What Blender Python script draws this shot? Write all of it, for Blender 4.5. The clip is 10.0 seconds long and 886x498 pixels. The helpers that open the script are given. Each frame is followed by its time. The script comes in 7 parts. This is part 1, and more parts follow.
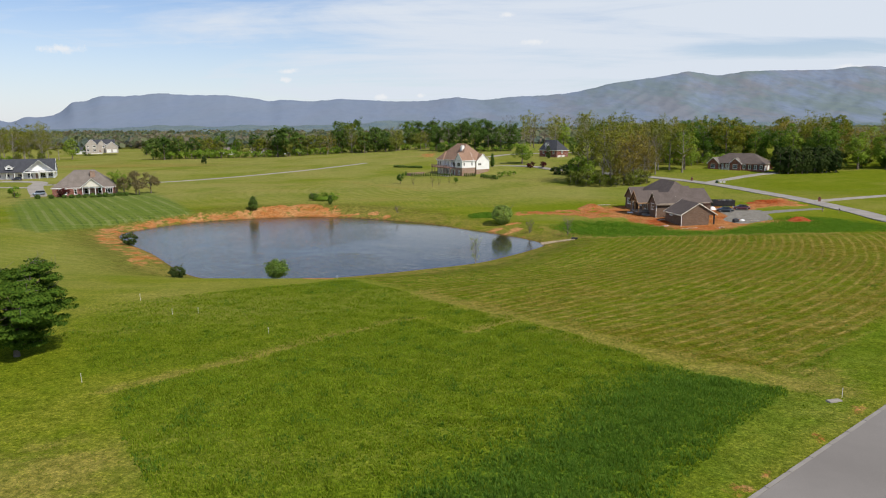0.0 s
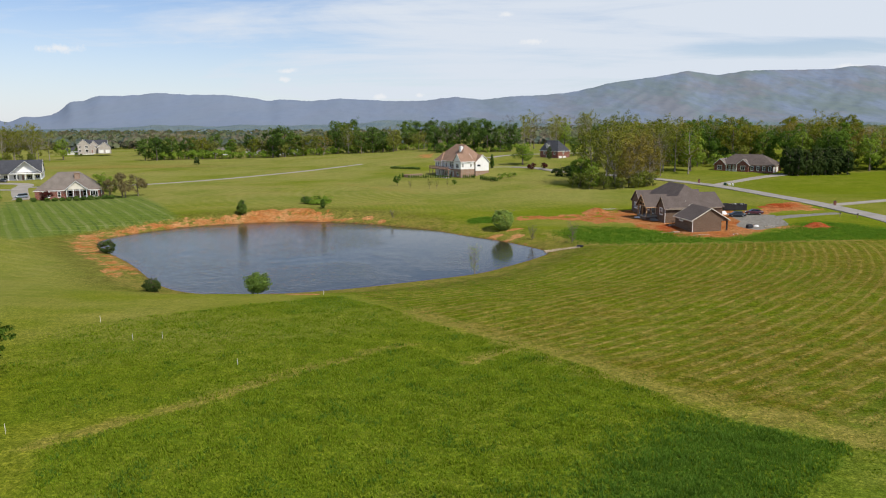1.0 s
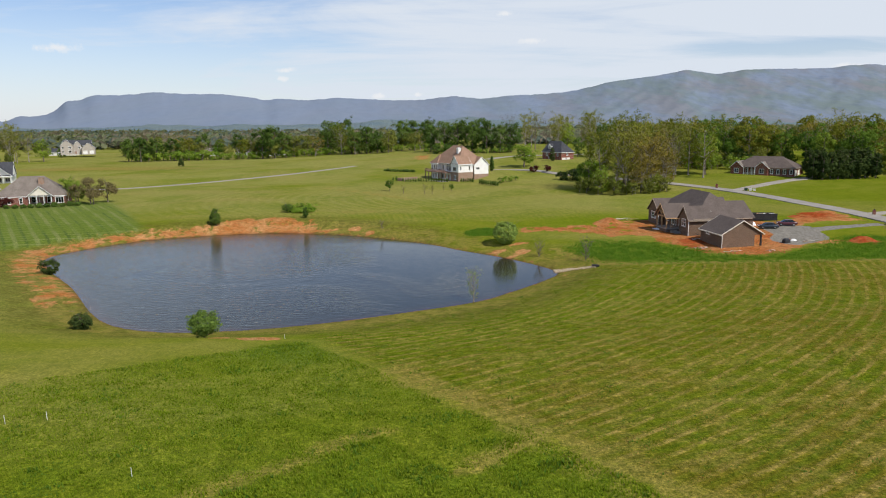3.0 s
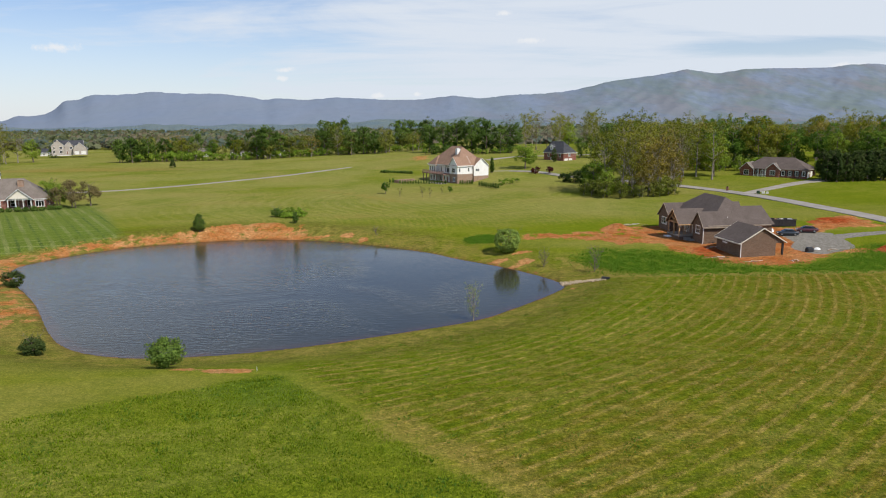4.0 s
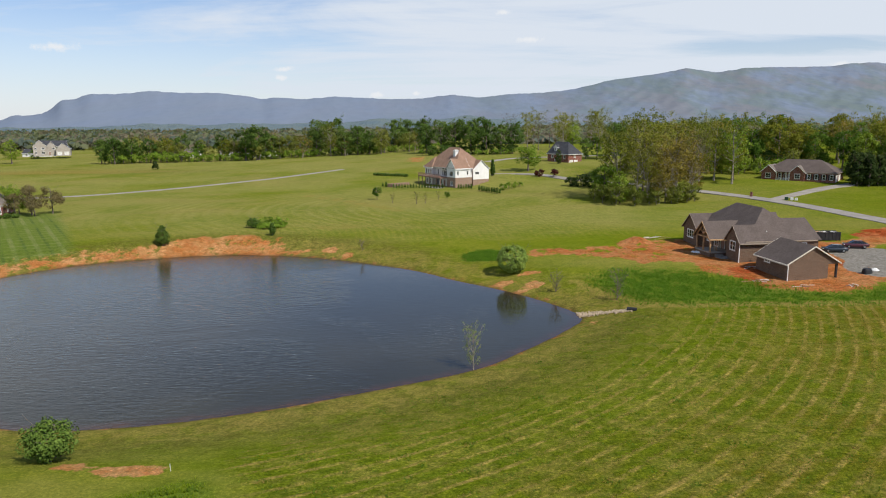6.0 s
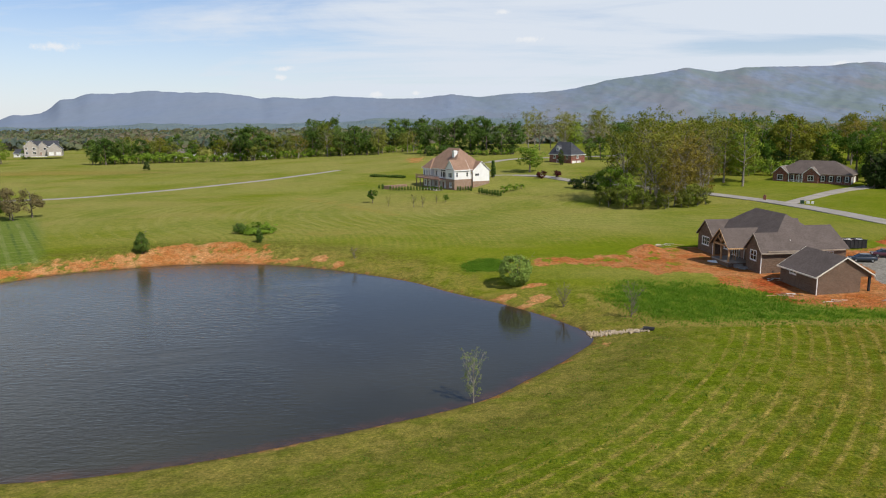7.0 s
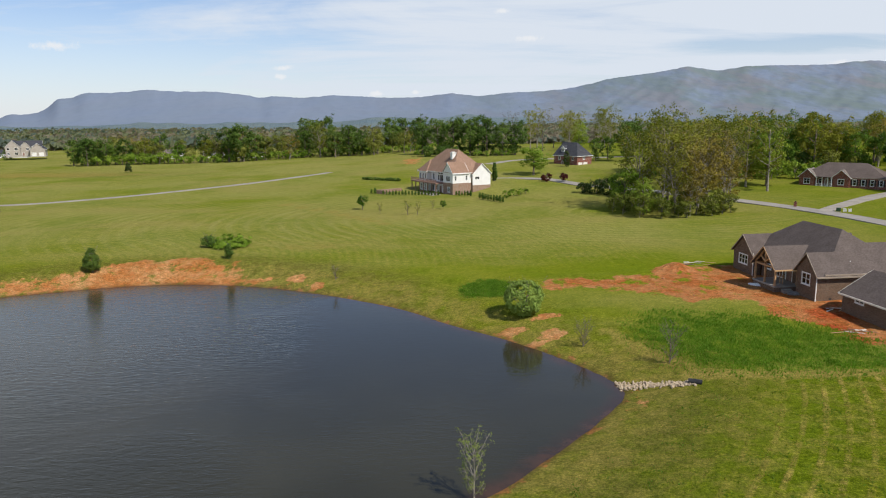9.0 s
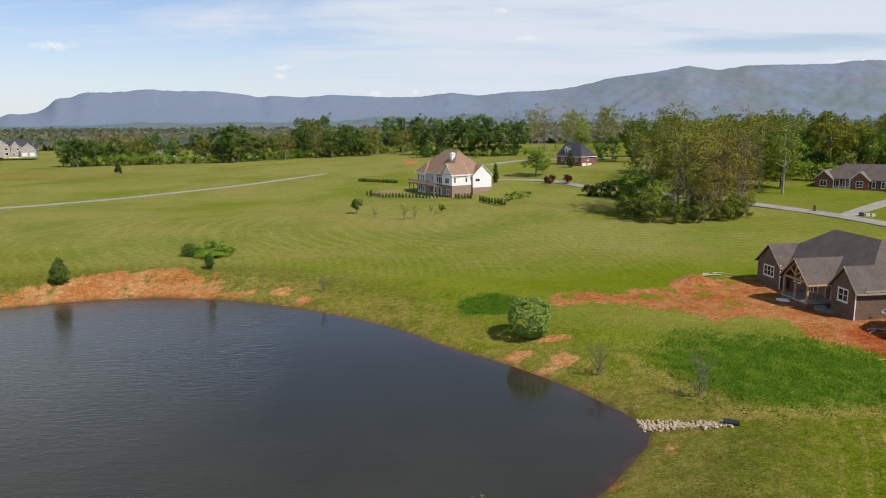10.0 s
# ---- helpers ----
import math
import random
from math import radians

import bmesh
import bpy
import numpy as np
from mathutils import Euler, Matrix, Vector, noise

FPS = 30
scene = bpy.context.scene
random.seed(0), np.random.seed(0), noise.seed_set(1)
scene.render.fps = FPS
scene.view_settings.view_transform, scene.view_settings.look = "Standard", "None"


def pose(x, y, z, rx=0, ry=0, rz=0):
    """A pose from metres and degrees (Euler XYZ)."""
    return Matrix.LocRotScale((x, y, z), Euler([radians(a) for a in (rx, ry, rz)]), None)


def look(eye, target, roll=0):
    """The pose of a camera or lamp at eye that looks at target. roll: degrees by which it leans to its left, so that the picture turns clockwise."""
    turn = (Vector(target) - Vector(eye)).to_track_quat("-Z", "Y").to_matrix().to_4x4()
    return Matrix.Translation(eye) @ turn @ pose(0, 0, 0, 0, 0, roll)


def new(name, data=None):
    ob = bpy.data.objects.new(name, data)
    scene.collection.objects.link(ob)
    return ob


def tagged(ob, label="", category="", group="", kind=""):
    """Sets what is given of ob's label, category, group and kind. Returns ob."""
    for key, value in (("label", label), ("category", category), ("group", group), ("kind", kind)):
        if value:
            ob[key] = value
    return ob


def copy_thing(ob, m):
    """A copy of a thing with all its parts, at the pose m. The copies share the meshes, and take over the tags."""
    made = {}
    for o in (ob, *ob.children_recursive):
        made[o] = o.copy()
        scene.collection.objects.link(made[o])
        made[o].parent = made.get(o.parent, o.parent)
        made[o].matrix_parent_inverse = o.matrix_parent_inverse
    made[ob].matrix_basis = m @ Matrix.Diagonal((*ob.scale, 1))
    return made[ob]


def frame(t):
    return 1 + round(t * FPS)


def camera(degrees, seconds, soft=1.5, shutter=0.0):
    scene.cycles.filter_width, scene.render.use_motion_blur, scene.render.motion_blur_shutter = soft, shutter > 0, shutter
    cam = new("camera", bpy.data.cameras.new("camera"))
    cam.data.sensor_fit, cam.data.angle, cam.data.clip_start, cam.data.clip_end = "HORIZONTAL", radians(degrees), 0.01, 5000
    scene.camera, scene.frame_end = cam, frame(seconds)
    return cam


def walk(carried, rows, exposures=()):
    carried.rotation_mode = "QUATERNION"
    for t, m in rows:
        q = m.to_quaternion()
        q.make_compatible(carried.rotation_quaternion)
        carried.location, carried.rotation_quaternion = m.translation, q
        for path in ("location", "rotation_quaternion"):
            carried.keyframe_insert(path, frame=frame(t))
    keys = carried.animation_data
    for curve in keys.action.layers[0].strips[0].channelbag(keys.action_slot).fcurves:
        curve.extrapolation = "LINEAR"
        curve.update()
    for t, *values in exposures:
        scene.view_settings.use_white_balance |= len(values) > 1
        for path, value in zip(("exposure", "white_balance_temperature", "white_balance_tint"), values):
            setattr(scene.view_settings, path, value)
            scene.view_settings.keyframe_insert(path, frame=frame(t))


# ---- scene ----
cam = camera(63.4, 10.0, soft=1.1)
# seconds, place, and the way it faces: yaw, pitch, roll in degrees
PATH = [
    (0, 1.039, -0.201, 28.988, 0.288, -9.915, -0.287),
    (0.5, 1.234, 4.935, 29.08, 0.25, -9.929, -0.294),
    (1, 1.431, 10.213, 29.163, 0.215, -9.942, -0.3),
    (1.5, 1.63, 15.614, 29.237, 0.182, -9.956, -0.307),
    (2, 1.831, 21.114, 29.301, 0.151, -9.97, -0.314),
    (2.5, 2.035, 26.685, 29.356, 0.121, -9.984, -0.321),
    (3, 2.239, 32.299, 29.404, 0.094, -9.998, -0.327),
    (3.5, 2.445, 37.928, 29.443, 0.069, -10.012, -0.334),
    (4, 2.653, 43.544, 29.474, 0.046, -10.027, -0.341),
    (4.5, 2.861, 49.122, 29.498, 0.025, -10.042, -0.348),
    (5, 3.071, 54.639, 29.515, 0.007, -10.057, -0.354),
    (5.5, 3.28, 60.081, 29.525, -0.01, -10.072, -0.361),
    (6, 3.491, 65.436, 29.528, -0.025, -10.087, -0.368),
    (6.5, 3.701, 70.702, 29.526, -0.038, -10.102, -0.375),
    (7, 3.912, 75.884, 29.517, -0.048, -10.117, -0.381),
    (7.5, 4.122, 81, 29.503, -0.057, -10.133, -0.388),
    (8, 4.332, 86.077, 29.484, -0.063, -10.149, -0.395),
    (8.5, 4.542, 91.155, 29.46, -0.068, -10.165, -0.402),
    (9, 4.75, 96.289, 29.432, -0.07, -10.181, -0.408),
    (9.5, 4.958, 101.549, 29.399, -0.07, -10.197, -0.415),
    (10, 5.165, 107.021, 29.363, -0.068, -10.214, -0.422),
]
walk(cam, [(t, pose(x, y, z, 90 + pitch, 0, yaw) @ pose(0, 0, 0, 0, 0, roll)) for t, x, y, z, yaw, pitch, roll in PATH])

# ---- world and sun ----
SUN_ELEVATION, SUN_AZIMUTH = radians(47), radians(135)   # azimuth clockwise from +y
world = bpy.data.worlds.new("sky")
scene.world = world
world.use_nodes = True
wn, wl = world.node_tree.nodes, world.node_tree.links
wn.clear()


def wnode(kind, **settings):
    n = wn.new(kind)
    for key, value in settings.items():
        n.inputs[key.replace("_", " ")].default_value = value
    return n


def wmath(op, a, b=None):
    n = wn.new("ShaderNodeMath")
    n.operation = op
    for k, v in enumerate((a, b)):
        if v is None:
            continue
        if isinstance(v, (int, float)):
            n.inputs[k].default_value = v
        else:
            wl.new(v, n.inputs[k])
    return n.outputs[0]


sky = wn.new("ShaderNodeTexSky")
sky.sky_type, sky.sun_disc = "NISHITA", False
sky.sun_elevation, sky.sun_rotation = SUN_ELEVATION, SUN_AZIMUTH
sky.air_density, sky.dust_density, sky.ozone_density = 1.0, 0.25, 2.6
coord = wn.new("ShaderNodeTexCoord")
split = wn.new("ShaderNodeSeparateXYZ")
wl.new(coord.outputs["Generated"], split.inputs[0])
up = wmath("MAXIMUM", split.outputs[2], 0.0)
lift = wmath("ADD", up, 0.12)
flat = wn.new("ShaderNodeCombineXYZ")     # the cloud layer seen from below
wl.new(wmath("DIVIDE", split.outputs[0], lift), flat.inputs[0])
wl.new(wmath("DIVIDE", split.outputs[1], lift), flat.inputs[1])
streak = wn.new("ShaderNodeMapping")
streak.inputs["Rotation"].default_value = (0, 0, radians(-16))
streak.inputs["Scale"].default_value = (0.42, 1.5, 1)
streak.inputs["Location"].default_value = (0.3, 1.2, 0)
wl.new(flat.outputs[0], streak.inputs[0])
cirrus = wnode("ShaderNodeTexNoise", Scale=1.25, Detail=8.0, Roughness=0.58, Distortion=0.35)
wl.new(streak.outputs[0], cirrus.inputs["Vector"])
# fine streaks low in the north, drawn out along the wind
ahead = wmath("MAXIMUM", split.outputs[1], 0.05)
bx, bz = wmath("DIVIDE", split.outputs[0], ahead), wmath("DIVIDE", split.outputs[2], ahead)
low_sky = wn.new("ShaderNodeCombineXYZ")
wl.new(bx, low_sky.inputs[0]), wl.new(bz, low_sky.inputs[1])
comb = wn.new("ShaderNodeMapping")
comb.inputs["Rotation"].default_value = (0, 0, radians(7))
comb.inputs["Scale"].default_value = (2.6, 17.0, 1)
comb.inputs["Location"].default_value = (0.37, 0.8, 0)
wl.new(low_sky.outputs[0], comb.inputs[0])
wisps = wnode("ShaderNodeTexNoise", Scale=1.0, Detail=9.0, Roughness=0.62, Distortion=0.7)
wl.new(comb.outputs[0], wisps.inputs["Vector"])
# thicker towards the east, thin in the west
side = wn.new("ShaderNodeMapRange")
side.inputs["From Min"].default_value, side.inputs["From Max"].default_value = -0.55, 0.12
side.inputs["To Min"].default_value, side.inputs["To Max"].default_value = -0.10, 0.17
wl.new(split.outputs[0], side.inputs["Value"])
# a clear gap in the veil low in the north-east
gap_x = wmath("DIVIDE", wmath("SUBTRACT", bx, 0.50), 0.22)
gap_z = wmath("DIVIDE", wmath("SUBTRACT", wmath("SUBTRACT", bz, 0.098), wmath("MULTIPLY", gap_x, 0.004)), 0.018)
gap = wmath("MAXIMUM", wmath("SUBTRACT", 1.0, wmath("ADD", wmath("MULTIPLY", gap_x, gap_x), wmath("MULTIPLY", gap_z, gap_z))), 0.0)
body = wmath("ADD", wmath("MULTIPLY", cirrus.outputs["Fac"], 0.45), wmath("MULTIPLY", wisps.outputs["Fac"], 0.55))
higher = wn.new("ShaderNodeMapRange")      # above the hills' haze the east clears and the west keeps its veil
higher.inputs["From Min"].default_value, higher.inputs["From Max"].default_value = 0.15, 0.22
higher.inputs["To Min"].default_value, higher.inputs["To Max"].default_value = 1.0, -1.6
wl.new(up, higher.inputs["Value"])
body = wmath("SUBTRACT", wmath("ADD", body, wmath("MULTIPLY", side.outputs[0], higher.outputs[0])), wmath("MULTIPLY", gap, 0.22))
veil = wn.new("ShaderNodeMapRange")
veil.interpolation_type = "SMOOTHSTEP"
veil.inputs["From Min"].default_value, veil.inputs["From Max"].default_value = 0.36, 0.70
wl.new(body, veil.inputs["Value"])
haze = wn.new("ShaderNodeMapRange")        # white haze low over the hills
haze.inputs["From Min"].default_value, haze.inputs["From Max"].default_value = 0.0, 0.15
haze.inputs["To Min"].default_value, haze.inputs["To Max"].default_value = 0.70, 0.06
wl.new(up, haze.inputs["Value"])
overhead = wn.new("ShaderNodeMapRange")    # the veil thins out overhead
overhead.inputs["From Min"].default_value, overhead.inputs["From Max"].default_value = 0.20, 0.62
overhead.inputs["To Min"].default_value, overhead.inputs["To Max"].default_value = 1.0, 0.10
wl.new(up, overhead.inputs["Value"])
thick_veil = wmath("MULTIPLY", veil.outputs[0], overhead.outputs[0])
cover = wmath("MINIMUM", wmath("MAXIMUM", thick_veil, haze.outputs[0]), 0.96)
# a few small fair-weather puffs low in the north: bearing (x/y), rise (z/y), half width, half height
grain = wnode("ShaderNodeTexNoise", Scale=75.0, Detail=6.0, Roughness=0.68)
wl.new(coord.outputs["Generated"], grain.inputs["Vector"])
puffs = None
for px0, pz0, wide, tall in ((-0.52, 0.102, 0.050, 0.008), (-0.213, 0.071, 0.016, 0.005), (-0.218, 0.060, 0.012, 0.005), (0.118, 0.108, 0.026, 0.006), (0.085, 0.143, 0.016, 0.005),
                             (-0.088, 0.036, 0.014, 0.005), (-0.035, 0.038, 0.008, 0.004), (0.55, 0.072, 0.05, 0.006), (-0.72, 0.115, 0.05, 0.006)):
    ex = wmath("DIVIDE", wmath("SUBTRACT", bx, px0), wide)
    ez = wmath("DIVIDE", wmath("SUBTRACT", bz, pz0), tall)
    r = wmath("ADD", wmath("MULTIPLY", ex, ex), wmath("MULTIPLY", ez, ez))
    blob = wmath("SUBTRACT", 1.0, wmath("SQRT", r))
    puffs = blob if puffs is None else wmath("MAXIMUM", puffs, blob)
puff = wn.new("ShaderNodeMapRange")
puff.interpolation_type = "SMOOTHSTEP"
puff.inputs["From Min"].default_value, puff.inputs["From Max"].default_value = 0.2, 1.05
puff.inputs["To Max"].default_value = 0.85
wl.new(wmath("ADD", puffs, wmath("MULTIPLY", wmath("SUBTRACT", grain.outputs["Fac"], 0.45), 2.2)), puff.inputs["Value"])
north = wmath("GREATER_THAN", split.outputs[1], 0.06)
clear_sky, cloud, puff_light = wnode("ShaderNodeBackground", Strength=0.112), wnode("ShaderNodeBackground", Strength=0.90), wnode("ShaderNodeBackground", Strength=0.93)
air = wn.new("ShaderNodeMix")
air.data_type, air.blend_type = "RGBA", "MULTIPLY"
air.inputs[0].default_value = 1.0
air.inputs[7].default_value = (0.95, 0.965, 1.10, 1)
wl.new(sky.outputs[0], air.inputs[6])
wl.new(air.outputs[2], clear_sky.inputs[0])
cloud.inputs[0].default_value = (0.83, 0.90, 1.0, 1)
puff_light.inputs[0].default_value = (0.95, 0.97, 1.0, 1)
mix1, mix2 = wn.new("ShaderNodeMixShader"), wn.new("ShaderNodeMixShader")
wl.new(cover, mix1.inputs[0]), wl.new(clear_sky.outputs[0], mix1.inputs[1]), wl.new(cloud.outputs[0], mix1.inputs[2])
wl.new(wmath("MULTIPLY", puff.outputs[0], north), mix2.inputs[0]), wl.new(mix1.outputs[0], mix2.inputs[1]), wl.new(puff_light.outputs[0], mix2.inputs[2])
out = wn.new("ShaderNodeOutputWorld")
wl.new(mix2.outputs[0], out.inputs[0])

sun = new("sun", bpy.data.lights.new("sun", "SUN"))
sun.data.energy, sun.data.angle, sun.data.color = 5.0, radians(0.6), (1.0, 0.94, 0.84)
toward = Vector((math.sin(SUN_AZIMUTH) * math.cos(SUN_ELEVATION), math.cos(SUN_AZIMUTH) * math.cos(SUN_ELEVATION), math.sin(SUN_ELEVATION)))
sun.matrix_world = look(toward * 300, (0, 0, 0))
scene.view_settings.exposure = -0.07

# ---- materials ----
class Mat:
    """A node material under construction."""

    def __init__(self, name, roughness=0.8, metallic=0.0, specular=0.3):
        self.m = bpy.data.materials.new(name)
        self.m.use_nodes = True
        self.n, self.l = self.m.node_tree.nodes, self.m.node_tree.links
        self.b = self.n["Principled BSDF"]
        self.b.inputs["Roughness"].default_value = roughness
        self.b.inputs["Metallic"].default_value = metallic
        self.b.inputs["Specular IOR Level"].default_value = specular

    def put(self, socket, value):
        if hasattr(value, "is_linked"):
            self.l.new(value, socket)
        elif isinstance(value, tuple) and len(value) == 3 and socket.type == "RGBA":
            socket.default_value = (*value, 1)
        else:
            socket.default_value = value

    def math(self, op, a, b=0.0, clamp=False):
        n = self.n.new("ShaderNodeMath")
        n.operation, n.use_clamp = op, clamp
        self.put(n.inputs[0], a), self.put(n.inputs[1], b)
        return n.outputs[0]

    def coords(self, kind="Object"):
        return self.n.new("ShaderNodeTexCoord").outputs[kind]

    def place(self):
        return self.n.new("ShaderNodeNewGeometry").outputs["Position"]

    def mapped(self, vector, scale=(1, 1, 1), turn=(0, 0, 0)):
        n = self.n.new("ShaderNodeMapping")
        self.put(n.inputs["Vector"], vector)
        n.inputs["Scale"].default_value, n.inputs["Rotation"].default_value = scale, turn
        return n.outputs[0]

    def moved(self, vector, by):
        n = self.n.new("ShaderNodeMapping")
        self.put(n.inputs["Vector"], vector)
        n.inputs["Location"].default_value, n.inputs["Scale"].default_value = by, (1, 1, 0)
        return n.outputs[0]

    def noise(self, vector, scale, detail=4.0, roughness=0.55, distortion=0.0):
        n = self.n.new("ShaderNodeTexNoise")
        self.put(n.inputs["Vector"], vector)
        for key, v in (("Scale", scale), ("Detail", detail), ("Roughness", roughness), ("Distortion", distortion)):
            n.inputs[key].default_value = v
        return n.outputs["Fac"]

    def ramp(self, value, lo, hi, to_lo=0.0, to_hi=1.0):
        n = self.n.new("ShaderNodeMapRange")
        n.interpolation_type = "SMOOTHSTEP"
        self.put(n.inputs["Value"], value)
        for key, v in (("From Min", lo), ("From Max", hi), ("To Min", to_lo), ("To Max", to_hi)):
            n.inputs[key].default_value = v
        return n.outputs[0]

    def mix(self, fac, a, b, blend="MIX"):
        n = self.n.new("ShaderNodeMix")
        n.data_type, n.blend_type = "RGBA", blend
        self.put(n.inputs[0], fac), self.put(n.inputs[6], a), self.put(n.inputs[7], b)
        return n.outputs[2]

    def attribute(self, name):
        n = self.n.new("ShaderNodeAttribute")
        n.attribute_name = name
        return n.outputs["Fac"]

    def random(self, island=False):
        return self.n.new("ShaderNodeNewGeometry").outputs["Random Per Island"] if island else self.n.new("ShaderNodeObjectInfo").outputs["Random"]

    def bump(self, value, strength, distance):
        n = self.n.new("ShaderNodeBump")
        n.inputs["Strength"].default_value, n.inputs["Distance"].default_value = strength, distance
        self.put(n.inputs["Height"], value)
        self.l.new(n.outputs[0], self.b.inputs["Normal"])

    def color(self, value):
        self.put(self.b.inputs["Base Color"], value)
        return self


def grainy(name, a, b, scale=3.0, fine=40.0, roughness=0.8, bump=0.2, metallic=0.0, specular=0.3, depth=0.01):
    """A surface of two tones with coarse stains and fine grain."""
    m = Mat(name, roughness, metallic, specular)
    v = m.coords()
    f = m.math("ADD", m.math("MULTIPLY", m.noise(v, scale, 5), 0.65), m.math("MULTIPLY", m.noise(v, fine, 3), 0.35))
    m.color(m.mix(m.ramp(f, 0.33, 0.67), a, b))
    if bump:
        m.bump(m.noise(v, fine, 3), bump, depth)
    return m.m


def ground_material():
    m = Mat("field_grass", 1.0, specular=0.0)
    p = m.place()
    dirt, tall, dry, lush, rows, garden, wet = (m.attribute(k) for k in ("dirt", "tall", "dry", "lush", "rows", "garden", "wet"))
    red = m.attribute("red")
    broad, mid, fine, tiny = m.noise(p, 0.022, 4), m.noise(p, 0.16, 5, 0.6), m.noise(p, 1.1, 5, 0.65), m.noise(p, 3.6, 5, 0.75)
    col = m.mix(m.ramp(broad, 0.35, 0.65), (0.128, 0.155, 0.0085), (0.158, 0.172, 0.019))
    col = m.mix(m.ramp(mid, 0.38, 0.68), col, (0.108, 0.144, 0.008))
    col = m.mix(m.ramp(m.noise(m.mapped(p, (1, 2.2, 1), (0, 0, 0.3)), 0.013, 5, 0.6), 0.48, 0.66, 0, 0.6), col, (0.225, 0.20, 0.055))
    pale, mown = m.attribute("pale"), m.attribute("mown")
    col = m.mix(m.math("MULTIPLY", pale, m.ramp(m.noise(p, 0.022, 6, 0.62), 0.3, 0.62, 0.1, 1.0)), col, (0.212, 0.206, 0.056))
    col = m.mix(m.math("MULTIPLY", mown, m.ramp(m.noise(p, 0.06, 5, 0.6), 0.35, 0.6, 0.35, 0.85)), col, (0.090, 0.120, 0.0050))
    # the outer rounds were cut lower and dried more
    parched = m.attribute("parched")
    col = m.mix(m.math("MULTIPLY", parched, m.ramp(m.noise(p, 0.09, 6, 0.65), 0.36, 0.60, 0.15, 0.75)), col, (0.128, 0.100, 0.0135))
    # swaths left by the mower: broad curved bands with straw between them
    wave = m.n.new("ShaderNodeTexWave")
    wave.wave_type, wave.rings_direction, wave.wave_profile = "RINGS", "Z", "SIN"
    m.put(wave.inputs["Vector"], m.moved(p, (85, -225, 0)))
    for key, v in (("Scale", 0.172), ("Distortion", 1.3), ("Detail", 4.0), ("Detail Scale", 0.2), ("Detail Roughness", 0.65)):
        wave.inputs[key].default_value = v
    marked = m.math("MULTIPLY", rows, m.ramp(m.noise(p, 0.04, 5, 0.65), 0.32, 0.54, 0.25, 1.0))
    swath = m.math("MULTIPLY", m.ramp(wave.outputs["Fac"], 0.70, 0.98), marked)
    furrow = m.math("MULTIPLY", m.ramp(wave.outputs["Fac"], 0.02, 0.42, 1.0, 0.0), marked)
    col = m.mix(m.math("MULTIPLY", furrow, m.ramp(m.noise(p, 0.25, 6, 0.75), 0.36, 0.60, 0.15, 0.72)), col, (0.074, 0.112, 0.006))
    col = m.mix(m.math("MULTIPLY", swath, m.ramp(m.noise(p, 0.4, 7, 0.8), 0.42, 0.60, 0.03, 0.85)), col, (0.285, 0.215, 0.062))
    turns = m.n.new("ShaderNodeTexWave")      # mowing rounds about the grove
    turns.wave_type, turns.rings_direction = "RINGS", "Z"
    m.put(turns.inputs["Vector"], m.mapped(m.moved(p, (-66, -287, 0)), (0.62, 1, 1)))
    for key, v in (("Scale", 0.12), ("Distortion", 7.0), ("Detail", 3.0), ("Detail Scale", 0.06)):
        turns.inputs[key].default_value = v
    worn = m.math("MULTIPLY", pale, m.ramp(m.noise(p, 0.035, 5, 0.65), 0.40, 0.62))
    col = m.mix(m.math("MULTIPLY", worn, m.ramp(turns.outputs["Fac"], 0.55, 0.95, 0, 0.45)), col, (0.25, 0.235, 0.08))
    col = m.mix(m.math("MULTIPLY", pale, m.ramp(turns.outputs["Fac"], 0.05, 0.45, 0.2, 0)), col, (0.13, 0.155, 0.02))
    col = m.mix(m.math("MULTIPLY", pale, m.ramp(m.noise(m.mapped(p, (1, 0.7, 1), (0, 0, 0.8)), 0.05, 7, 0.7), 0.46, 0.66, 0, 0.55)), col, (0.12, 0.15, 0.022))
    col = m.mix(m.math("MULTIPLY", pale, m.ramp(m.noise(m.mapped(p, (0.7, 1.6, 1), (0, 0, -0.5)), 0.03, 6, 0.66), 0.48, 0.64, 0, 0.5)), col, (0.235, 0.200, 0.066))
    # meadow left standing: bluer, darker clumps
    tuft = m.ramp(m.noise(p, 0.75, 6, 0.7), 0.42, 0.62)
    col = m.mix(m.math("MULTIPLY", tall, m.math("ADD", m.math("MULTIPLY", tuft, 0.40), 0.35)), col, (0.086, 0.138, 0.008))
    col = m.mix(m.math("MULTIPLY", lush, m.ramp(m.noise(p, 0.6, 5, 0.7), 0.3, 0.6, 0.45, 0.9)), col, (0.062, 0.122, 0.011))
    dull = m.attribute("dull")
    col = m.mix(m.math("MULTIPLY", dull, m.ramp(m.noise(p, 0.4, 5, 0.7), 0.32, 0.62, 0.25, 0.85)), col, (0.100, 0.095, 0.021))
    straw = m.math("MULTIPLY", m.ramp(m.math("ADD", m.noise(p, 0.35, 6, 0.7), m.math("MULTIPLY", dry, 0.45)), 0.58, 0.80), m.math("ADD", m.math("MULTIPLY", dry, 0.75), 0.14))
    col = m.mix(straw, col, (0.235, 0.185, 0.05))
    # garden rows
    lines = m.n.new("ShaderNodeTexWave")
    m.put(lines.inputs["Vector"], m.mapped(p, (1, 1, 0), (0, 0, radians(-33))))
    for key, v in (("Scale", 0.068), ("Distortion", 0.5), ("Detail", 2.0), ("Detail Scale", 0.5)):
        lines.inputs[key].default_value = v
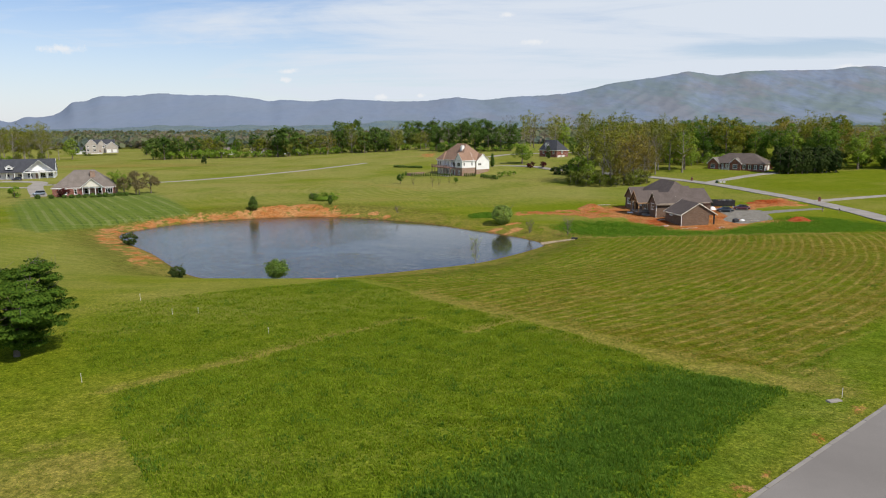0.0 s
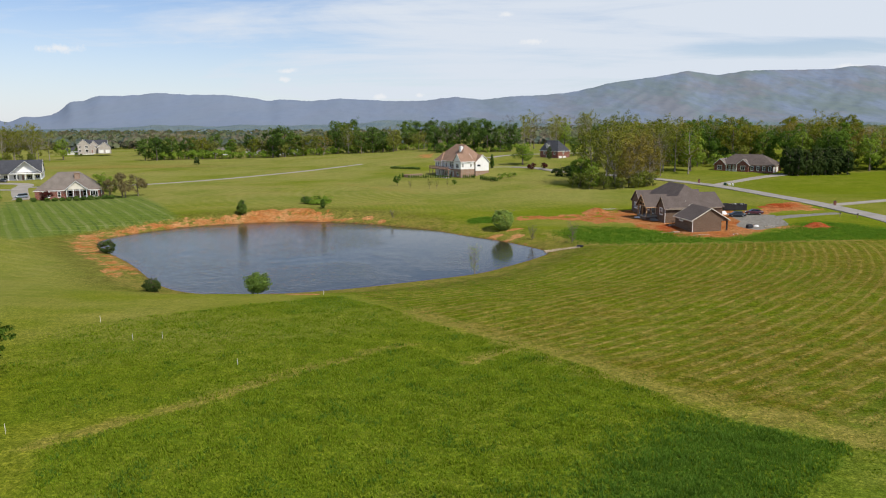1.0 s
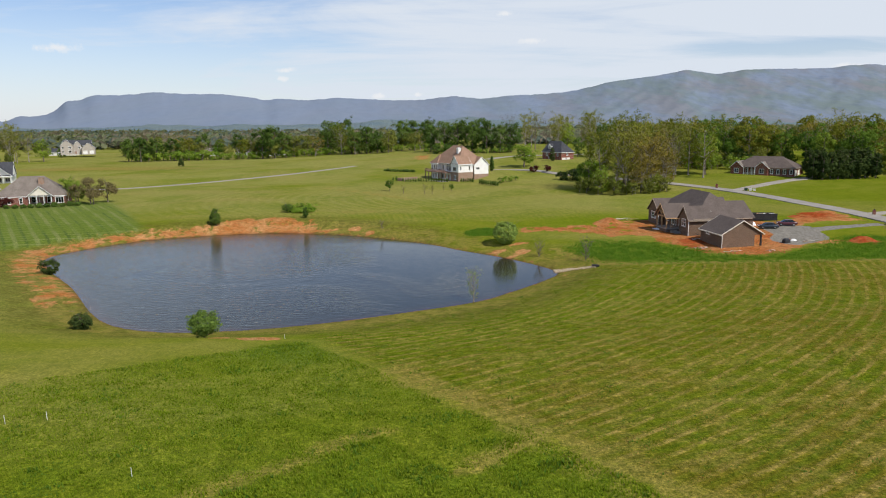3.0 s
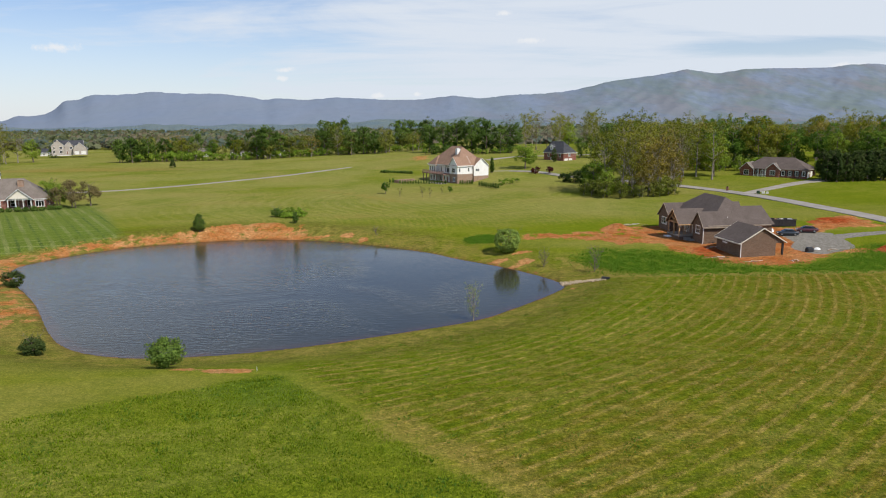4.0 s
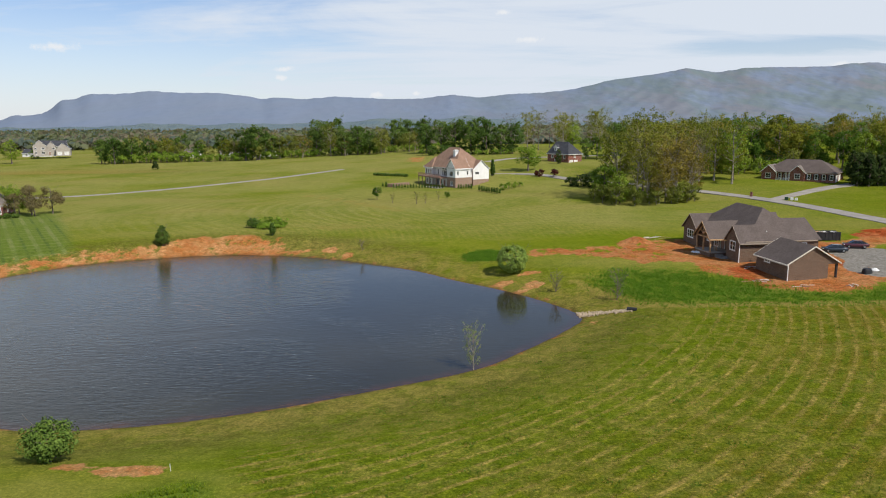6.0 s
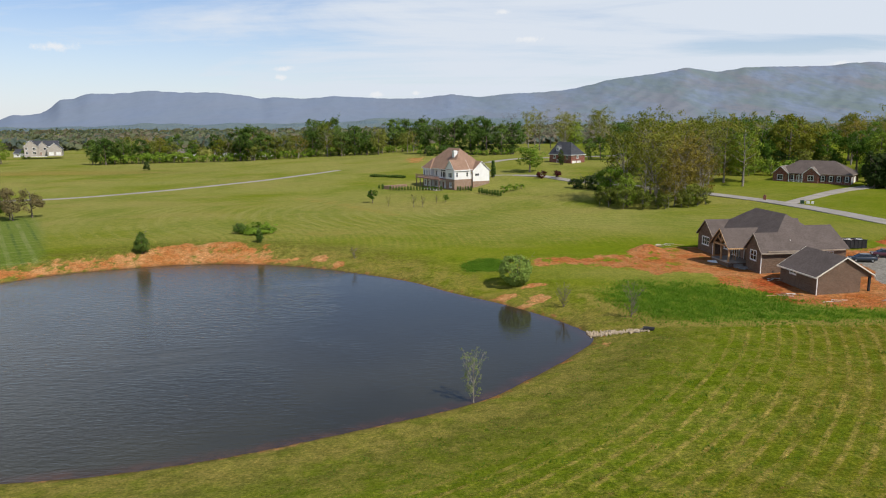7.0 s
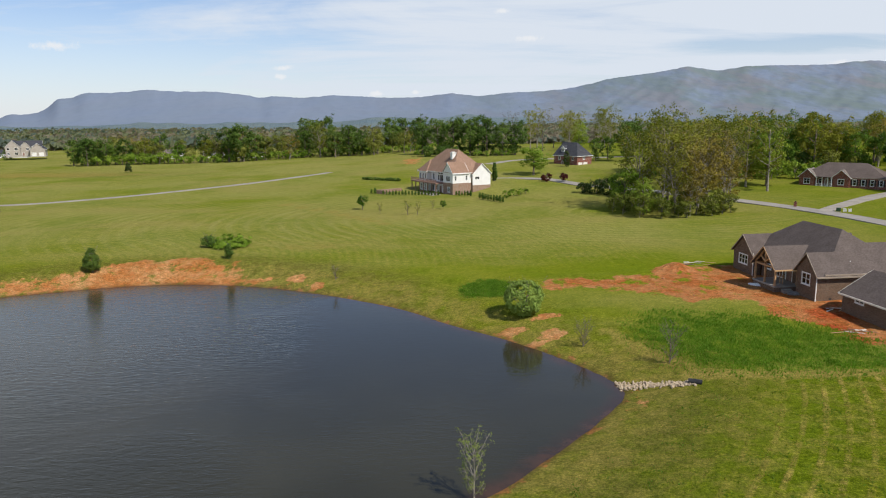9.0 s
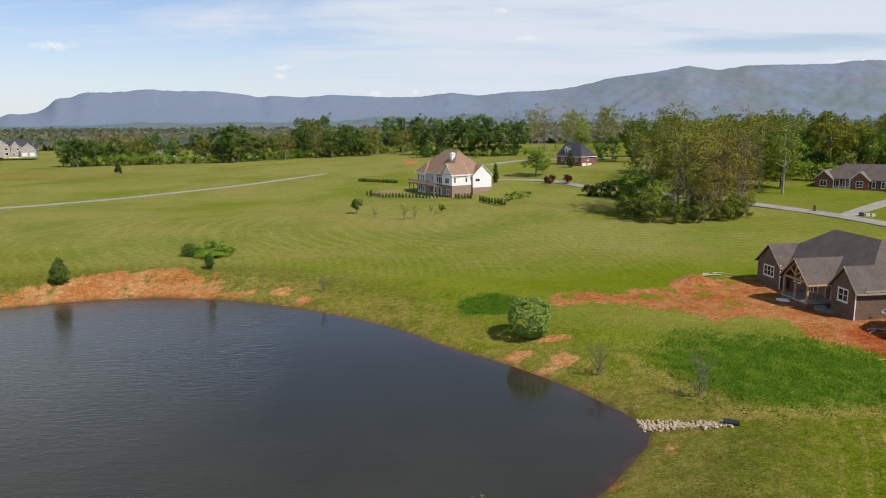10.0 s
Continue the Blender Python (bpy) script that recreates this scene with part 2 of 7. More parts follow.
    col = m.mix(m.math("MULTIPLY", garden, 0.85), col, (0.098, 0.142, 0.026))
    uneven = m.math("MULTIPLY", garden, m.ramp(m.noise(p, 0.07, 4, 0.6), 0.35, 0.62, 0.25, 1.0))
    col = m.mix(m.math("MULTIPLY", uneven, m.ramp(lines.outputs["Fac"], 0.0, 0.10, 0.75, 0.0)), col, (0.060, 0.098, 0.026))
    col = m.mix(m.math("MULTIPLY", uneven, m.ramp(lines.outputs["Fac"], 0.80, 0.98, 0, 0.55)), col, (0.20, 0.215, 0.085))
    cross = m.n.new("ShaderNodeTexWave")
    m.put(cross.inputs["Vector"], m.mapped(p, (1, 1, 0), (0, 0, radians(60))))
    for key, v in (("Scale", 0.075), ("Distortion", 0.6), ("Detail", 2.0), ("Detail Scale", 0.4)):
        cross.inputs[key].default_value = v
    col = m.mix(m.math("MULTIPLY", uneven, m.ramp(cross.outputs["Fac"], 0.86, 0.99, 0, 0.55)), col, (0.20, 0.215, 0.085))
    # red clay, with grass creeping in
    clay = m.mix(m.ramp(m.noise(p, 0.22, 6, 0.65), 0.35, 0.65), (0.34, 0.132, 0.041), (0.42, 0.228, 0.102))
    clay = m.mix(m.ramp(m.noise(p, 0.9, 6, 0.72), 0.46, 0.72, 0, 0.75), clay, (0.25, 0.078, 0.026))
    clay = m.mix(m.math("MULTIPLY", red, m.ramp(m.noise(p, 0.5, 5, 0.7), 0.3, 0.6, 0.4, 1.0)), clay, (0.26, 0.045, 0.016))
    edge = m.math("ADD", dirt, m.math("MULTIPLY", m.math("SUBTRACT", m.noise(m.mapped(p, (1.0, 0.7, 1)), 0.34, 8, 0.72), 0.5), 2.6))
    col = m.mix(m.math("MULTIPLY", m.ramp(edge, 0.42, 0.68), m.ramp(dirt, 0.02, 0.1)), col, clay)
    # grain of blades and clods, finer where the grass is kept short
    rough = m.math("ADD", m.math("MULTIPLY", m.attribute("shaggy"), 0.5), 0.5)
    col = m.mix(m.math("MULTIPLY", rough, m.ramp(fine, 0.40, 0.62, 0, 0.65)), col, m.mix(1.0, col, (0.52, 0.58, 0.42), "MULTIPLY"))
    col = m.mix(m.math("MULTIPLY", rough, m.ramp(tiny, 0.48, 0.64, 0, 0.8)), col, m.mix(1.0, col, (1.95, 1.8, 1.7), "MULTIPLY"))
    col = m.mix(m.math("MULTIPLY", rough, m.ramp(tiny, 0.34, 0.46, 0.85, 0)), col, m.mix(1.0, col, (0.42, 0.48, 0.38), "MULTIPLY"))
    col = m.mix(m.ramp(m.noise(p, 0.45, 6, 0.75), 0.45, 0.72, 0, 0.22), col, m.mix(1.0, col, (1.45, 1.25, 1.2), "MULTIPLY"))
    stones = m.mix(m.ramp(m.noise(p, 1.6, 6, 0.75), 0.38, 0.64), (0.150, 0.138, 0.122), (0.275, 0.252, 0.225))
    col = m.mix(m.ramp(m.math("ADD", m.attribute("gravel"), m.math("MULTIPLY", m.math("SUBTRACT", m.noise(p, 0.35, 7, 0.7), 0.5), 1.1)), 0.40, 0.62), col, stones)
    grit = m.noise(p, 8.5, 3, 0.7)
    col = m.mix(m.math("MULTIPLY", rough, m.ramp(grit, 0.52, 0.66, 0, 0.7)), col, m.mix(1.0, col, (1.6, 1.5, 1.4), "MULTIPLY"))
    col = m.mix(m.math("MULTIPLY", rough, m.ramp(grit, 0.34, 0.48, 0.8, 0)), col, m.mix(1.0, col, (0.50, 0.56, 0.45), "MULTIPLY"))
    col = m.mix(wet, col, (0.06, 0.03, 0.018))
    m.color(col)
    m.b.inputs["Sheen Weight"].default_value, m.b.inputs["Sheen Roughness"].default_value = 0.035, 0.45
    m.b.inputs["Sheen Tint"].default_value = (0.72, 0.95, 0.20, 1)
    m.bump(m.math("ADD", m.math("MULTIPLY", m.math("MULTIPLY", fine, rough), 0.7), m.math("ADD", m.math("MULTIPLY", tiny, 0.35), m.math("MULTIPLY", swath, 0.12))), 0.9, 0.26)
    return m.m


def water_material():
    m = Mat("pond_water", 0.04, specular=0.5)
    p = m.place()
    m.b.inputs["IOR"].default_value = 1.33
    murk = m.mix(m.ramp(m.noise(p, 0.03, 3), 0.35, 0.65), (0.029, 0.028, 0.017), (0.040, 0.038, 0.023))
    shallow = m.ramp(m.math("ADD", m.attribute("depth"), m.math("MULTIPLY", m.math("SUBTRACT", m.noise(p, 0.3, 5, 0.65), 0.5), 3.0)), -0.3, 2.3, 0.9, 0.0)
    m.color(m.mix(shallow, murk, m.mix(m.ramp(m.noise(p, 0.5, 5, 0.6), 0.4, 0.62), (0.044, 0.027, 0.017), (0.072, 0.037, 0.022))))
    east = m.n.new("ShaderNodeSeparateXYZ")
    m.put(east.inputs[0], p)
    calm = m.math("ADD", m.noise(p, 0.028, 4, 0.6, 0.8), m.ramp(east.outputs[0], -50, 14, 0.10, -0.14))
    breeze = m.ramp(calm, 0.35, 0.60, 0.22, 1.0)
    q = m.mapped(p, (0.55, 1.5, 1), (0, 0, radians(-12)))
    ripple = m.math("ADD", m.noise(q, 1.1, 3, 0.5, 0.4), m.math("MULTIPLY", m.noise(q, 3.2, 2, 0.5), 0.35))
    m.bump(m.math("MULTIPLY", ripple, breeze), 0.5, 0.11)
    return m.m


def leaf_material(name, a, b, island=0.5, through_light=0.26):
    """Leaves: two tones, varied from leaf to leaf and tree to tree, partly letting light through."""
    m = Mat(name, 0.8, specular=0.05)
    f = m.math("ADD", m.math("MULTIPLY", m.random(True), island), m.math("MULTIPLY", m.random(), 1 - island))
    col = m.mix(m.ramp(f, 0.1, 0.9), a, b)
    col = m.mix(m.ramp(m.noise(m.coords(), 0.6, 3), 0.4, 0.7, 0, 0.5), col, m.mix(1.0, col, (0.62, 0.66, 0.6), "MULTIPLY"))
    m.color(col)
    see = m.n.new("ShaderNodeBsdfTranslucent")
    m.l.new(m.mix(1.0, col, (1.3, 1.3, 0.8), "MULTIPLY"), see.inputs[0])
    blend = m.n.new("ShaderNodeMixShader")
    blend.inputs[0].default_value = through_light
    m.l.new(m.b.outputs[0], blend.inputs[1]), m.l.new(see.outputs[0], blend.inputs[2])
    m.l.new(blend.outputs[0], m.n["Material Output"].inputs[0])
    return m.m


def brick_material(name, a, b, mortar):
    m = Mat(name, 0.88, specular=0.2)
    v = m.coords()
    t = m.n.new("ShaderNodeTexBrick")
    n = m.n.new("ShaderNodeSeparateXYZ")
    m.put(n.inputs[0], v)
    c = m.n.new("ShaderNodeCombineXYZ")
    m.put(c.inputs[0], m.math("ADD", n.outputs[0], n.outputs[1])), m.put(c.inputs[1], n.outputs[2])
    m.put(t.inputs["Vector"], c.outputs[0])
    m.put(t.inputs["Color1"], a), m.put(t.inputs["Color2"], b), m.put(t.inputs["Mortar"], mortar)
    for key, x in (("Scale", 1.0), ("Mortar Size", 0.006), ("Brick Width", 0.21), ("Row Height", 0.075)):
        t.inputs[key].default_value = x
    col = m.mix(m.ramp(m.noise(v, 0.9, 5, 0.6), 0.35, 0.7, 0, 0.4), t.outputs["Color"], m.mix(1.0, t.outputs["Color"], (0.6, 0.6, 0.62), "MULTIPLY"))
    m.color(col)
    m.bump(m.math("SUBTRACT", 1.0, t.outputs["Fac"]), 0.5, 0.008)
    return m.m


def shingle_material(name, a, b):
    m = Mat(name, 0.92, specular=0.15)
    v = m.coords()
    n = m.n.new("ShaderNodeSeparateXYZ")
    m.put(n.inputs[0], v)
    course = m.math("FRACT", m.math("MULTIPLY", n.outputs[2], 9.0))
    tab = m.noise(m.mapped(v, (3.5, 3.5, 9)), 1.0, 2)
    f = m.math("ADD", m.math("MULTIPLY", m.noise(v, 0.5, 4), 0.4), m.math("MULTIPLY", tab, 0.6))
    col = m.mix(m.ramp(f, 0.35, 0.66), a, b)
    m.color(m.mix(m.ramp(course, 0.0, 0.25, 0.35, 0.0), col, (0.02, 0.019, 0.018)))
    m.bump(m.math("ADD", course, tab), 0.4, 0.02)
    return m.m


def glass_material():
    m = Mat("window_glass", 0.03, specular=0.5)
    m.color((0.04, 0.05, 0.055))
    m.b.inputs["Transmission Weight"].default_value = 0.6
    return m.m


M_GROUND, M_WATER, M_GLASS = ground_material(), water_material(), glass_material()
M_BRICK = brick_material("umber_brick", (0.195, 0.124, 0.082), (0.105, 0.065, 0.043), (0.21, 0.17, 0.132))
M_RED_BRICK = brick_material("red_brick", (0.26, 0.085, 0.055), (0.19, 0.06, 0.045), (0.3, 0.26, 0.22))
M_TAN_BRICK = brick_material("tan_brick", (0.34, 0.22, 0.15), (0.26, 0.16, 0.11), (0.36, 0.31, 0.26))
M_SHINGLE = shingle_material("charcoal_brown_shingle", (0.092, 0.073, 0.064), (0.142, 0.114, 0.100))
M_SHINGLE_TAN = shingle_material("tan_shingle", (0.24, 0.15, 0.10), (0.33, 0.21, 0.15))
M_SHINGLE_GREY = shingle_material("grey_brown_shingle", (0.15, 0.125, 0.105), (0.22, 0.19, 0.165))
M_SHINGLE_DARK = shingle_material("slate_shingle", (0.045, 0.047, 0.055), (0.075, 0.077, 0.085))
M_WHITE = grainy("white_paint", (0.72, 0.71, 0.68), (0.80, 0.79, 0.77), 0.7, 30, 0.6, 0.05)
M_CREAM = grainy("cream_siding", (0.62, 0.57, 0.47), (0.70, 0.65, 0.56), 0.7, 30, 0.6, 0.05)
M_BEIGE = grainy("beige_siding", (0.34, 0.30, 0.26), (0.43, 0.39, 0.34), 0.7, 30, 0.6, 0.05)
M_TRIM = grainy("tan_trim", (0.26, 0.21, 0.16), (0.36, 0.29, 0.22), 0.8, 30, 0.6, 0.05)
M_TIMBER = grainy("new_timber", (0.36, 0.21, 0.10), (0.50, 0.32, 0.17), 1.2, 22, 0.7, 0.15)
M_GREYWOOD = grainy("weathered_wood", (0.22, 0.13, 0.10), (0.32, 0.20, 0.15), 1.2, 22, 0.8, 0.15)
M_CONCRETE = grainy("pale_concrete", (0.25, 0.222, 0.185), (0.35, 0.317, 0.272), 0.35, 14, 0.9, 0.2)
M_ASPHALT = grainy("worn_asphalt", (0.24, 0.217, 0.19), (0.32, 0.293, 0.26), 0.2, 18, 0.9, 0.25)
M_STREET = grainy("worn_street_asphalt", (0.175, 0.158, 0.140), (0.225, 0.205, 0.183), 0.12, 20, 0.9, 0.3)
M_GRAVEL = grainy("grey_gravel", (0.16, 0.145, 0.125), (0.29, 0.265, 0.235), 0.5, 9, 0.95, 0.6, depth=0.04)
M_STONE = grainy("pale_riprap", (0.33, 0.25, 0.165), (0.52, 0.42, 0.29), 1.1, 14, 0.9, 0.3)
M_BARK = grainy("grey_bark", (0.11, 0.085, 0.062), (0.21, 0.175, 0.14), 1.5, 20, 0.95, 0.5, depth=0.03)
M_PALE_BARK = grainy("pale_bark", (0.19, 0.16, 0.125), (0.33, 0.295, 0.245), 1.5, 20, 0.9, 0.3)
M_BLACK = grainy("black_metal", (0.018, 0.018, 0.02), (0.035, 0.035, 0.037), 1, 30, 0.5, 0.05)
M_RUBBER = grainy("tyre_rubber", (0.015, 0.015, 0.015), (0.03, 0.03, 0.03), 2, 30, 0.9, 0.1)
M_RIM = grainy("alloy_rim", (0.35, 0.35, 0.36), (0.5, 0.5, 0.5), 2, 30, 0.35, 0.0, 0.9)
L_OAK = leaf_material("oak_leaves", (0.055, 0.120, 0.014), (0.130, 0.205, 0.026))
L_DARK = leaf_material("dark_leaves", (0.060, 0.112, 0.022), (0.125, 0.188, 0.036))
L_SPRING = leaf_material("spring_leaves", (0.128, 0.152, 0.018), (0.240, 0.238, 0.038))
L_BRONZE = leaf_material("bronze_leaves", (0.180, 0.145, 0.027), (0.285, 0.225, 0.044))
L_LIGHT = leaf_material("light_leaves", (0.13, 0.225, 0.022), (0.26, 0.33, 0.045))
L_SHRUB = leaf_material("bright_shrub_leaves", (0.082, 0.145, 0.024), (0.175, 0.25, 0.05))
L_CEDAR = leaf_material("cedar_foliage", (0.030, 0.054, 0.015), (0.075, 0.105, 0.029))
L_RED = leaf_material("maroon_leaves", (0.05, 0.012, 0.012), (0.10, 0.03, 0.022))
L_GOLD = leaf_material("golden_leaves", (0.120, 0.142, 0.013), (0.210, 0.212, 0.027))
L_BROWN = leaf_material("brown_twigs", (0.10, 0.075, 0.05), (0.17, 0.13, 0.09))
# far leaf tones with the distance haze painted into the base colour
L_FARWOOD = leaf_material("haze_tinted_far_leaves", (0.165, 0.190, 0.115), (0.215, 0.230, 0.135), 0.5, 0.5)
L_FARBROWN = leaf_material("haze_tinted_far_twigs", (0.225, 0.195, 0.145), (0.265, 0.230, 0.175), 0.5, 0.5)
L_FARDARK = leaf_material("haze_tinted_far_evergreen", (0.120, 0.155, 0.130), (0.150, 0.185, 0.155), 0.5, 0.5)
L_ORNAMENT = leaf_material("tan_young_leaves", (0.13, 0.105, 0.05), (0.21, 0.17, 0.075))
L_BRUSH = leaf_material("scrub_leaves", (0.100, 0.130, 0.021), (0.200, 0.215, 0.040))
L_ROUND = leaf_material("pale_green_leaves", (0.135, 0.220, 0.040), (0.265, 0.350, 0.080))
L_OLIVE = leaf_material("olive_young_leaves", (0.130, 0.155, 0.027), (0.235, 0.245, 0.052))
L_THICKET = leaf_material("thicket_leaves", (0.125, 0.215, 0.021), (0.240, 0.325, 0.043))
L_LAWN = leaf_material("dark_spring_leaves", (0.052, 0.105, 0.012), (0.135, 0.205, 0.024))
L_SAPLING = leaf_material("pale_sapling_leaves", (0.20, 0.255, 0.045), (0.30, 0.36, 0.085))
L_VINE = leaf_material("vine_leaves", (0.15, 0.25, 0.02), (0.24, 0.33, 0.05))

# ---- terrain ----
# ground heights: rows from near to far, columns from west to east
GX = (-368, -138, -57, 0, 46, 103, 184, 368)
GY = (0, 57, 103, 138, 172, 207, 241, 288, 345, 414, 518, 805)
GZ = np.array((
    (5.75, 6.09, 6.44, 6.67, 7.59, 8.28, 8.62, 9.2),
    (5.17, 5.75, 6.32, 6.67, 7.13, 8.05, 8.62, 9.2),
    (4.6, 4.94, 5.3, 4.7, 5.98, 6.9, 7.47, 9.2),
    (4.02, 4.02, 1.8, 1.0, 3.45, 4.6, 5.75, 8.05),
    (3.45, 2.88, 1.72, 1.03, 1.95, 3.45, 5.17, 8.05),
    (3.45, 2.3, 1.72, 1.61, 2.88, 3.91, 5.17, 8.05),
    (3.0, 2.2, 2.99, 2.99, 3.68, 4.83, 5.98, 8.62),
    (1.5, 1.7, 3.6, 3.68, 4.83, 6.21, 7.59, 9.77),
    (1.5, 2.0, 3.8, 4.6, 6.44, 8.97, 9.77, 11.5),
    (2.2, 3.6, 5.75, 8.05, 9.77, 10.92, 11.5, 12.65),
    (3.4, 5.2, 8.28, 11.5, 11.5, 11.5, 11.5, 12.65),
    (4.0, 4.6, 5.75, 6.9, 6.9, 6.9, 6.9, 9.2)))
SHORE = ((-86.2, 189.7), (-82.2, 202.4), (-73.6, 213.9), (-63.2, 219.6), (-50.6, 224.2), (-35.6, 224.2), (-20.7, 219.1), (-3.4, 207.6), (5.8, 197.2), (13.8, 189.2),
         (20.7, 180), (24.5, 171.3), (20.7, 163.9), (14.4, 155.8), (7.5, 148.3), (-3.4, 142), (-16.1, 135.7), (-28.7, 132), (-40.2, 132), (-50.6, 138.6),
         (-65.5, 159.8), (-78.2, 175.9))


def spline(points, steps, closed=False):
    """A Catmull-Rom curve through points, as an array."""
    p = np.array(points, float)
    n = len(p)
    out = []
    for i in range(n if closed else n - 1):
        a, b, c, d = (p[(i + k) % n] if closed else p[min(max(i + k, 0), n - 1)] for k in (-1, 0, 1, 2))
        u = (np.arange(steps) / steps)[:, None]
        out.append(0.5 * (2 * b + (c - a) * u + (2 * a - 5 * b + 4 * c - d) * u ** 2 + (3 * b - a - 3 * c + d) * u ** 3))
    if not closed:
        out.append(p[-1:])
    return np.vstack(out)


def soft(u):
    u = np.clip(u, 0, 1)
    return u * u * (3 - 2 * u)


def weights(knots, v):
    """For each v the knot before it and the weights of the two knots round it."""
    k = np.array(knots, float)
    v = np.clip(np.asarray(v, float), k[0], k[-1])
    i = np.clip(np.searchsorted(k, v, side="right") - 1, 0, len(k) - 2)
    u = (v - k[i]) / (k[i + 1] - k[i])
    u = u * 0.5 + soft(u) * 0.5
    return i, np.stack([1 - u, u], -1)


def polygon_distance(poly, x, y):
    """Distance from the outline of poly: negative inside."""
    a, b = poly, np.roll(poly, -1, 0)
    best = np.full(x.shape, 1e9)
    inside = np.zeros(x.shape, bool)
    for (ax, ay), (bx, by) in zip(a, b):
        ex, ey = bx - ax, by - ay
        u = np.clip(((x - ax) * ex + (y - ay) * ey) / (ex * ex + ey * ey), 0, 1)
        best = np.minimum(best, np.hypot(x - ax - u * ex, y - ay - u * ey))
        if ey:
            inside ^= ((ay > y) != (by > y)) & (x < ex * (y - ay) / ey + ax)
    return np.where(inside, -best, best)


POND = spline(SHORE, 6, True)


def height(x, y):
    """The ground's height."""
    x, y = np.broadcast_arrays(np.asarray(x, float), np.asarray(y, float))
    i, wx = weights(GX, x)
    j, wy = weights(GY, y)
    z = sum(wx[..., a] * wy[..., b] * GZ[j + b, i + a] for a in (0, 1) for b in (0, 1))
    z = z - soft((y - 805) / 1700) * 6
    z = z + 2.3 * soft(1.35 - np.hypot((x - 25) / 13, (y - 353) / 13))    # the rise beside the white house
    near = (x > -126) & (x < 69) & (y > 92) & (y < 270)
    if near.any():
        xs, ys = x[near], y[near]
        d = polygon_distance(POND, xs, ys)
        wide = 10 + 8 * soft((172 - ys) / 46) + 11 * soft((-69 - xs) / 17) * soft((213 - ys) / 23)
        bank = z[near] * soft(d / wide * 0.85 + 0.15 * soft(d / 2)) + 0.12 * soft(d / 0.8)
        z = z.copy()
        z[near] = np.where(d > 0, np.where(d > wide * 1.3, z[near], bank), np.maximum(-2.5, d * 0.35))
    return z

# ---- building helpers ----
def part(name, bm, material, parent=None, label="", smooth=False):
    """Links a bmesh as one mesh object under a thing or a part."""
    me = bpy.data.meshes.new(name)
    bmesh.ops.recalc_face_normals(bm, faces=bm.faces)
    bm.to_mesh(me)
    bm.free()
    me.materials.append(material)
    if smooth:
        me.polygons.foreach_set("use_smooth", [True] * len(me.polygons))
    ob = new(name, me)
    if parent is not None:
        ob.parent = parent
    return tagged(ob, label)


def mesh_part(name, verts, faces, material, parent=None, label="", smooth=False):
    """The same from arrays."""
    me = bpy.data.meshes.new(name)
    me.from_pydata([tuple(v) for v in verts] if not isinstance(verts, np.ndarray) else verts.tolist(), [], faces if isinstance(faces, list) else faces.tolist())
    me.materials.append(material)
    if smooth:
        me.polygons.foreach_set("use_smooth", [True] * len(me.polygons))
    me.update()
    ob = new(name, me)
    if parent is not None:
        ob.parent = parent
    return tagged(ob, label)


def thing(name, m, label, category, group="", kind=""):
    """An empty at the base of a thing."""
    ob = new(name)
    ob.empty_display_size = 0.3
    ob.matrix_world = m
    return tagged(ob, label, category, group, kind)


def box(bm, x0, x1, y0, y1, z0, z1):
    v = [bm.verts.new((x, y, z)) for z in (z0, z1) for x, y in ((x0, y0), (x1, y0), (x1, y1), (x0, y1))]
    for f in ((3, 2, 1, 0), (4, 5, 6, 7), (0, 1, 5, 4), (1, 2, 6, 5), (2, 3, 7, 6), (3, 0, 4, 7)):
        bm.faces.new([v[i] for i in f])
    return v


def slab(bm, corners, thick):
    """A plate: its top face through the corners, thick metres deep straight down."""
    a = [bm.verts.new(c) for c in corners]
    b = [bm.verts.new((c[0], c[1], c[2] - thick)) for c in corners]
    bm.faces.new(a), bm.faces.new(b[::-1])
    for i in range(len(a)):
        k = (i + 1) % len(a)
        bm.faces.new((a[i], b[i], b[k], a[k]))


def ground(x, y):
    return float(height(np.array([x]), np.array([y]))[0])


# ---- land ----
def sheet(points_near, far, growth):
    out = list(points_near)
    step = out[-1] - out[-2]
    while out[-1] < far:
        step *= growth
        out.append(out[-1] + step)
    return out


def axis(lo, hi, step, far_lo, far_hi, growth=1.09):
    mid = list(np.arange(lo, hi + step / 2, step))
    low = [-v for v in sheet([-mid[1], -mid[0]], -far_lo, growth)][2:]
    return np.array(low[::-1] + sheet(mid, far_hi, growth))


def patch(points, x, y, blur=3.0):
    """1 inside a smooth closed outline, falling to 0 over blur metres."""
    return soft(0.5 - polygon_distance(spline(points, 4, True), x, y) / blur)


def inside(points, x, y, blur=2.0):
    return soft(0.5 - polygon_distance(np.array(points, float), x, y) / blur)


MEADOW = ((-6, 22), (-11, 31), (-17.1, 40.4), (-23, 49.5), (-27.8, 57.5), (-20.1, 65.3), (-13, 73.9), (-5.1, 82.8), (-2.5, 84.7), (1, 80), (3.5, 76.7), (6.2, 80), (9.8, 83.3),
          (14.2, 76.8), (17.8, 70.5), (22.1, 62.5), (29.6, 56.6), (21.9, 49), (-2, 20))
MEADOW_FAR = ((-14.8, 114.2), (-4.5, 101.4), (1.1, 93.3), (9.8, 84.5), (3.5, 78), (-2.5, 86), (-20, 66.5), (-31, 62.5), (-42, 76), (-46, 92), (-31.2, 102), (-20.6, 109))
LUSH_NEAR = ((22, 62), (29, 57), (21, 49), (12, 40), (2, 30), (-2, 38), (8, 48), (14, 56))
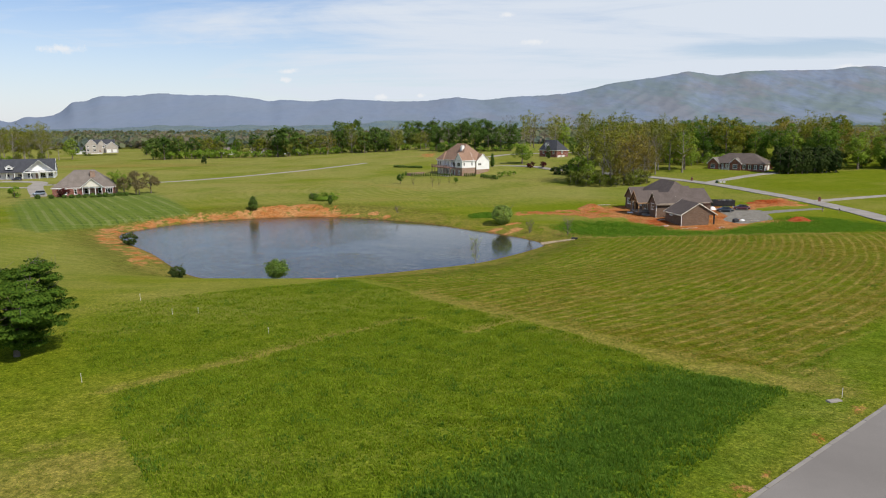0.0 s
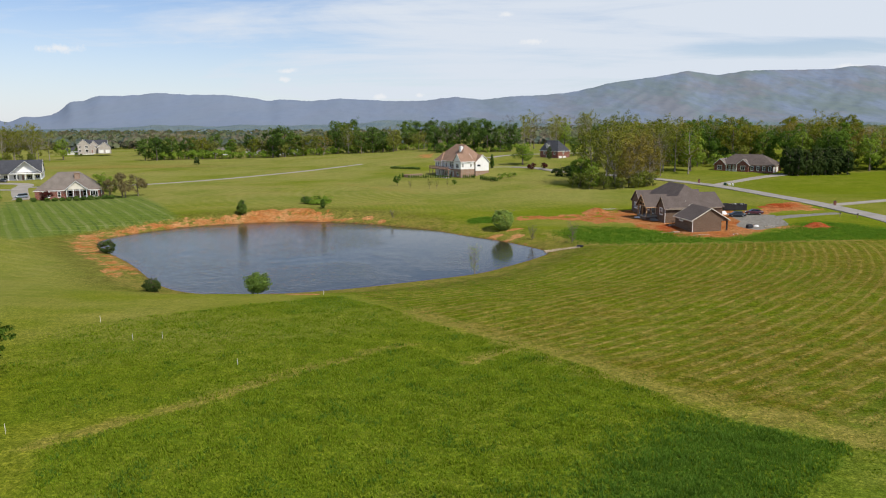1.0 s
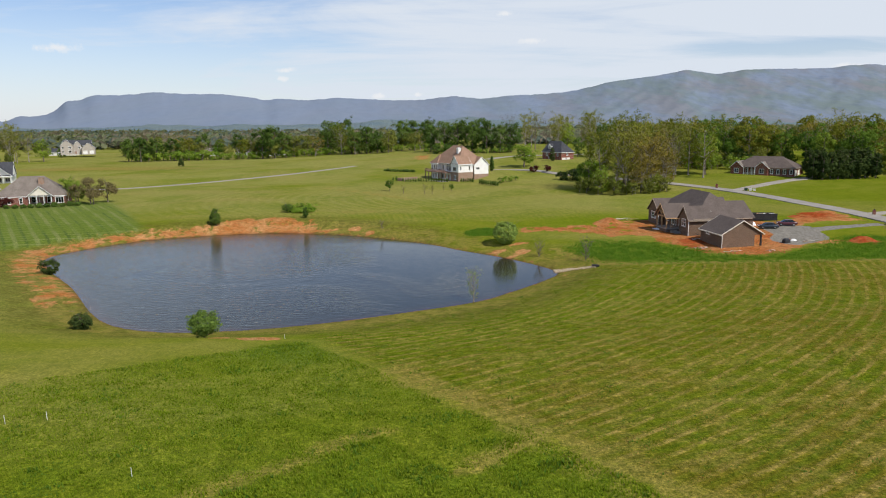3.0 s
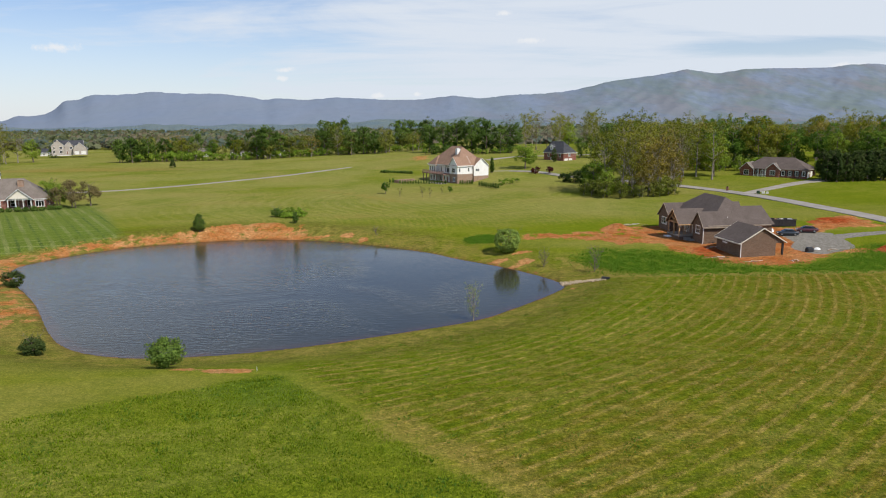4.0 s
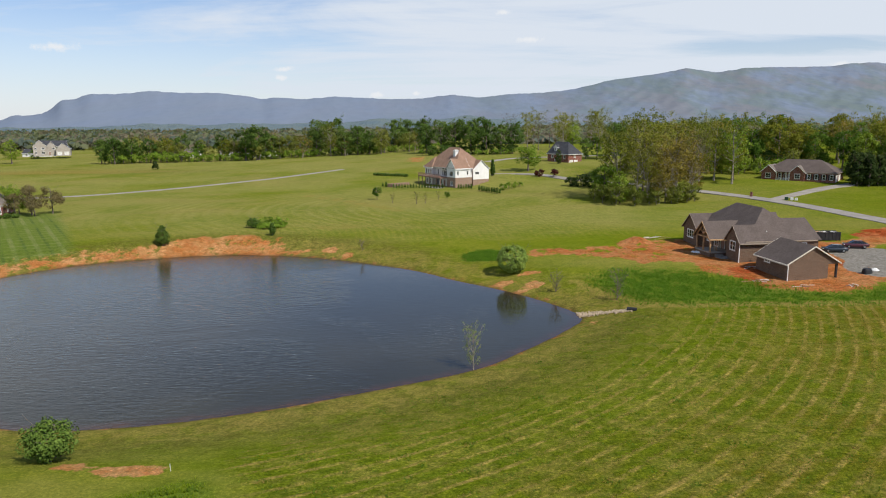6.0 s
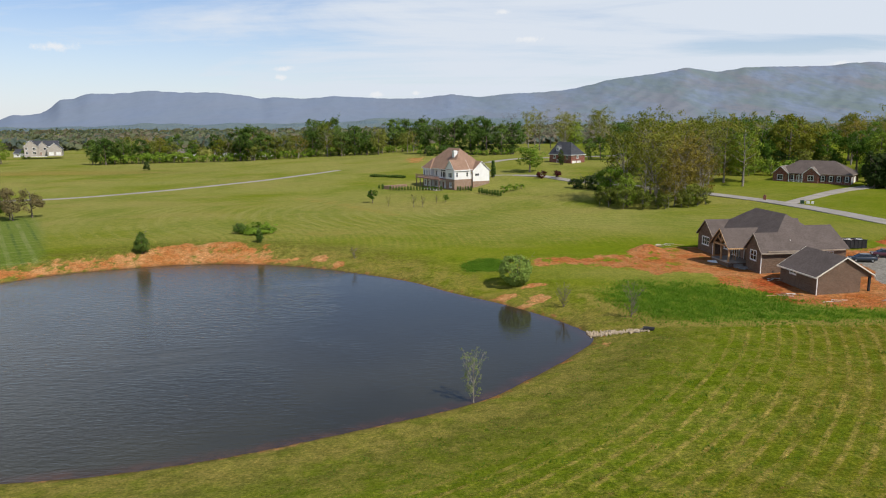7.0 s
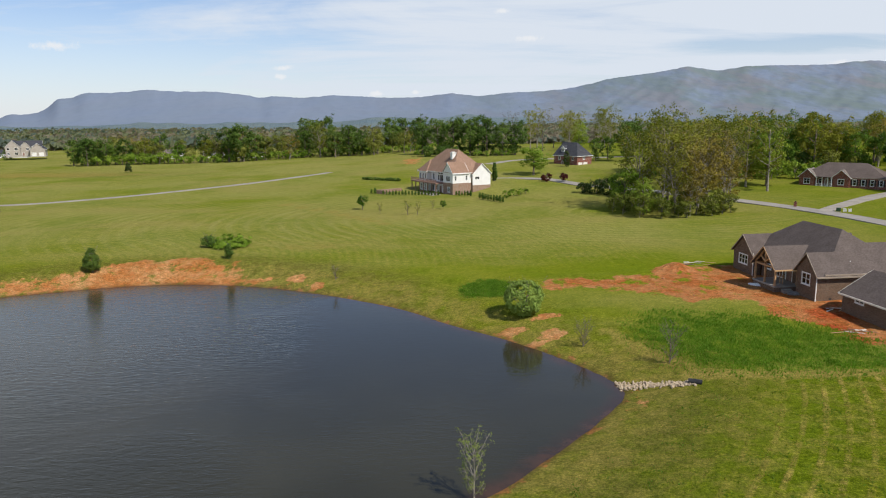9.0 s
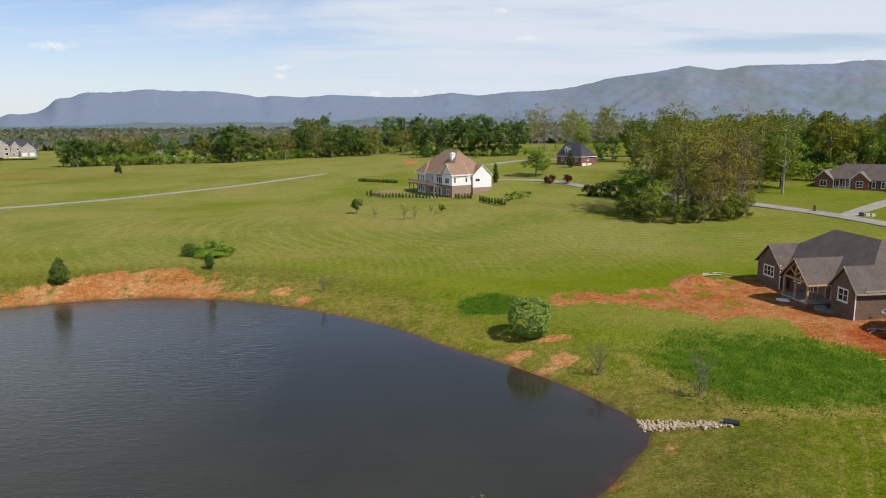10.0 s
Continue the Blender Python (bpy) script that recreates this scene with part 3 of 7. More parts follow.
LUSH_SITE = ((30.5, 184), (32.8, 178), (34.3, 173.6), (44.3, 172.0), (63.5, 171), (92, 168), (110, 172), (98, 192), (84, 183), (67, 174), (58.5, 178.5), (53.8, 185), (48.5, 191), (42, 192.5), (36, 194), (32, 190))
LUSH_BANK = ((8, 212.3), (11.5, 217), (15.9, 215.3), (16, 207), (8.8, 207))
MOWN = ((-14, 118), (-3.5, 102), (1.5, 95), (12, 83), (24, 66), (33, 60), (60, 90), (110, 130), (112, 165), (60, 170), (32, 171.5), (26, 160), (8, 142), (-6, 133))
SITE = ((19.8, 213.5), (25.7, 217.5), (33.5, 216.5), (42, 219.1), (45.5, 223), (50, 222.5), (57, 223), (72, 226), (88, 216), (106, 229), (110, 220), (95, 212), (84, 203), (86, 190), (78, 182), (67.6, 176.2), (61, 177.3), (56, 180.5),
        (54.9, 186), (50.2, 192.5), (50.8, 198.2), (44.4, 199.5), (40.4, 198), (38.6, 202.2), (34.3, 205.3), (28.1, 209.2), (22.8, 208.5))
GRAVEL = ((76, 187), (78.5, 184.2), (84, 187), (88, 190), (90.5, 197.5), (91, 203.5), (92, 207), (85, 211), (80, 207.5), (79, 198), (75.5, 192))
GARDEN = ((-158, 268), (-141, 232), (-112, 186), (-102, 179), (-97, 192), (-92, 201), (-77.5, 219.5), (-98, 256), (-119, 291), (-140, 282))
CLAY_BANK = ((-80, 212), (-74, 219.5), (-69.2, 224.0), (-64.6, 226.9), (-60, 230.5), (-55.5, 234), (-50, 235), (-45.4, 237), (-39, 234.4), (-33, 230.6), (-31, 227.2), (-34, 224), (-45, 224), (-55, 221), (-66, 218), (-76, 210))
DIRT_SPOTS = ((93, 185, 4.5, 3), (86, 187, 5, 2.5), (104, 218, 7, 4), (-10.4, 460, 7, 12), (19.3, 189.2, 2.0, 1.6), (19.6, 195.2, 2.6, 1.0), (14.6, 192.0, 2.2, 1.2), (16.9, 186.8, 2.0, 0.9), (-28.5, 224.8, 2.6, 1.2), (-21.6, 223.9, 2.2, 1.6),
              (-17.3, 220, 1.6, 1.8), (-20, 115.6, 3.2, 1.4), (-25, 116.5, 1.6, 1.2), (-44, 420, 5, 3))

gx, gy = axis(-104, 118, 1.15, -4800, 4800), axis(20, 250, 1.12, -1500, 5200)
X, Y = np.meshgrid(gx, gy)
Z = height(X, Y)
shore_d = np.full(X.shape, 99.0)
near_pond = (X > -130) & (X < 75) & (Y > 90) & (Y < 270)
shore_d[near_pond] = polygon_distance(POND, X[near_pond], Y[near_pond])
lump = np.array([[noise.noise((x * 0.11, y * 0.11, 0)) for x in gx] for y in gy])
Z = Z + lump * 0.12 * soft(shore_d / 12) * soft((700 - Y) / 100)
dirt = patch(SITE, X, Y, 5.0) * (0.78 + 0.3 * soft((X - 48) / 10))
for sx, sy, rx, ry in DIRT_SPOTS:
    dirt = np.maximum(dirt, 0.95 * soft(1.5 - np.hypot((X - sx) / rx, (Y - sy) / ry)))
bank = np.maximum(patch(CLAY_BANK, X, Y, 4.5), 0.75 * soft((3.2 - shore_d) / 2) * soft((-60 - X) / 10) * soft((Y - 190) / 14))
Z = Z - bank * soft(shore_d / 4) * 0.5 * np.abs(np.array([[noise.noise((x * 0.36 + y * 0.1, y * 0.12, 5)) for x in gx] for y in gy]))
west = soft((10 - shore_d) / 5) * soft((-52 - X) / 12) * soft((Y - 128) / 10)
east = 0.34 * soft((4.5 - shore_d) / 3) * soft((X - 4) / 8) * soft((Y - 150) / 12)
verge = 0.40 * soft((1.0 - np.abs((X + 25.9) * -0.643 + (Y - 2.2) * 0.766 - 0.45)) / 0.8)      # bare strip along the kerb
rim = np.maximum(0.46 * soft((2.0 - shore_d) / 2), verge)
dirt = np.maximum.reduce([0.90 * dirt, 0.74 * bank, 0.56 * west, east, rim])
# spoil heap beside the new house
for hx, hy, hr, hh in ((45.5, 219.5, 3.6, 1.1), (97, 222, 3.4, 0.7), (102, 225, 4.2, 0.8), (107, 228, 3.2, 0.6), (93, 186, 3, 0.8)):
    Z = Z + hh * (0.75 + 1.3 * lump) * soft(1.2 - np.hypot(X - hx, (Y - hy) * 1.3) / hr)
    dirt = np.maximum(dirt, soft(1.5 - np.hypot(X - hx, (Y - hy) * 1.3) / hr))
gravel = np.maximum(patch(GRAVEL, X, Y, 2.0), inside(((88, 203.5), (97, 206.5), (111, 210.5), (111, 206.5), (97, 202.5), (89, 199)), X, Y, 1.2))
from_middle = np.hypot(X + 85, Y - 225)      # the mower went round this middle
west_fade = soft((X + 48) / 16)
tall = np.maximum(inside(MEADOW, X, Y, 1.0), 0.5 * inside(MEADOW_FAR, X, Y, 1.2) * west_fade)
parched = inside(MOWN, X, Y, 4) * soft((from_middle - 140) / 20) * soft((shore_d - 14) / 14)
lush = np.maximum.reduce([0.55 * inside(((12, 34), (38, 57), (62, 78), (56, 84), (33, 64), (20, 50)), X, Y, 4), 0.9 * patch(LUSH_NEAR, X, Y, 6), 0.62 * patch(LUSH_SITE, X, Y, 8), 0.7 * soft(1.4 - np.hypot((X + 14) / 8, (Y - 109) / 6)) * inside(MEADOW_FAR, X, Y, 1.2), 0.9 * patch(LUSH_BANK, X, Y, 2.5)]) * (1 - dirt)
rows = np.maximum(inside(MOWN, X, Y, 3) * (0.15 + 0.85 * soft((shore_d - 9) / 14)), 0.32 * soft((X + 100) / 20) * soft((60 - X) / 20) * soft((Y - 222) / 12) * soft((345 - Y) / 40))
band = polygon_distance(np.array(((-3.1, 101), (6.2, 91), (12, 80), (18.9, 70.5), (25, 63.4), (33, 57), (25, 63.6), (18.9, 70.7), (12, 80.2), (6.2, 91.2))), X, Y)
strip = polygon_distance(np.array(((32, 171.2), (60, 170), (92, 166), (60, 170.3), (32, 171.5))), X, Y)
track = polygon_distance(np.array(((-28, 58.5), (-20, 66.5), (-13, 75), (-5, 84), (-2, 86), (-5, 84.3), (-13, 75.3), (-20, 66.8))), X, Y)
path = polygon_distance(np.array(((-48, 324), (-28.5, 302.4), (-8.6, 275.9), (-8.8, 275.7), (-28.7, 302.2), (-48.2, 323.8))), X, Y)
foot = polygon_distance(np.array(((26.2, 188), (28.1, 182.8), (29.7, 178.2), (32.9, 174.1), (29.9, 178.3), (28.3, 182.9))), X, Y)
notch = polygon_distance(np.array(((3.5, 78.2), (9.8, 84.5), (9.6, 84.7), (3.3, 78.4))), X, Y)
dry = np.maximum.reduce([0.62 * soft(1.3 - np.abs(band) / 3.2), 1.0 * soft(1.2 - np.abs(strip) / 1.8), 0.8 * soft(1.2 - np.abs(foot) / 1.5), 0.6 * soft(1.2 - np.abs(track) / 1.8), 0.7 * soft(1.2 - np.abs(notch) / 1.6), 0.8 * soft(1.2 - np.abs(path) / 2.2), 0.35 * inside(MOWN, X, Y, 3), 0.5 * soft((12 - shore_d) / 7),
                        0.5 * soft(1.4 - np.hypot((X + 27) / 9, (Y - 43) / 7)), 0.5 * soft(1.5 - np.hypot((X - 33) / 5, (Y - 60) / 3)), 0.95 * soft(1.3 - np.hypot((X + 205) / 75, (Y - 455) / 17)),
                        0.5 * soft(1.4 - np.hypot((X + 24) / 9, (Y - 247) / 6))])
red = np.maximum.reduce([0.42 * patch(SITE, X, Y, 8)] + [soft(1.4 - np.hypot((X - cx) / rx, (Y - cy) / ry)) for cx, cy, rx, ry in ((59.5, 192, 6, 5), (100, 224, 9, 6), (93, 186, 5, 4), (79, 194, 4, 3), (55.5, 184, 3, 6))])
pale = soft((Y - 222) / 40) * soft((135 - X) / 90) * soft(1.2 - patch(SITE, X, Y, 20))
pale = np.maximum(pale, 0.6 * soft((-48 - X) / 25) * soft((Y - 60) / 40) * soft((205 - Y) / 30))
mown = np.maximum(inside(MOWN, X, Y, 3), 0.35 * soft((X - 78) / 25) * soft((Y - 212) / 20))
weeds = 0.95 * soft(1.35 - np.hypot((X + 205) / 85, (Y - 452) / 15))      # brown weeds along the far field
dull = np.maximum(weeds, soft((19 - shore_d) / 12) * (1 - 0.6 * soft((X + 4) / 10) * soft((Y - 178) / 8)))
shaggy = np.maximum.reduce([tall, lush, rows, soft((62 - Y) / 20), soft((110 - Y) / 30), dirt, 0.6 * soft((20 - shore_d) / 8)])
wet = 0.75 * soft((0.9 - shore_d) / 0.9)
verts = np.stack([X, Y, Z], -1).reshape(-1, 3)
nx, ny = len(gx), len(gy)
i = (np.arange(ny - 1)[:, None] * nx + np.arange(nx - 1)).reshape(-1)
land = mesh_part("ground", verts, np.stack([i, i + 1, i + 1 + nx, i + nx], -1), M_GROUND, smooth=True)
tagged(land, "rolling green hay field with red clay banks and mown swaths", "ground", kind="structure")
for key, values in (("dirt", dirt), ("tall", tall), ("dry", dry), ("lush", lush), ("rows", rows), ("garden", inside(GARDEN, X, Y, 3)), ("wet", wet), ("red", red), ("dull", dull), ("pale", pale), ("mown", mown), ("shaggy", shaggy), ("parched", parched), ("gravel", gravel)):
    a = land.data.attributes.new(key, "FLOAT", "POINT")
    a.data.foreach_set("value", np.ascontiguousarray(values, np.float32).reshape(-1))

edge = spline([(x, y) for x, y in SHORE], 6, True)
middle = edge.mean(0)
steps = np.append(np.linspace(0.0, 0.8, 6), (0.86, 0.91, 0.95, 0.98, 1.0, 1.04))[1:]
rings = np.concatenate([middle + (edge - middle) * s for s in steps])
n_edge = len(edge)
pond_faces = [[n_edge * len(steps), k, (k + 1) % n_edge] for k in range(n_edge)]
for s in range(len(steps) - 1):
    pond_faces += [[s * n_edge + k, (s + 1) * n_edge + k, (s + 1) * n_edge + (k + 1) % n_edge, s * n_edge + (k + 1) % n_edge] for k in range(n_edge)]
flat_pond = np.vstack([rings, middle[None]])
water = mesh_part("water", np.concatenate([flat_pond, np.zeros((len(flat_pond), 1))], 1), pond_faces, M_WATER, smooth=True)
a = water.data.attributes.new("depth", "FLOAT", "POINT")
a.data.foreach_set("value", np.ascontiguousarray(-polygon_distance(POND, flat_pond[:, 0], flat_pond[:, 1]), np.float32))
tagged(water, "grey rippled water of a farm pond between clay banks", "pond", kind="structure")


def ribbon(name, line, width, material, label, category, lift=0.05, kind="structure", thick=0.25):
    """A road laid on the ground along a line; width may change from end to end."""
    p = spline(line, 10)
    w = np.linspace(*(width if isinstance(width, tuple) else (width, width)), len(p))
    d = np.gradient(p, axis=0)
    n = np.stack([-d[:, 1], d[:, 0]], -1) / np.linalg.norm(d, axis=1)[:, None]
    across = np.linspace(-0.5, 0.5, 5)
    q = p[:, None, :] + n[:, None, :] * across[None, :, None] * w[:, None, None]
    z = height(q[..., 0], q[..., 1]) + lift
    z[:] = z.max(1, keepdims=True) * 0.6 + z * 0.4
    top = np.concatenate([q, z[..., None]], -1)
    low = top[:, (0, -1)].copy()
    low[..., 2] -= thick
    rows_, k = len(p), 5
    vs = np.vstack([top.reshape(-1, 3), low.reshape(-1, 3)])
    fs = [[a * k + b, a * k + b + 1, (a + 1) * k + b + 1, (a + 1) * k + b] for a in range(rows_ - 1) for b in range(k - 1)]
    o = rows_ * k
    for a in range(rows_ - 1):
        fs.append([a * k, (a + 1) * k, o + 2 * (a + 1), o + 2 * a])
        fs.append([a * k + k - 1, o + 2 * a + 1, o + 2 * (a + 1) + 1, (a + 1) * k + k - 1])
    return tagged(mesh_part(name, vs, fs, material), label, category, kind=kind)


STREET = ((150, 120), (132, 148), (117, 178), (116.5, 203), (114.8, 222), (108, 255), (100.5, 277), (91, 296), (76, 316), (56, 344), (44, 366), (24, 374))
ribbon("road", STREET, (6.5, 5.0), M_ASPHALT, "pale grey asphalt lane curving past the lots", "road", 0.10)
ribbon("road", ((-31.5, -8.2), (22.1, 36.8), (37.4, 49.7), (60.4, 69), (98.7, 101.1)), 7.2, M_STREET, "grey asphalt street beside the hay field", "road", 0.13)
ribbon("road", ((-190, 330), (-145.5, 338), (-113.4, 356), (-93.6, 370), (-72, 388), (-57, 408), (-46, 425)), (4.6, 3.4), M_ASPHALT, "grey gravel farm lane across the field", "lane", 0.08)
ribbon("road", ((101, 276.5), (112, 287), (128, 300), (143, 308)), (3.4, 5.0), M_CONCRETE, "pale concrete driveway to the brick house", "driveway", 0.12)
ribbon("road", ((115, 223), (128, 227.5), (150, 234), (190, 243)), 3.4, M_CONCRETE, "pale concrete driveway beyond the road", "driveway", 0.12)
ribbon("road", ((26, 428), (40, 444), (62, 450), (100, 452)), 5, M_ASPHALT, "far asphalt lane behind the white house", "road", 0.1)

# ---- mountains ----
# heights of the skyline's slope (rise over distance) at even bearings from west to east
RIDGE = (8.7, 8.7, 14, 31.5, 38.6, 39.8, 41, 40, 39.8, 35.4, 33.5, 30.7, 34, 32, 30, 30.7, 35.4, 31.5, 35.8, 37, 40.5, 48.5, 56, 61, 67.3, 63.4, 68, 68.9, 68.9, 69.7, 73, 72, 70)
KNOLLS = ((-0.601, -4, 0.012), (-0.576, 3, 0.010), (-0.512, 5, 0.010), (-0.474, 3, 0.012), (-0.393, 2, 0.02), (-0.241, -3, 0.012),
          (0.225, 1.5, 0.014), (0.328, 1.0, 0.014), (0.378, -1.0, 0.02), (0.545, 1.5, 0.014), (0.58, 1.5, 0.014))


def ridge_at(u):
    """u: bearing x/y. The rise in thousandths."""
    knots = np.arange(len(RIDGE)) * 0.0394 - 0.6174
    z = np.interp(u, knots, RIDGE)
    for at, rise, wide in KNOLLS:
        z = z + rise * np.exp(-((u - at) / wide) ** 2)
    return np.where(u < knots[0], 10 + 12 * np.abs(np.sin((u - knots[0]) * 3.1)) ** 1.5, np.where(u > knots[-1], 72 - 20 * np.sin((u - knots[-1]) * 2.0), z))


def mountain_material():
    m = Mat("hazed_wooded_slope", 1.0, specular=0.0)
    p = m.place()
    q = m.mapped(p, (1, 0.4, 1.3))
    # blue of distance haze mixed into the slope's base colour
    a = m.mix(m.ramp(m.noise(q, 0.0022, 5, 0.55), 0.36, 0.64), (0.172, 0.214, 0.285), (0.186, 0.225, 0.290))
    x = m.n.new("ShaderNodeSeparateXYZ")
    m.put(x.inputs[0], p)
    nearer = m.ramp(x.outputs[0], -900, 2000, 0.10, 0.80)    # painted haze thins east, where the slopes stand nearer and show their woods
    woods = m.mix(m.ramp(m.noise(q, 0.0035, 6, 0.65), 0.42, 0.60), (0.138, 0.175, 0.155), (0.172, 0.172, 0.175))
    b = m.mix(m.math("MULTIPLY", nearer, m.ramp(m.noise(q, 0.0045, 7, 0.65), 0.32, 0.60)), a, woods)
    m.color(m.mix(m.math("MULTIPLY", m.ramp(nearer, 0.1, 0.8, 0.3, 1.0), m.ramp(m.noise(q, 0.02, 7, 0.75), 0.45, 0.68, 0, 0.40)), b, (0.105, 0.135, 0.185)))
    m.bump(m.noise(m.mapped(p, (1, 0.3, 1)), 0.02, 6, 0.65), 0.35, 9.0)
    return m.m


def mountains():
    us = np.linspace(-1.5, 1.5, 900)
    vs = np.linspace(0, 1, 46)
    verts, k = [], len(us)
    for v in vs:
        for u in us:
            dist = 3050 + 1750 * v
            crest = float(ridge_at(u)) * 4.8 + 29
            spur = abs(noise.noise((u * 16 + v * 1.5, v * 1.6, 2.0))) * 0.16 + abs(noise.noise((u * 34 - v * 4.0, v * 3.0, 7.0))) * 0.14 + abs(noise.noise((u * 80 + v * 6, v * 8, 11.0))) * 0.08
            rise = v ** 1.45
            spur *= 0.45 + 0.55 * min(1.0, max(0.0, (u + 0.2) / 0.4))
            z = crest * rise * (1 - (spur * 0.9) * (1 - v) ** 0.8) + noise.noise((u * 90, v * 9, 4)) * 3 * v
            z += noise.noise((u * 300, 0, 1)) * 2.2 * v ** 9
            verts.append((u * dist, dist, z - 8 * (1 - v)))
    faces = [[r * k + c, r * k + c + 1, (r + 1) * k + c + 1, (r + 1) * k + c] for r in range(len(vs) - 1) for c in range(k - 1)]
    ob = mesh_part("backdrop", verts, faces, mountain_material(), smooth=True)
    tagged(ob, "long wooded mountain ridge on the horizon, painted haze-blue", "mountain", kind="structure")


mountains()


def foothills():
    """Low wooded hills before the mountains."""
    m = Mat("hazed_foothill_woods", 1.0, specular=0.0)
    p = m.place()
    # woodland tones shifted to pale blue-green: haze painted into the colour
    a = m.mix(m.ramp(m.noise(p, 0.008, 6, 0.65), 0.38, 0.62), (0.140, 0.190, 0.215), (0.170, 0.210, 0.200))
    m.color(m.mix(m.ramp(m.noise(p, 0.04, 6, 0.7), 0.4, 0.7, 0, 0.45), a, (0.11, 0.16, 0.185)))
    m.bump(m.noise(p, 0.05, 6, 0.7), 1.0, 10.0)
    us, vs = np.linspace(-1.3, 1.3, 420), np.linspace(0, 1, 16)
    verts = []
    for v in vs:
        for u in us:
            dist = 2250 + 700 * v
            top = 34 + 26 * noise.noise((u * 5, 1.5, 0)) + 10 * noise.noise((u * 19, 4.5, 0)) - 12 * max(0, -u)
            verts.append((u * dist, dist, top * math.sin(v * math.pi * 0.62) * (1 + 0.25 * noise.noise((u * 30, v * 3, 2))) + noise.noise((u * 420, v * 20, 5)) * 3 * v - 6))
    k = len(us)
    faces = [[r * k + c, r * k + c + 1, (r + 1) * k + c + 1, (r + 1) * k + c] for r in range(len(vs) - 1) for c in range(k - 1)]
    tagged(mesh_part("backdrop", verts, faces, m.m, smooth=True), "low green hills before the mountains, tinted with painted haze", "hills", kind="structure")


foothills()

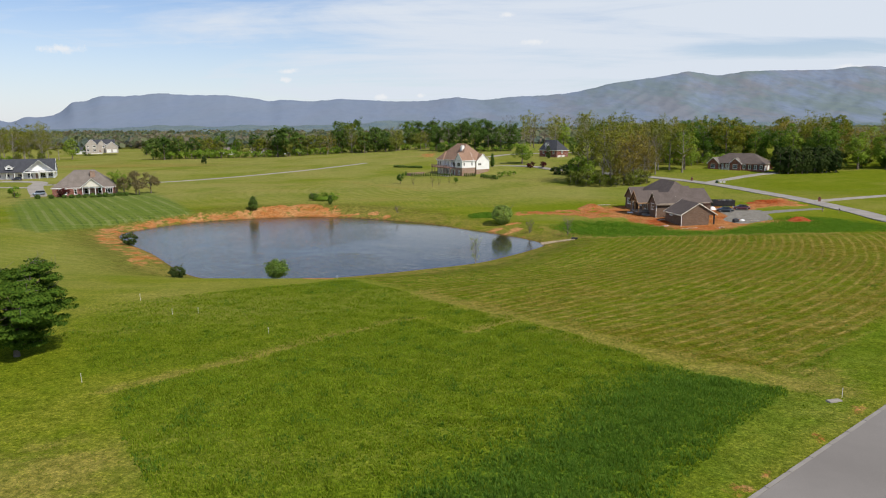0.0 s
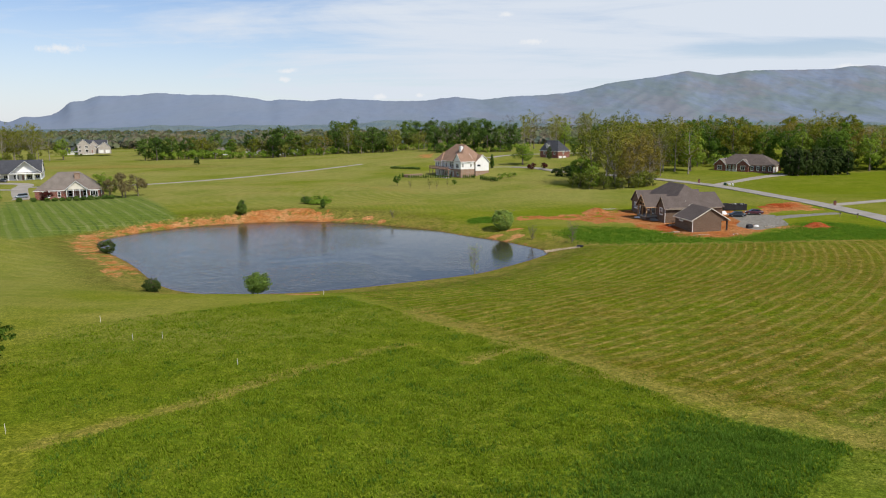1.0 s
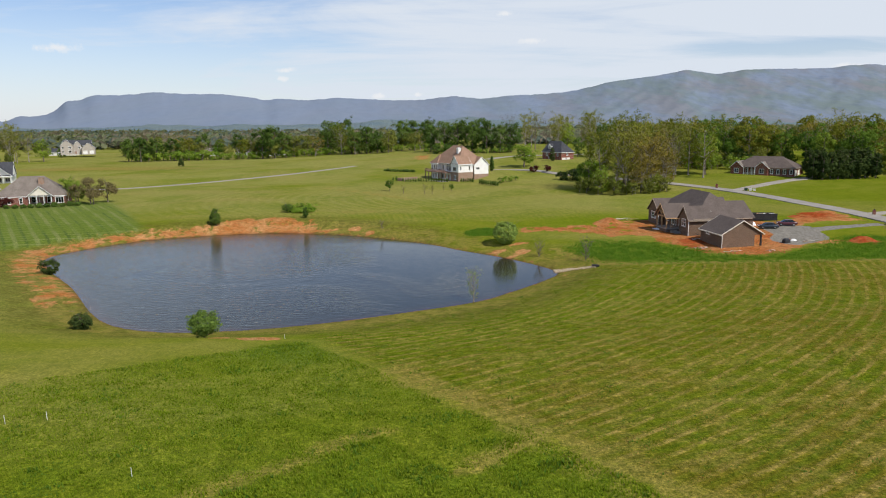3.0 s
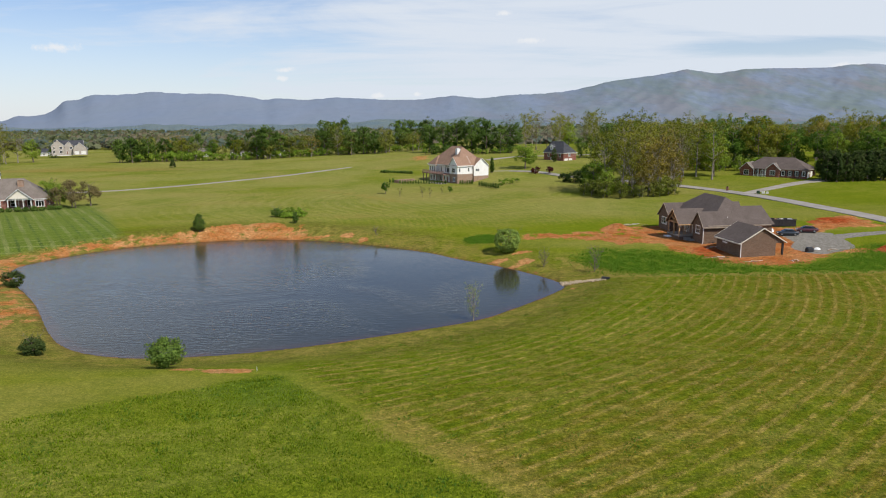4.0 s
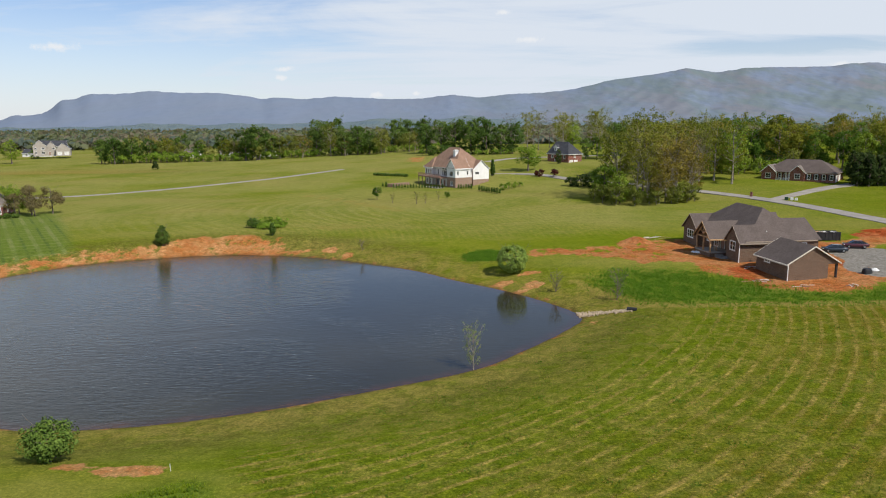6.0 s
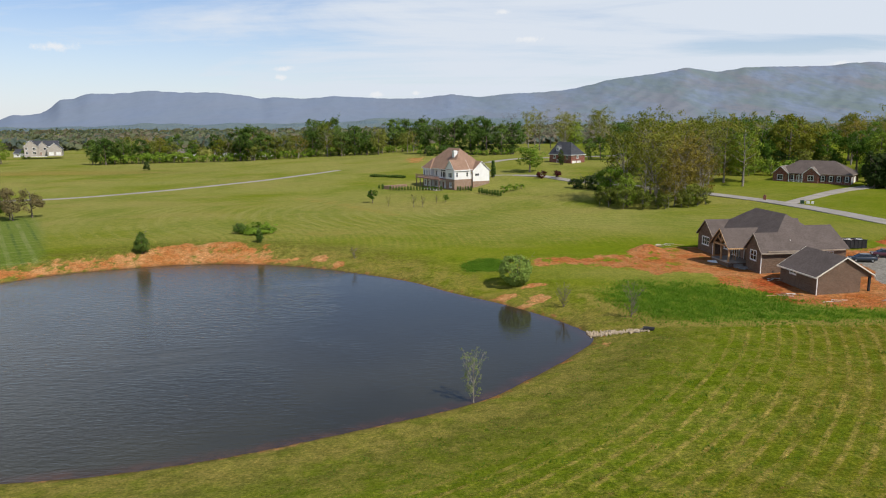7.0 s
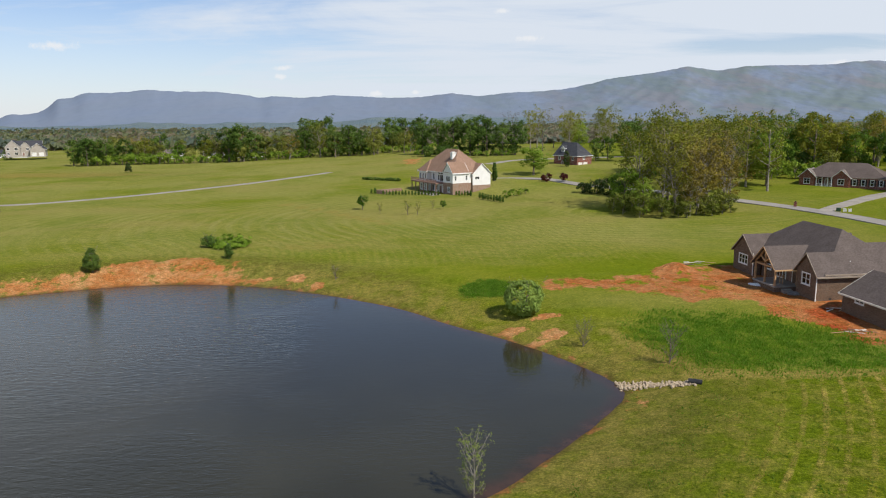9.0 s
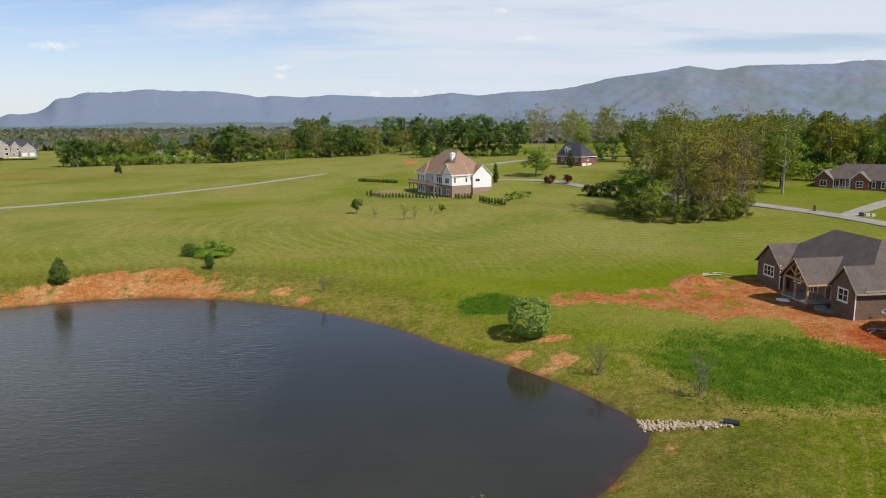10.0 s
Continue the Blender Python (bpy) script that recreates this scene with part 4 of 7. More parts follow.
# ---- houses ----
class House:
    """A house in its own axes: x along its front, y into it, z up from its floor line. Its south wall faces -y."""

    def __init__(self, name, x, y, z, yaw, label, category="house", mirror=False):
        self.o = thing(name, pose(x, y, z, 0, 0, yaw), label, category)

    def part(self, name, boxes, material, label="", parent=None):
        bm = bmesh.new()
        for b in boxes:
            box(bm, *b)
        return part(name, bm, material, parent or self.o, label)

    @staticmethod
    def spot(side, plane, u0, u1, v0, v1, o0, o1):
        """A box on a wall: along the wall u, up v, outwards o."""
        if side == "S":
            return (u0, u1, plane - o1, plane - o0, v0, v1)
        if side == "N":
            return (u0, u1, plane + o0, plane + o1, v0, v1)
        if side == "W":
            return (plane - o1, plane - o0, u0, u1, v0, v1)
        return (plane + o0, plane + o1, u0, u1, v0, v1)

    def wall(self, side, plane, u0, u1, z0, z1, material, openings=(), thick=0.25, label="", gable=None, name="wall"):
        """A wall with holes through it. openings: (kind, u0, u1, v0, v1, panes across, panes up). gable: (u, z) of its peak."""
        holes = [o[1:5] for o in openings]
        us = sorted({u0, u1, *(h[0] for h in holes), *(h[1] for h in holes)})
        vs = sorted({z0, z1, *(h[2] for h in holes), *(h[3] for h in holes)})
        bm = bmesh.new()
        for a, b in zip(us, us[1:]):
            run = None
            for c, d in zip(vs, vs[1:]):
                solid = not any(h[0] < (a + b) / 2 < h[1] and h[2] < (c + d) / 2 < h[3] for h in holes)
                if solid:
                    run = (run[0], d) if run else (c, d)
                if run and (not solid or d == vs[-1]):
                    box(bm, *self.spot(side, plane, a, b, run[0], run[1], -thick, 0))
                    run = None
        if gable:
            gu, gz = gable
            tri = [(u0, z1), (u1, z1), (gu, gz)]
            ends = []
            for o in (0, -thick):
                row = []
                for u, v in tri:
                    q = self.spot(side, plane, u, u, v, v, o, o)
                    row.append(bm.verts.new((q[0], q[2], q[4])))
                ends.append(row)
            bm.faces.new(ends[0]), bm.faces.new(ends[1][::-1])
            for i in range(3):
                k = (i + 1) % 3
                bm.faces.new((ends[0][i], ends[1][i], ends[1][k], ends[0][k]))
        w = part(name, bm, material, self.o, label)
        for kind, a, b, c, d, *cells in openings:
            self.fill(side, plane, kind, a, b, c, d, *(cells or (1, 2)))
        return w

    def ring(self, name, side, plane, outer, inner, o0, o1, material):
        """A frame of one piece round an opening."""
        bm = bmesh.new()
        rims = []
        for (u0, u1, v0, v1), o in ((outer, o0), (inner, o0), (inner, o1), (outer, o1)):
            row = []
            for u, v in ((u0, v0), (u1, v0), (u1, v1), (u0, v1)):
                q = self.spot(side, plane, u, u, v, v, o, o)
                row.append(bm.verts.new((q[0], q[2], q[4])))
            rims.append(row)
        for r in range(4):
            for i in range(4):
                k, n = (i + 1) % 4, (r + 1) % 4
                bm.faces.new((rims[r][i], rims[r][k], rims[n][k], rims[n][i]))
        return part(name, bm, material, self.o)

    def fill(self, side, plane, kind, a, b, c, d, across=1, up=2, frame=None):
        """A window or a door in its hole."""
        mat = frame or M_WHITE
        e = 0.09
        bits = [(a - 0.06, a + e, c, d), (b - e, b + 0.06, c, d), (a - 0.06, b + 0.06, d - e, d + 0.1), (a - 0.06, b + 0.06, c - 0.06, c + e)]
        if kind == "window":
            w = self.ring("window", side, plane, (a - 0.06, b + 0.06, c - 0.06, d + 0.1), (a + e, b - e, c + e, d - e), -0.16, 0.03, mat)
            bars = [(a + (b - a) * k / across - 0.035, a + (b - a) * k / across + 0.035, c + e, d - e) for k in range(1, across)]
            bars += [(a + e, b - e, c + (d - c) * k / up - 0.03, c + (d - c) * k / up + 0.03) for k in range(1, up)]
            for k, q in enumerate(bars):
                self.part("glazing_bar", [self.spot(side, plane, *q, -0.14 + 0.004 * k, 0.01 - 0.004 * k)], mat, parent=w)
            self.part("pane", [self.spot(side, plane, a + 0.03, b - 0.03, c + 0.03, d - 0.03, -0.12, -0.09)], M_GLASS, parent=w)
            self.part("sill", [self.spot(side, plane, a - 0.12, b + 0.12, c - 0.12, c - 0.062, -0.05, 0.09)], mat, parent=w)
        elif kind == "garage":
            w = self.part("garage_door", [self.spot(side, plane, a, b, c + (d - c) * k / 4 + 0.015, c + (d - c) * (k + 1) / 4 - 0.015, -0.16, -0.08) for k in range(4)], M_WHITE)
            self.part("door_frame", [self.spot(side, plane, *q, -0.14, 0.03) for q in bits[:3]], mat, parent=w)
        elif kind == "door":
            w = self.part("door", [self.spot(side, plane, a, b, c, d, -0.16, -0.10)], M_GREYWOOD)
            self.part("door_frame", [self.spot(side, plane, *q, -0.14, 0.03) for q in bits[:3]], mat, parent=w)
            self.part("door_handle", [self.spot(side, plane, b - 0.2, b - 0.12, c + 0.95, c + 1.1, -0.10, -0.02)], M_RIM, parent=w)

    def shutters(self, side, plane, a, b, c, d, material):
        for u in ((a - 0.5, a - 0.08), (b + 0.08, b + 0.5)):
            self.part("shutter", [self.spot(side, plane, *u, c, d, 0.0, 0.06)], material)

    def gable(self, x0, x1, y0, y1, eave, ridge, along, material, over=0.45, trim=None, thick=0.16, rake=0.3, ends=(1, 1)):
        """A gable roof; its ridge runs along x or y. Fascia boards of trim run along its edges and its free ends."""
        bm, boards = bmesh.new(), []
        flip = along == "y"
        if flip:
            x0, x1, y0, y1 = y0, y1, x0, x1
        mid, half = (y0 + y1) / 2, (y1 - y0) / 2
        low = eave - (ridge - eave) / half * over
        put = (lambda x, y, z: (y, x, z)) if flip else (lambda x, y, z: (x, y, z))
        a, b = x0 - rake, x1 + rake
        for s in (-1, 1):
            e = mid + s * (half + over)
            slab(bm, [put(a, e, low), put(b, e, low), put(b, mid, ridge), put(a, mid, ridge)], thick)
            if trim:
                boards.append([put(a, e - s * 0.02, low + 0.01), put(b, e - s * 0.02, low + 0.01), put(b, e + s * 0.07, low - 0.01), put(a, e + s * 0.07, low - 0.01)])
                for g, o in ((a, -0.06),) * ends[0] + ((b, 0.06),) * ends[1]:
                    boards.append([put(g, e, low + 0.015), put(g + o, e, low + 0.015), put(g + o, mid, ridge + 0.015), put(g, mid, ridge + 0.015)])
        r = part("roof", bm, material, self.o)
        for corners in boards:
            fb = bmesh.new()
            slab(fb, corners, thick + 0.06)
            part("fascia", fb, trim, r)
        return r

    def hip(self, x0, x1, y0, y1, eave, ridge, material, over=0.45, trim=None, ends=(1.0, 1.0), along=None):
        """A hip roof. ends: how far each hip end leans in, in half widths (0: a gable)."""
        x0, x1, y0, y1 = x0 - over, x1 + over, y0 - over, y1 + over
        flip = (along or ("y" if y1 - y0 > x1 - x0 else "x")) == "y"
        if flip:
            x0, x1, y0, y1 = y0, y1, x0, x1
        put = (lambda x, y, z: (y, x, z)) if flip else (lambda x, y, z: (x, y, z))
        mid, half = (y0 + y1) / 2, (y1 - y0) / 2
        low = eave - (ridge - eave) / half * over
        bm = bmesh.new()
        p = [(x0, y0), (x1, y0), (x1, y1), (x0, y1)]
        e = [bm.verts.new(put(x, y, low)) for x, y in p]
        b = [bm.verts.new(put(x, y, low - 0.2)) for x, y in p]
        r = [bm.verts.new(put(x0 + half * ends[0], mid, ridge)), bm.verts.new(put(x1 - half * ends[1], mid, ridge))]
        for f in ((e[0], e[1], r[1], r[0]), (e[1], e[2], r[1]), (e[2], e[3], r[0], r[1]), (e[3], e[0], r[0]), b[::-1]):
            bm.faces.new(f)
        for i in range(4):
            k = (i + 1) % 4
            bm.faces.new((e[i], b[i], b[k], e[k]))
        ob = part("roof", bm, material, self.o)
        if trim:
            q = [(x0 - 0.05, x1 + 0.05, y0 - 0.07, y0 - 0.003), (x0 - 0.05, x1 + 0.05, y1 + 0.003, y1 + 0.07), (x0 - 0.07, x0 - 0.003, y0 - 0.003, y1 + 0.003), (x1 + 0.003, x1 + 0.07, y0 - 0.003, y1 + 0.003)]
            for a, g, c, d in q:
                self.part("fascia", [((c, d, a, g) if flip else (a, g, c, d)) + (low - 0.2, low + 0.02)], trim, parent=ob)
        return ob

    def downpipe(self, x, y, z0, z1, material):
        bm = bmesh.new()
        box(bm, x - 0.06, x + 0.06, y - 0.05, y + 0.05, z0, z1)
        box(bm, x - 0.06, x + 0.06, y - 0.3, y - 0.05, z0, z0 + 0.1)
        part("downpipe", bm, material, self.o)

    def post(self, x, y, z0, z1, w, material, name="post"):
        bm = bmesh.new()
        box(bm, x - w / 2, x + w / 2, y - w / 2, y + w / 2, z0, z1)
        box(bm, x - w / 2 - 0.04, x + w / 2 + 0.04, y - w / 2 - 0.04, y + w / 2 + 0.04, z0, z0 + 0.18)
        box(bm, x - w / 2 - 0.04, x + w / 2 + 0.04, y - w / 2 - 0.04, y + w / 2 + 0.04, z1 - 0.14, z1)
        part(name, bm, material, self.o)

    def slant(self, name, a, b, w, material, parent=None):
        """A square beam from a to b."""
        a, b = Vector(a), Vector(b)
        d = (b - a).normalized()
        s = d.cross(Vector((0.13, 0.05, 0.99)))
        s = (s if s.length > 0.2 else d.cross(Vector((1, 0, 0)))).normalized() * w / 2
        t = d.cross(s).normalized() * w / 2
        bm = bmesh.new()
        v = [bm.verts.new(p + k) for p in (a, b) for k in (s + t, s - t, -s - t, -s + t)]
        for f in ((0, 1, 2, 3), (7, 6, 5, 4), (0, 4, 5, 1), (1, 5, 6, 2), (2, 6, 7, 3), (3, 7, 4, 0)):
            bm.faces.new([v[i] for i in f])
        return part(name, bm, material, parent or self.o)


def site_house():
    """The brick house being built: its long front faces west, its short side south."""
    h = House("house", 59.3, 198.3, 2.9, 7.1, "new dark brick house under construction, charcoal shingle roof, timber porch")
    e = 4.15
    h.wall("S", 0, 0, 16, -0.6, e, M_BRICK, [("window", 12.2, 13.6, 2.0, 3.5, 2, 2)])
    h.wall("E", 16, 0.25, 22.75, -0.6, e, M_BRICK, [("window", 12, 13.6, 2, 3.6)], gable=None)
    h.wall("N", 23, 0, 16, -0.6, e, M_BRICK)
    h.wall("W", 0, 0.25, 4.7, -0.6, e, M_BRICK, [("window", 1.45, 3.45, 2.05, 3.75, 2, 2)], gable=(2.3, 6.55))
    h.wall("W", 0, 17.0, 22.75, -0.6, e, M_BRICK, [("window", 18.5, 21.3, 1.8, 3.4, 3, 2)], gable=(20.0, 6.6))
    h.wall("W", 1.6, 4.95, 16.75, -0.6, e, M_BRICK, [("window", 5.6, 7.0, 1.2, 3.4, 1, 1), ("door", 8.2, 10.0, 1.05, 3.5), ("window", 10.8, 12.4, 1.2, 3.4, 2, 1), ("window", 14, 15.5, 1.8, 3.4)])
    h.wall("N", 4.7, 0.25, 1.6, -0.6, e, M_BRICK)
    h.wall("S", 17.0, 0.25, 1.6, -0.6, e, M_BRICK)
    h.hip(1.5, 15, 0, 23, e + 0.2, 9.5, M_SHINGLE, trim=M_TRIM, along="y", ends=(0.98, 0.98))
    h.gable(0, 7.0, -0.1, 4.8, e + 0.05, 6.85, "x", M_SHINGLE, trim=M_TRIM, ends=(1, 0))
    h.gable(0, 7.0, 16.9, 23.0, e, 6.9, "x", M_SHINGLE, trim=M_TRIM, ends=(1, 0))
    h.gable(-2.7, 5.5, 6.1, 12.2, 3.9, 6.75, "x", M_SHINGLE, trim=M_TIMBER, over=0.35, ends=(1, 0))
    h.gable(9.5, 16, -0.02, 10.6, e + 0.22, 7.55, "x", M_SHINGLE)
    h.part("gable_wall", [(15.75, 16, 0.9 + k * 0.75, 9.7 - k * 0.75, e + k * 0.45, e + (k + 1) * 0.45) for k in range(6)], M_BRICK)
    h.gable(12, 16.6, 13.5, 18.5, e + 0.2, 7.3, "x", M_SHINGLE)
    # porch: slab, steps, posts, beams and a timber truss
    h.part("porch_floor", [(-2.7, 1.59, 6.0, 12.2, 0.75, 0.98)], M_CONCRETE)
    h.part("porch_base", [(-2.6, 1.5, 6.1, 12.1, -0.6, 0.745)], M_BRICK)
    for k in range(4):
        h.part("step", [(-1.6 + 0.0, 0.0, 5.98 - 0.32 * (k + 1), 5.99 - 0.32 * k, -0.4, 0.75 - 0.19 * (k + 1))], M_CONCRETE)
    for y in (6.35, 9.1, 11.85):
        h.post(-2.45, y, 0.985, 3.6, 0.26, M_TIMBER)
    h.post(1.25, 6.35, 0.985, 3.6, 0.22, M_TIMBER)
    h.part("beam", [(-2.6, -2.3, 6.3, 11.9, 3.605, 3.85)], M_TIMBER)
    h.part("beam", [(-2.295, 1.55, 6.25, 6.5, 3.605, 3.80)], M_TIMBER)
    h.part("beam", [(-2.295, 1.55, 11.7, 11.95, 3.605, 3.80)], M_TIMBER)
    for a, b in (((-2.5, 9.15, 3.9), (-2.5, 9.15, 6.3)), ((-2.5, 9.15, 4.3), (-2.5, 7.7, 5.15)), ((-2.5, 9.15, 4.3), (-2.5, 10.6, 5.15)), ((-2.5, 6.5, 3.92), (-2.5, 9.1, 6.33)), ((-2.5, 11.8, 3.92), (-2.5, 9.2, 6.33))):
        h.slant("truss_beam", a, b, 0.2, M_TIMBER)
    for y in (7.2, 8.0):
        h.slant("rail_post", (-0.6, y, 0.99), (-0.6, y, 2.5), 0.1, M_TIMBER)
    h.slant("rail", (-0.6, 6.6, 2.1), (-0.6, 8.6, 2.1), 0.09, M_TIMBER)
    h.downpipe(0.02, -0.055, -0.3, e - 0.1, M_WHITE)
    h.downpipe(-0.07, 16.7, -0.2, e - 0.1, M_WHITE)
    for x in (2.2, 6.5):
        h.part("vent", [(x, x + 0.4, -0.02, 0.05, 0.15, 0.4)], M_BLACK)
    bm = bmesh.new()
    bmesh.ops.create_cone(bm, cap_ends=True, segments=10, radius1=0.08, radius2=0.08, depth=0.7, matrix=Matrix.Translation((6.0, 1.2, 5.3)))
    part("vent_pipe", bm, M_WHITE, h.o)

    g = House("garage", 61.75, 184.0, 2.75, 8.0, "detached dark brick garage with an open corner and shingle roof", "garage")
    e = 2.85
    g.wall("S", 0, 0, 7.4, -0.5, e, M_BRICK)
    g.wall("W", 0, 0.25, 9.1, -0.5, e, M_BRICK, [("window", 5.2, 6.9, 1.95, 2.45, 2, 1)])
    g.wall("N", 9.35, 0, 9.2, -0.5, e, M_BRICK)
    g.wall("E", 9.2, 3.0, 9.1, -0.5, e, M_BRICK, [("garage", 3.8, 8.4, 0, 2.4)])
    g.wall("W", 7.4, 0.25, 3.0, -0.5, e, M_BRICK)
    g.wall("S", 3.0, 7.65, 9.2, -0.5, e, M_BRICK, [("door", 8.0, 8.95, 0, 2.1)])
    g.part("header", [(7.4, 9.2, 0.0, 0.25, 2.45, e)], M_BRICK)
    g.part("header", [(8.95, 9.2, 0.26, 3.0, 2.45, e)], M_BRICK)
    for y in (0.0, 9.1):
        bm = bmesh.new()
        v = [bm.verts.new((x, y + o, z)) for o in (0, 0.25) for x, z in ((0, e), (9.2, e), (4.6, e + 2.55))]
        for f in ((0, 1, 2), (5, 4, 3), (0, 3, 4, 1), (1, 4, 5, 2), (2, 5, 3, 0)):
            bm.faces.new([v[i] for i in f])
        part("gable_wall", bm, M_BRICK, g.o)
    g.post(9.05, 0.15, -0.4, 2.45, 0.3, M_BLACK)
    g.gable(0, 9.2, 0, 9.35, e + 0.1, e + 2.85, "y", M_SHINGLE, trim=M_CREAM, over=0.45, rake=0.35)
    g.downpipe(-0.0, -0.06, -0.3, e - 0.1, M_WHITE)
    g.part("floor", [(0.25, 9.1, 0.25, 9.1, -0.45, -0.02)], M_CONCRETE)


def white_house():
    """Two storeys on a walk-out brick base, a deck along its south-west side."""
    h = House("house", 8.45, 335.9, 4.6, 30, "large white house with tan hip roof, brick base and long deck")
    f, e = 3.95, 7.55
    low = [("window", 1.8, 3.6, 0.9, 2.6, 3, 1)]
    h.wall("W", 0, 0.25, 6.3, -0.8, f, M_TAN_BRICK, low)
    h.wall("W", 0, 0.25, 6.3, f, e, M_WHITE, [("window", 1.9, 4.4, f + 0.5, f + 2.3, 3, 1)], gable=(3.2, 10.7))
    rooms = [("window", 7.2, 8.4, 0.8, 2.7, 1, 2), ("door", 9.4, 11.0, 0.05, 2.5), ("window", 12.2, 13.4, 0.8, 2.7, 1, 2), ("window", 14.6, 16.2, 0.5, 2.6, 2, 1), ("window", 17.4, 18.6, 0.8, 2.7), ("window", 20.4, 21.6, 0.8, 2.7)]
    h.wall("W", 1.2, 6.55, 23.75, -0.8, f, M_WHITE, rooms)
    tall = [("window", 7.0, 8.1, f + 0.3, f + 2.3, 1, 1), ("window", 8.4, 10.6, f + 0.1, f + 2.3, 2, 1), ("window", 10.9, 12.0, f + 0.3, f + 2.3, 1, 1), ("window", 7.0, 12.0, f + 2.5, f + 3.2, 3, 1), ("window", 14.5, 15.6, f + 0.5, f + 2.5, 1, 2)]
    h.wall("W", 1.2, 6.55, 23.75, f, e, M_WHITE, tall)
    h.wall("N", 6.3, 0.25, 1.2, -0.8, e, M_WHITE)
    # the bay at the west end
    h.wall("W", -0.3, 17.2, 23.0, -0.8, f, M_WHITE, [("window", 18.2, 19.2, 0.8, 2.6), ("window", 20.8, 21.8, 0.8, 2.6)])
    h.wall("W", -0.3, 17.2, 23.0, f, e, M_WHITE, [("window", 17.9, 18.9, f + 0.5, f + 2.5, 1, 2), ("window", 19.6, 20.6, f + 0.5, f + 2.5, 1, 2), ("window", 21.4, 22.4, f + 0.5, f + 2.5, 1, 2)])
    h.wall("S", 17.2, -0.05, 1.19, -0.8, e, M_WHITE)
    h.wall("N", 23.0, -0.05, 1.19, -0.8, e, M_WHITE)
    h.hip(-0.3, 8, 17.2, 23.0, e, 11.0, M_SHINGLE_TAN, trim=M_WHITE, along="x", ends=(1, 0))
    # south side
    h.wall("S", 0, 0, 7.4, -0.8, f, M_TAN_BRICK)
    h.wall("S", 0, 0, 7.4, f, e, M_WHITE, [("window", 0.7, 1.5, f + 0.9, f + 2.5, 1, 2), ("window", 5.0, 5.8, f + 0.9, f + 2.5, 1, 2)])
    h.wall("S", -0.8, 7.4, 14.6, -0.8, f - 0.9, M_TAN_BRICK)
    h.wall("S", -0.8, 7.4, 14.6, f - 0.9, e - 0.5, M_WHITE, [("window", 8.3, 10.1, f + 1.0, f + 2.0, 2, 1)], gable=(11, 10.2))
    h.wall("W", 7.4, -0.55, 0, -0.8, e - 0.5, M_TAN_BRICK)
    h.wall("E", 14.6, -0.55, 8, -0.8, e - 0.5, M_TAN_BRICK, [("garage", 1.2, 6.4, 1.6, 4.2)])
    h.wall("E", 14, 8, 23.75, -0.8, e, M_WHITE)
    h.wall("N", 24, 1.2, 14, -0.8, e, M_WHITE)
    h.hip(0.3, 14, 0.2, 24, e + 0.25, 14.9, M_SHINGLE_TAN, trim=M_WHITE, along="y", ends=(1.15, 1.15))
    h.gable(0, 6.2, 0, 6.3, e + 0.05, 10.95, "x", M_SHINGLE_TAN, trim=M_WHITE, over=0.35, rake=0.25)
    h.gable(7.4, 14.6, -0.8, 9.0, e - 0.4, 10.4, "y", M_SHINGLE_TAN, trim=M_WHITE, over=0.35, rake=0.3)
    h.part("chimney", [(3.9, 5.3, 6.6, 8.0, 8.5, 13.6), (3.75, 5.45, 6.45, 8.15, 13.6, 13.85)], M_WHITE)
    h.part("chimney_pot", [(4.1, 4.5, 6.9, 7.7, 13.85, 14.2), (4.7, 5.1, 6.9, 7.7, 13.85, 14.2)], M_WHITE)
    # deck on posts
    h.part("deck", [(-2.9, 1.18, 6.4, 24.6, f - 0.55, f - 0.15)], M_GREYWOOD)
    for k in range(7):
        h.post(-2.7, 6.7 + 2.9 * k, -0.6, f - 0.555, 0.24, M_GREYWOOD)
    for k in range(13):
        h.slant("rail_post", (-2.82, 6.5 + 1.5 * k, f - 0.15), (-2.82, 6.5 + 1.5 * k, f + 0.9), 0.1, M_GREYWOOD)
    for z in (f + 0.1, f + 0.9):
        h.slant("rail", (-2.82, 6.4, z), (-2.82, 24.6, z), 0.09, M_GREYWOOD)
    h.part("baluster_panel", [(-2.84, -2.80, 6.6 + 0.22 * k, 6.66 + 0.22 * k, f + 0.1, f + 0.88) for k in range(81)], M_GREYWOOD)
    h.part("patio", [(-6.0, 1.1, 3.5, 25, -0.5, 0.06)], M_CONCRETE)


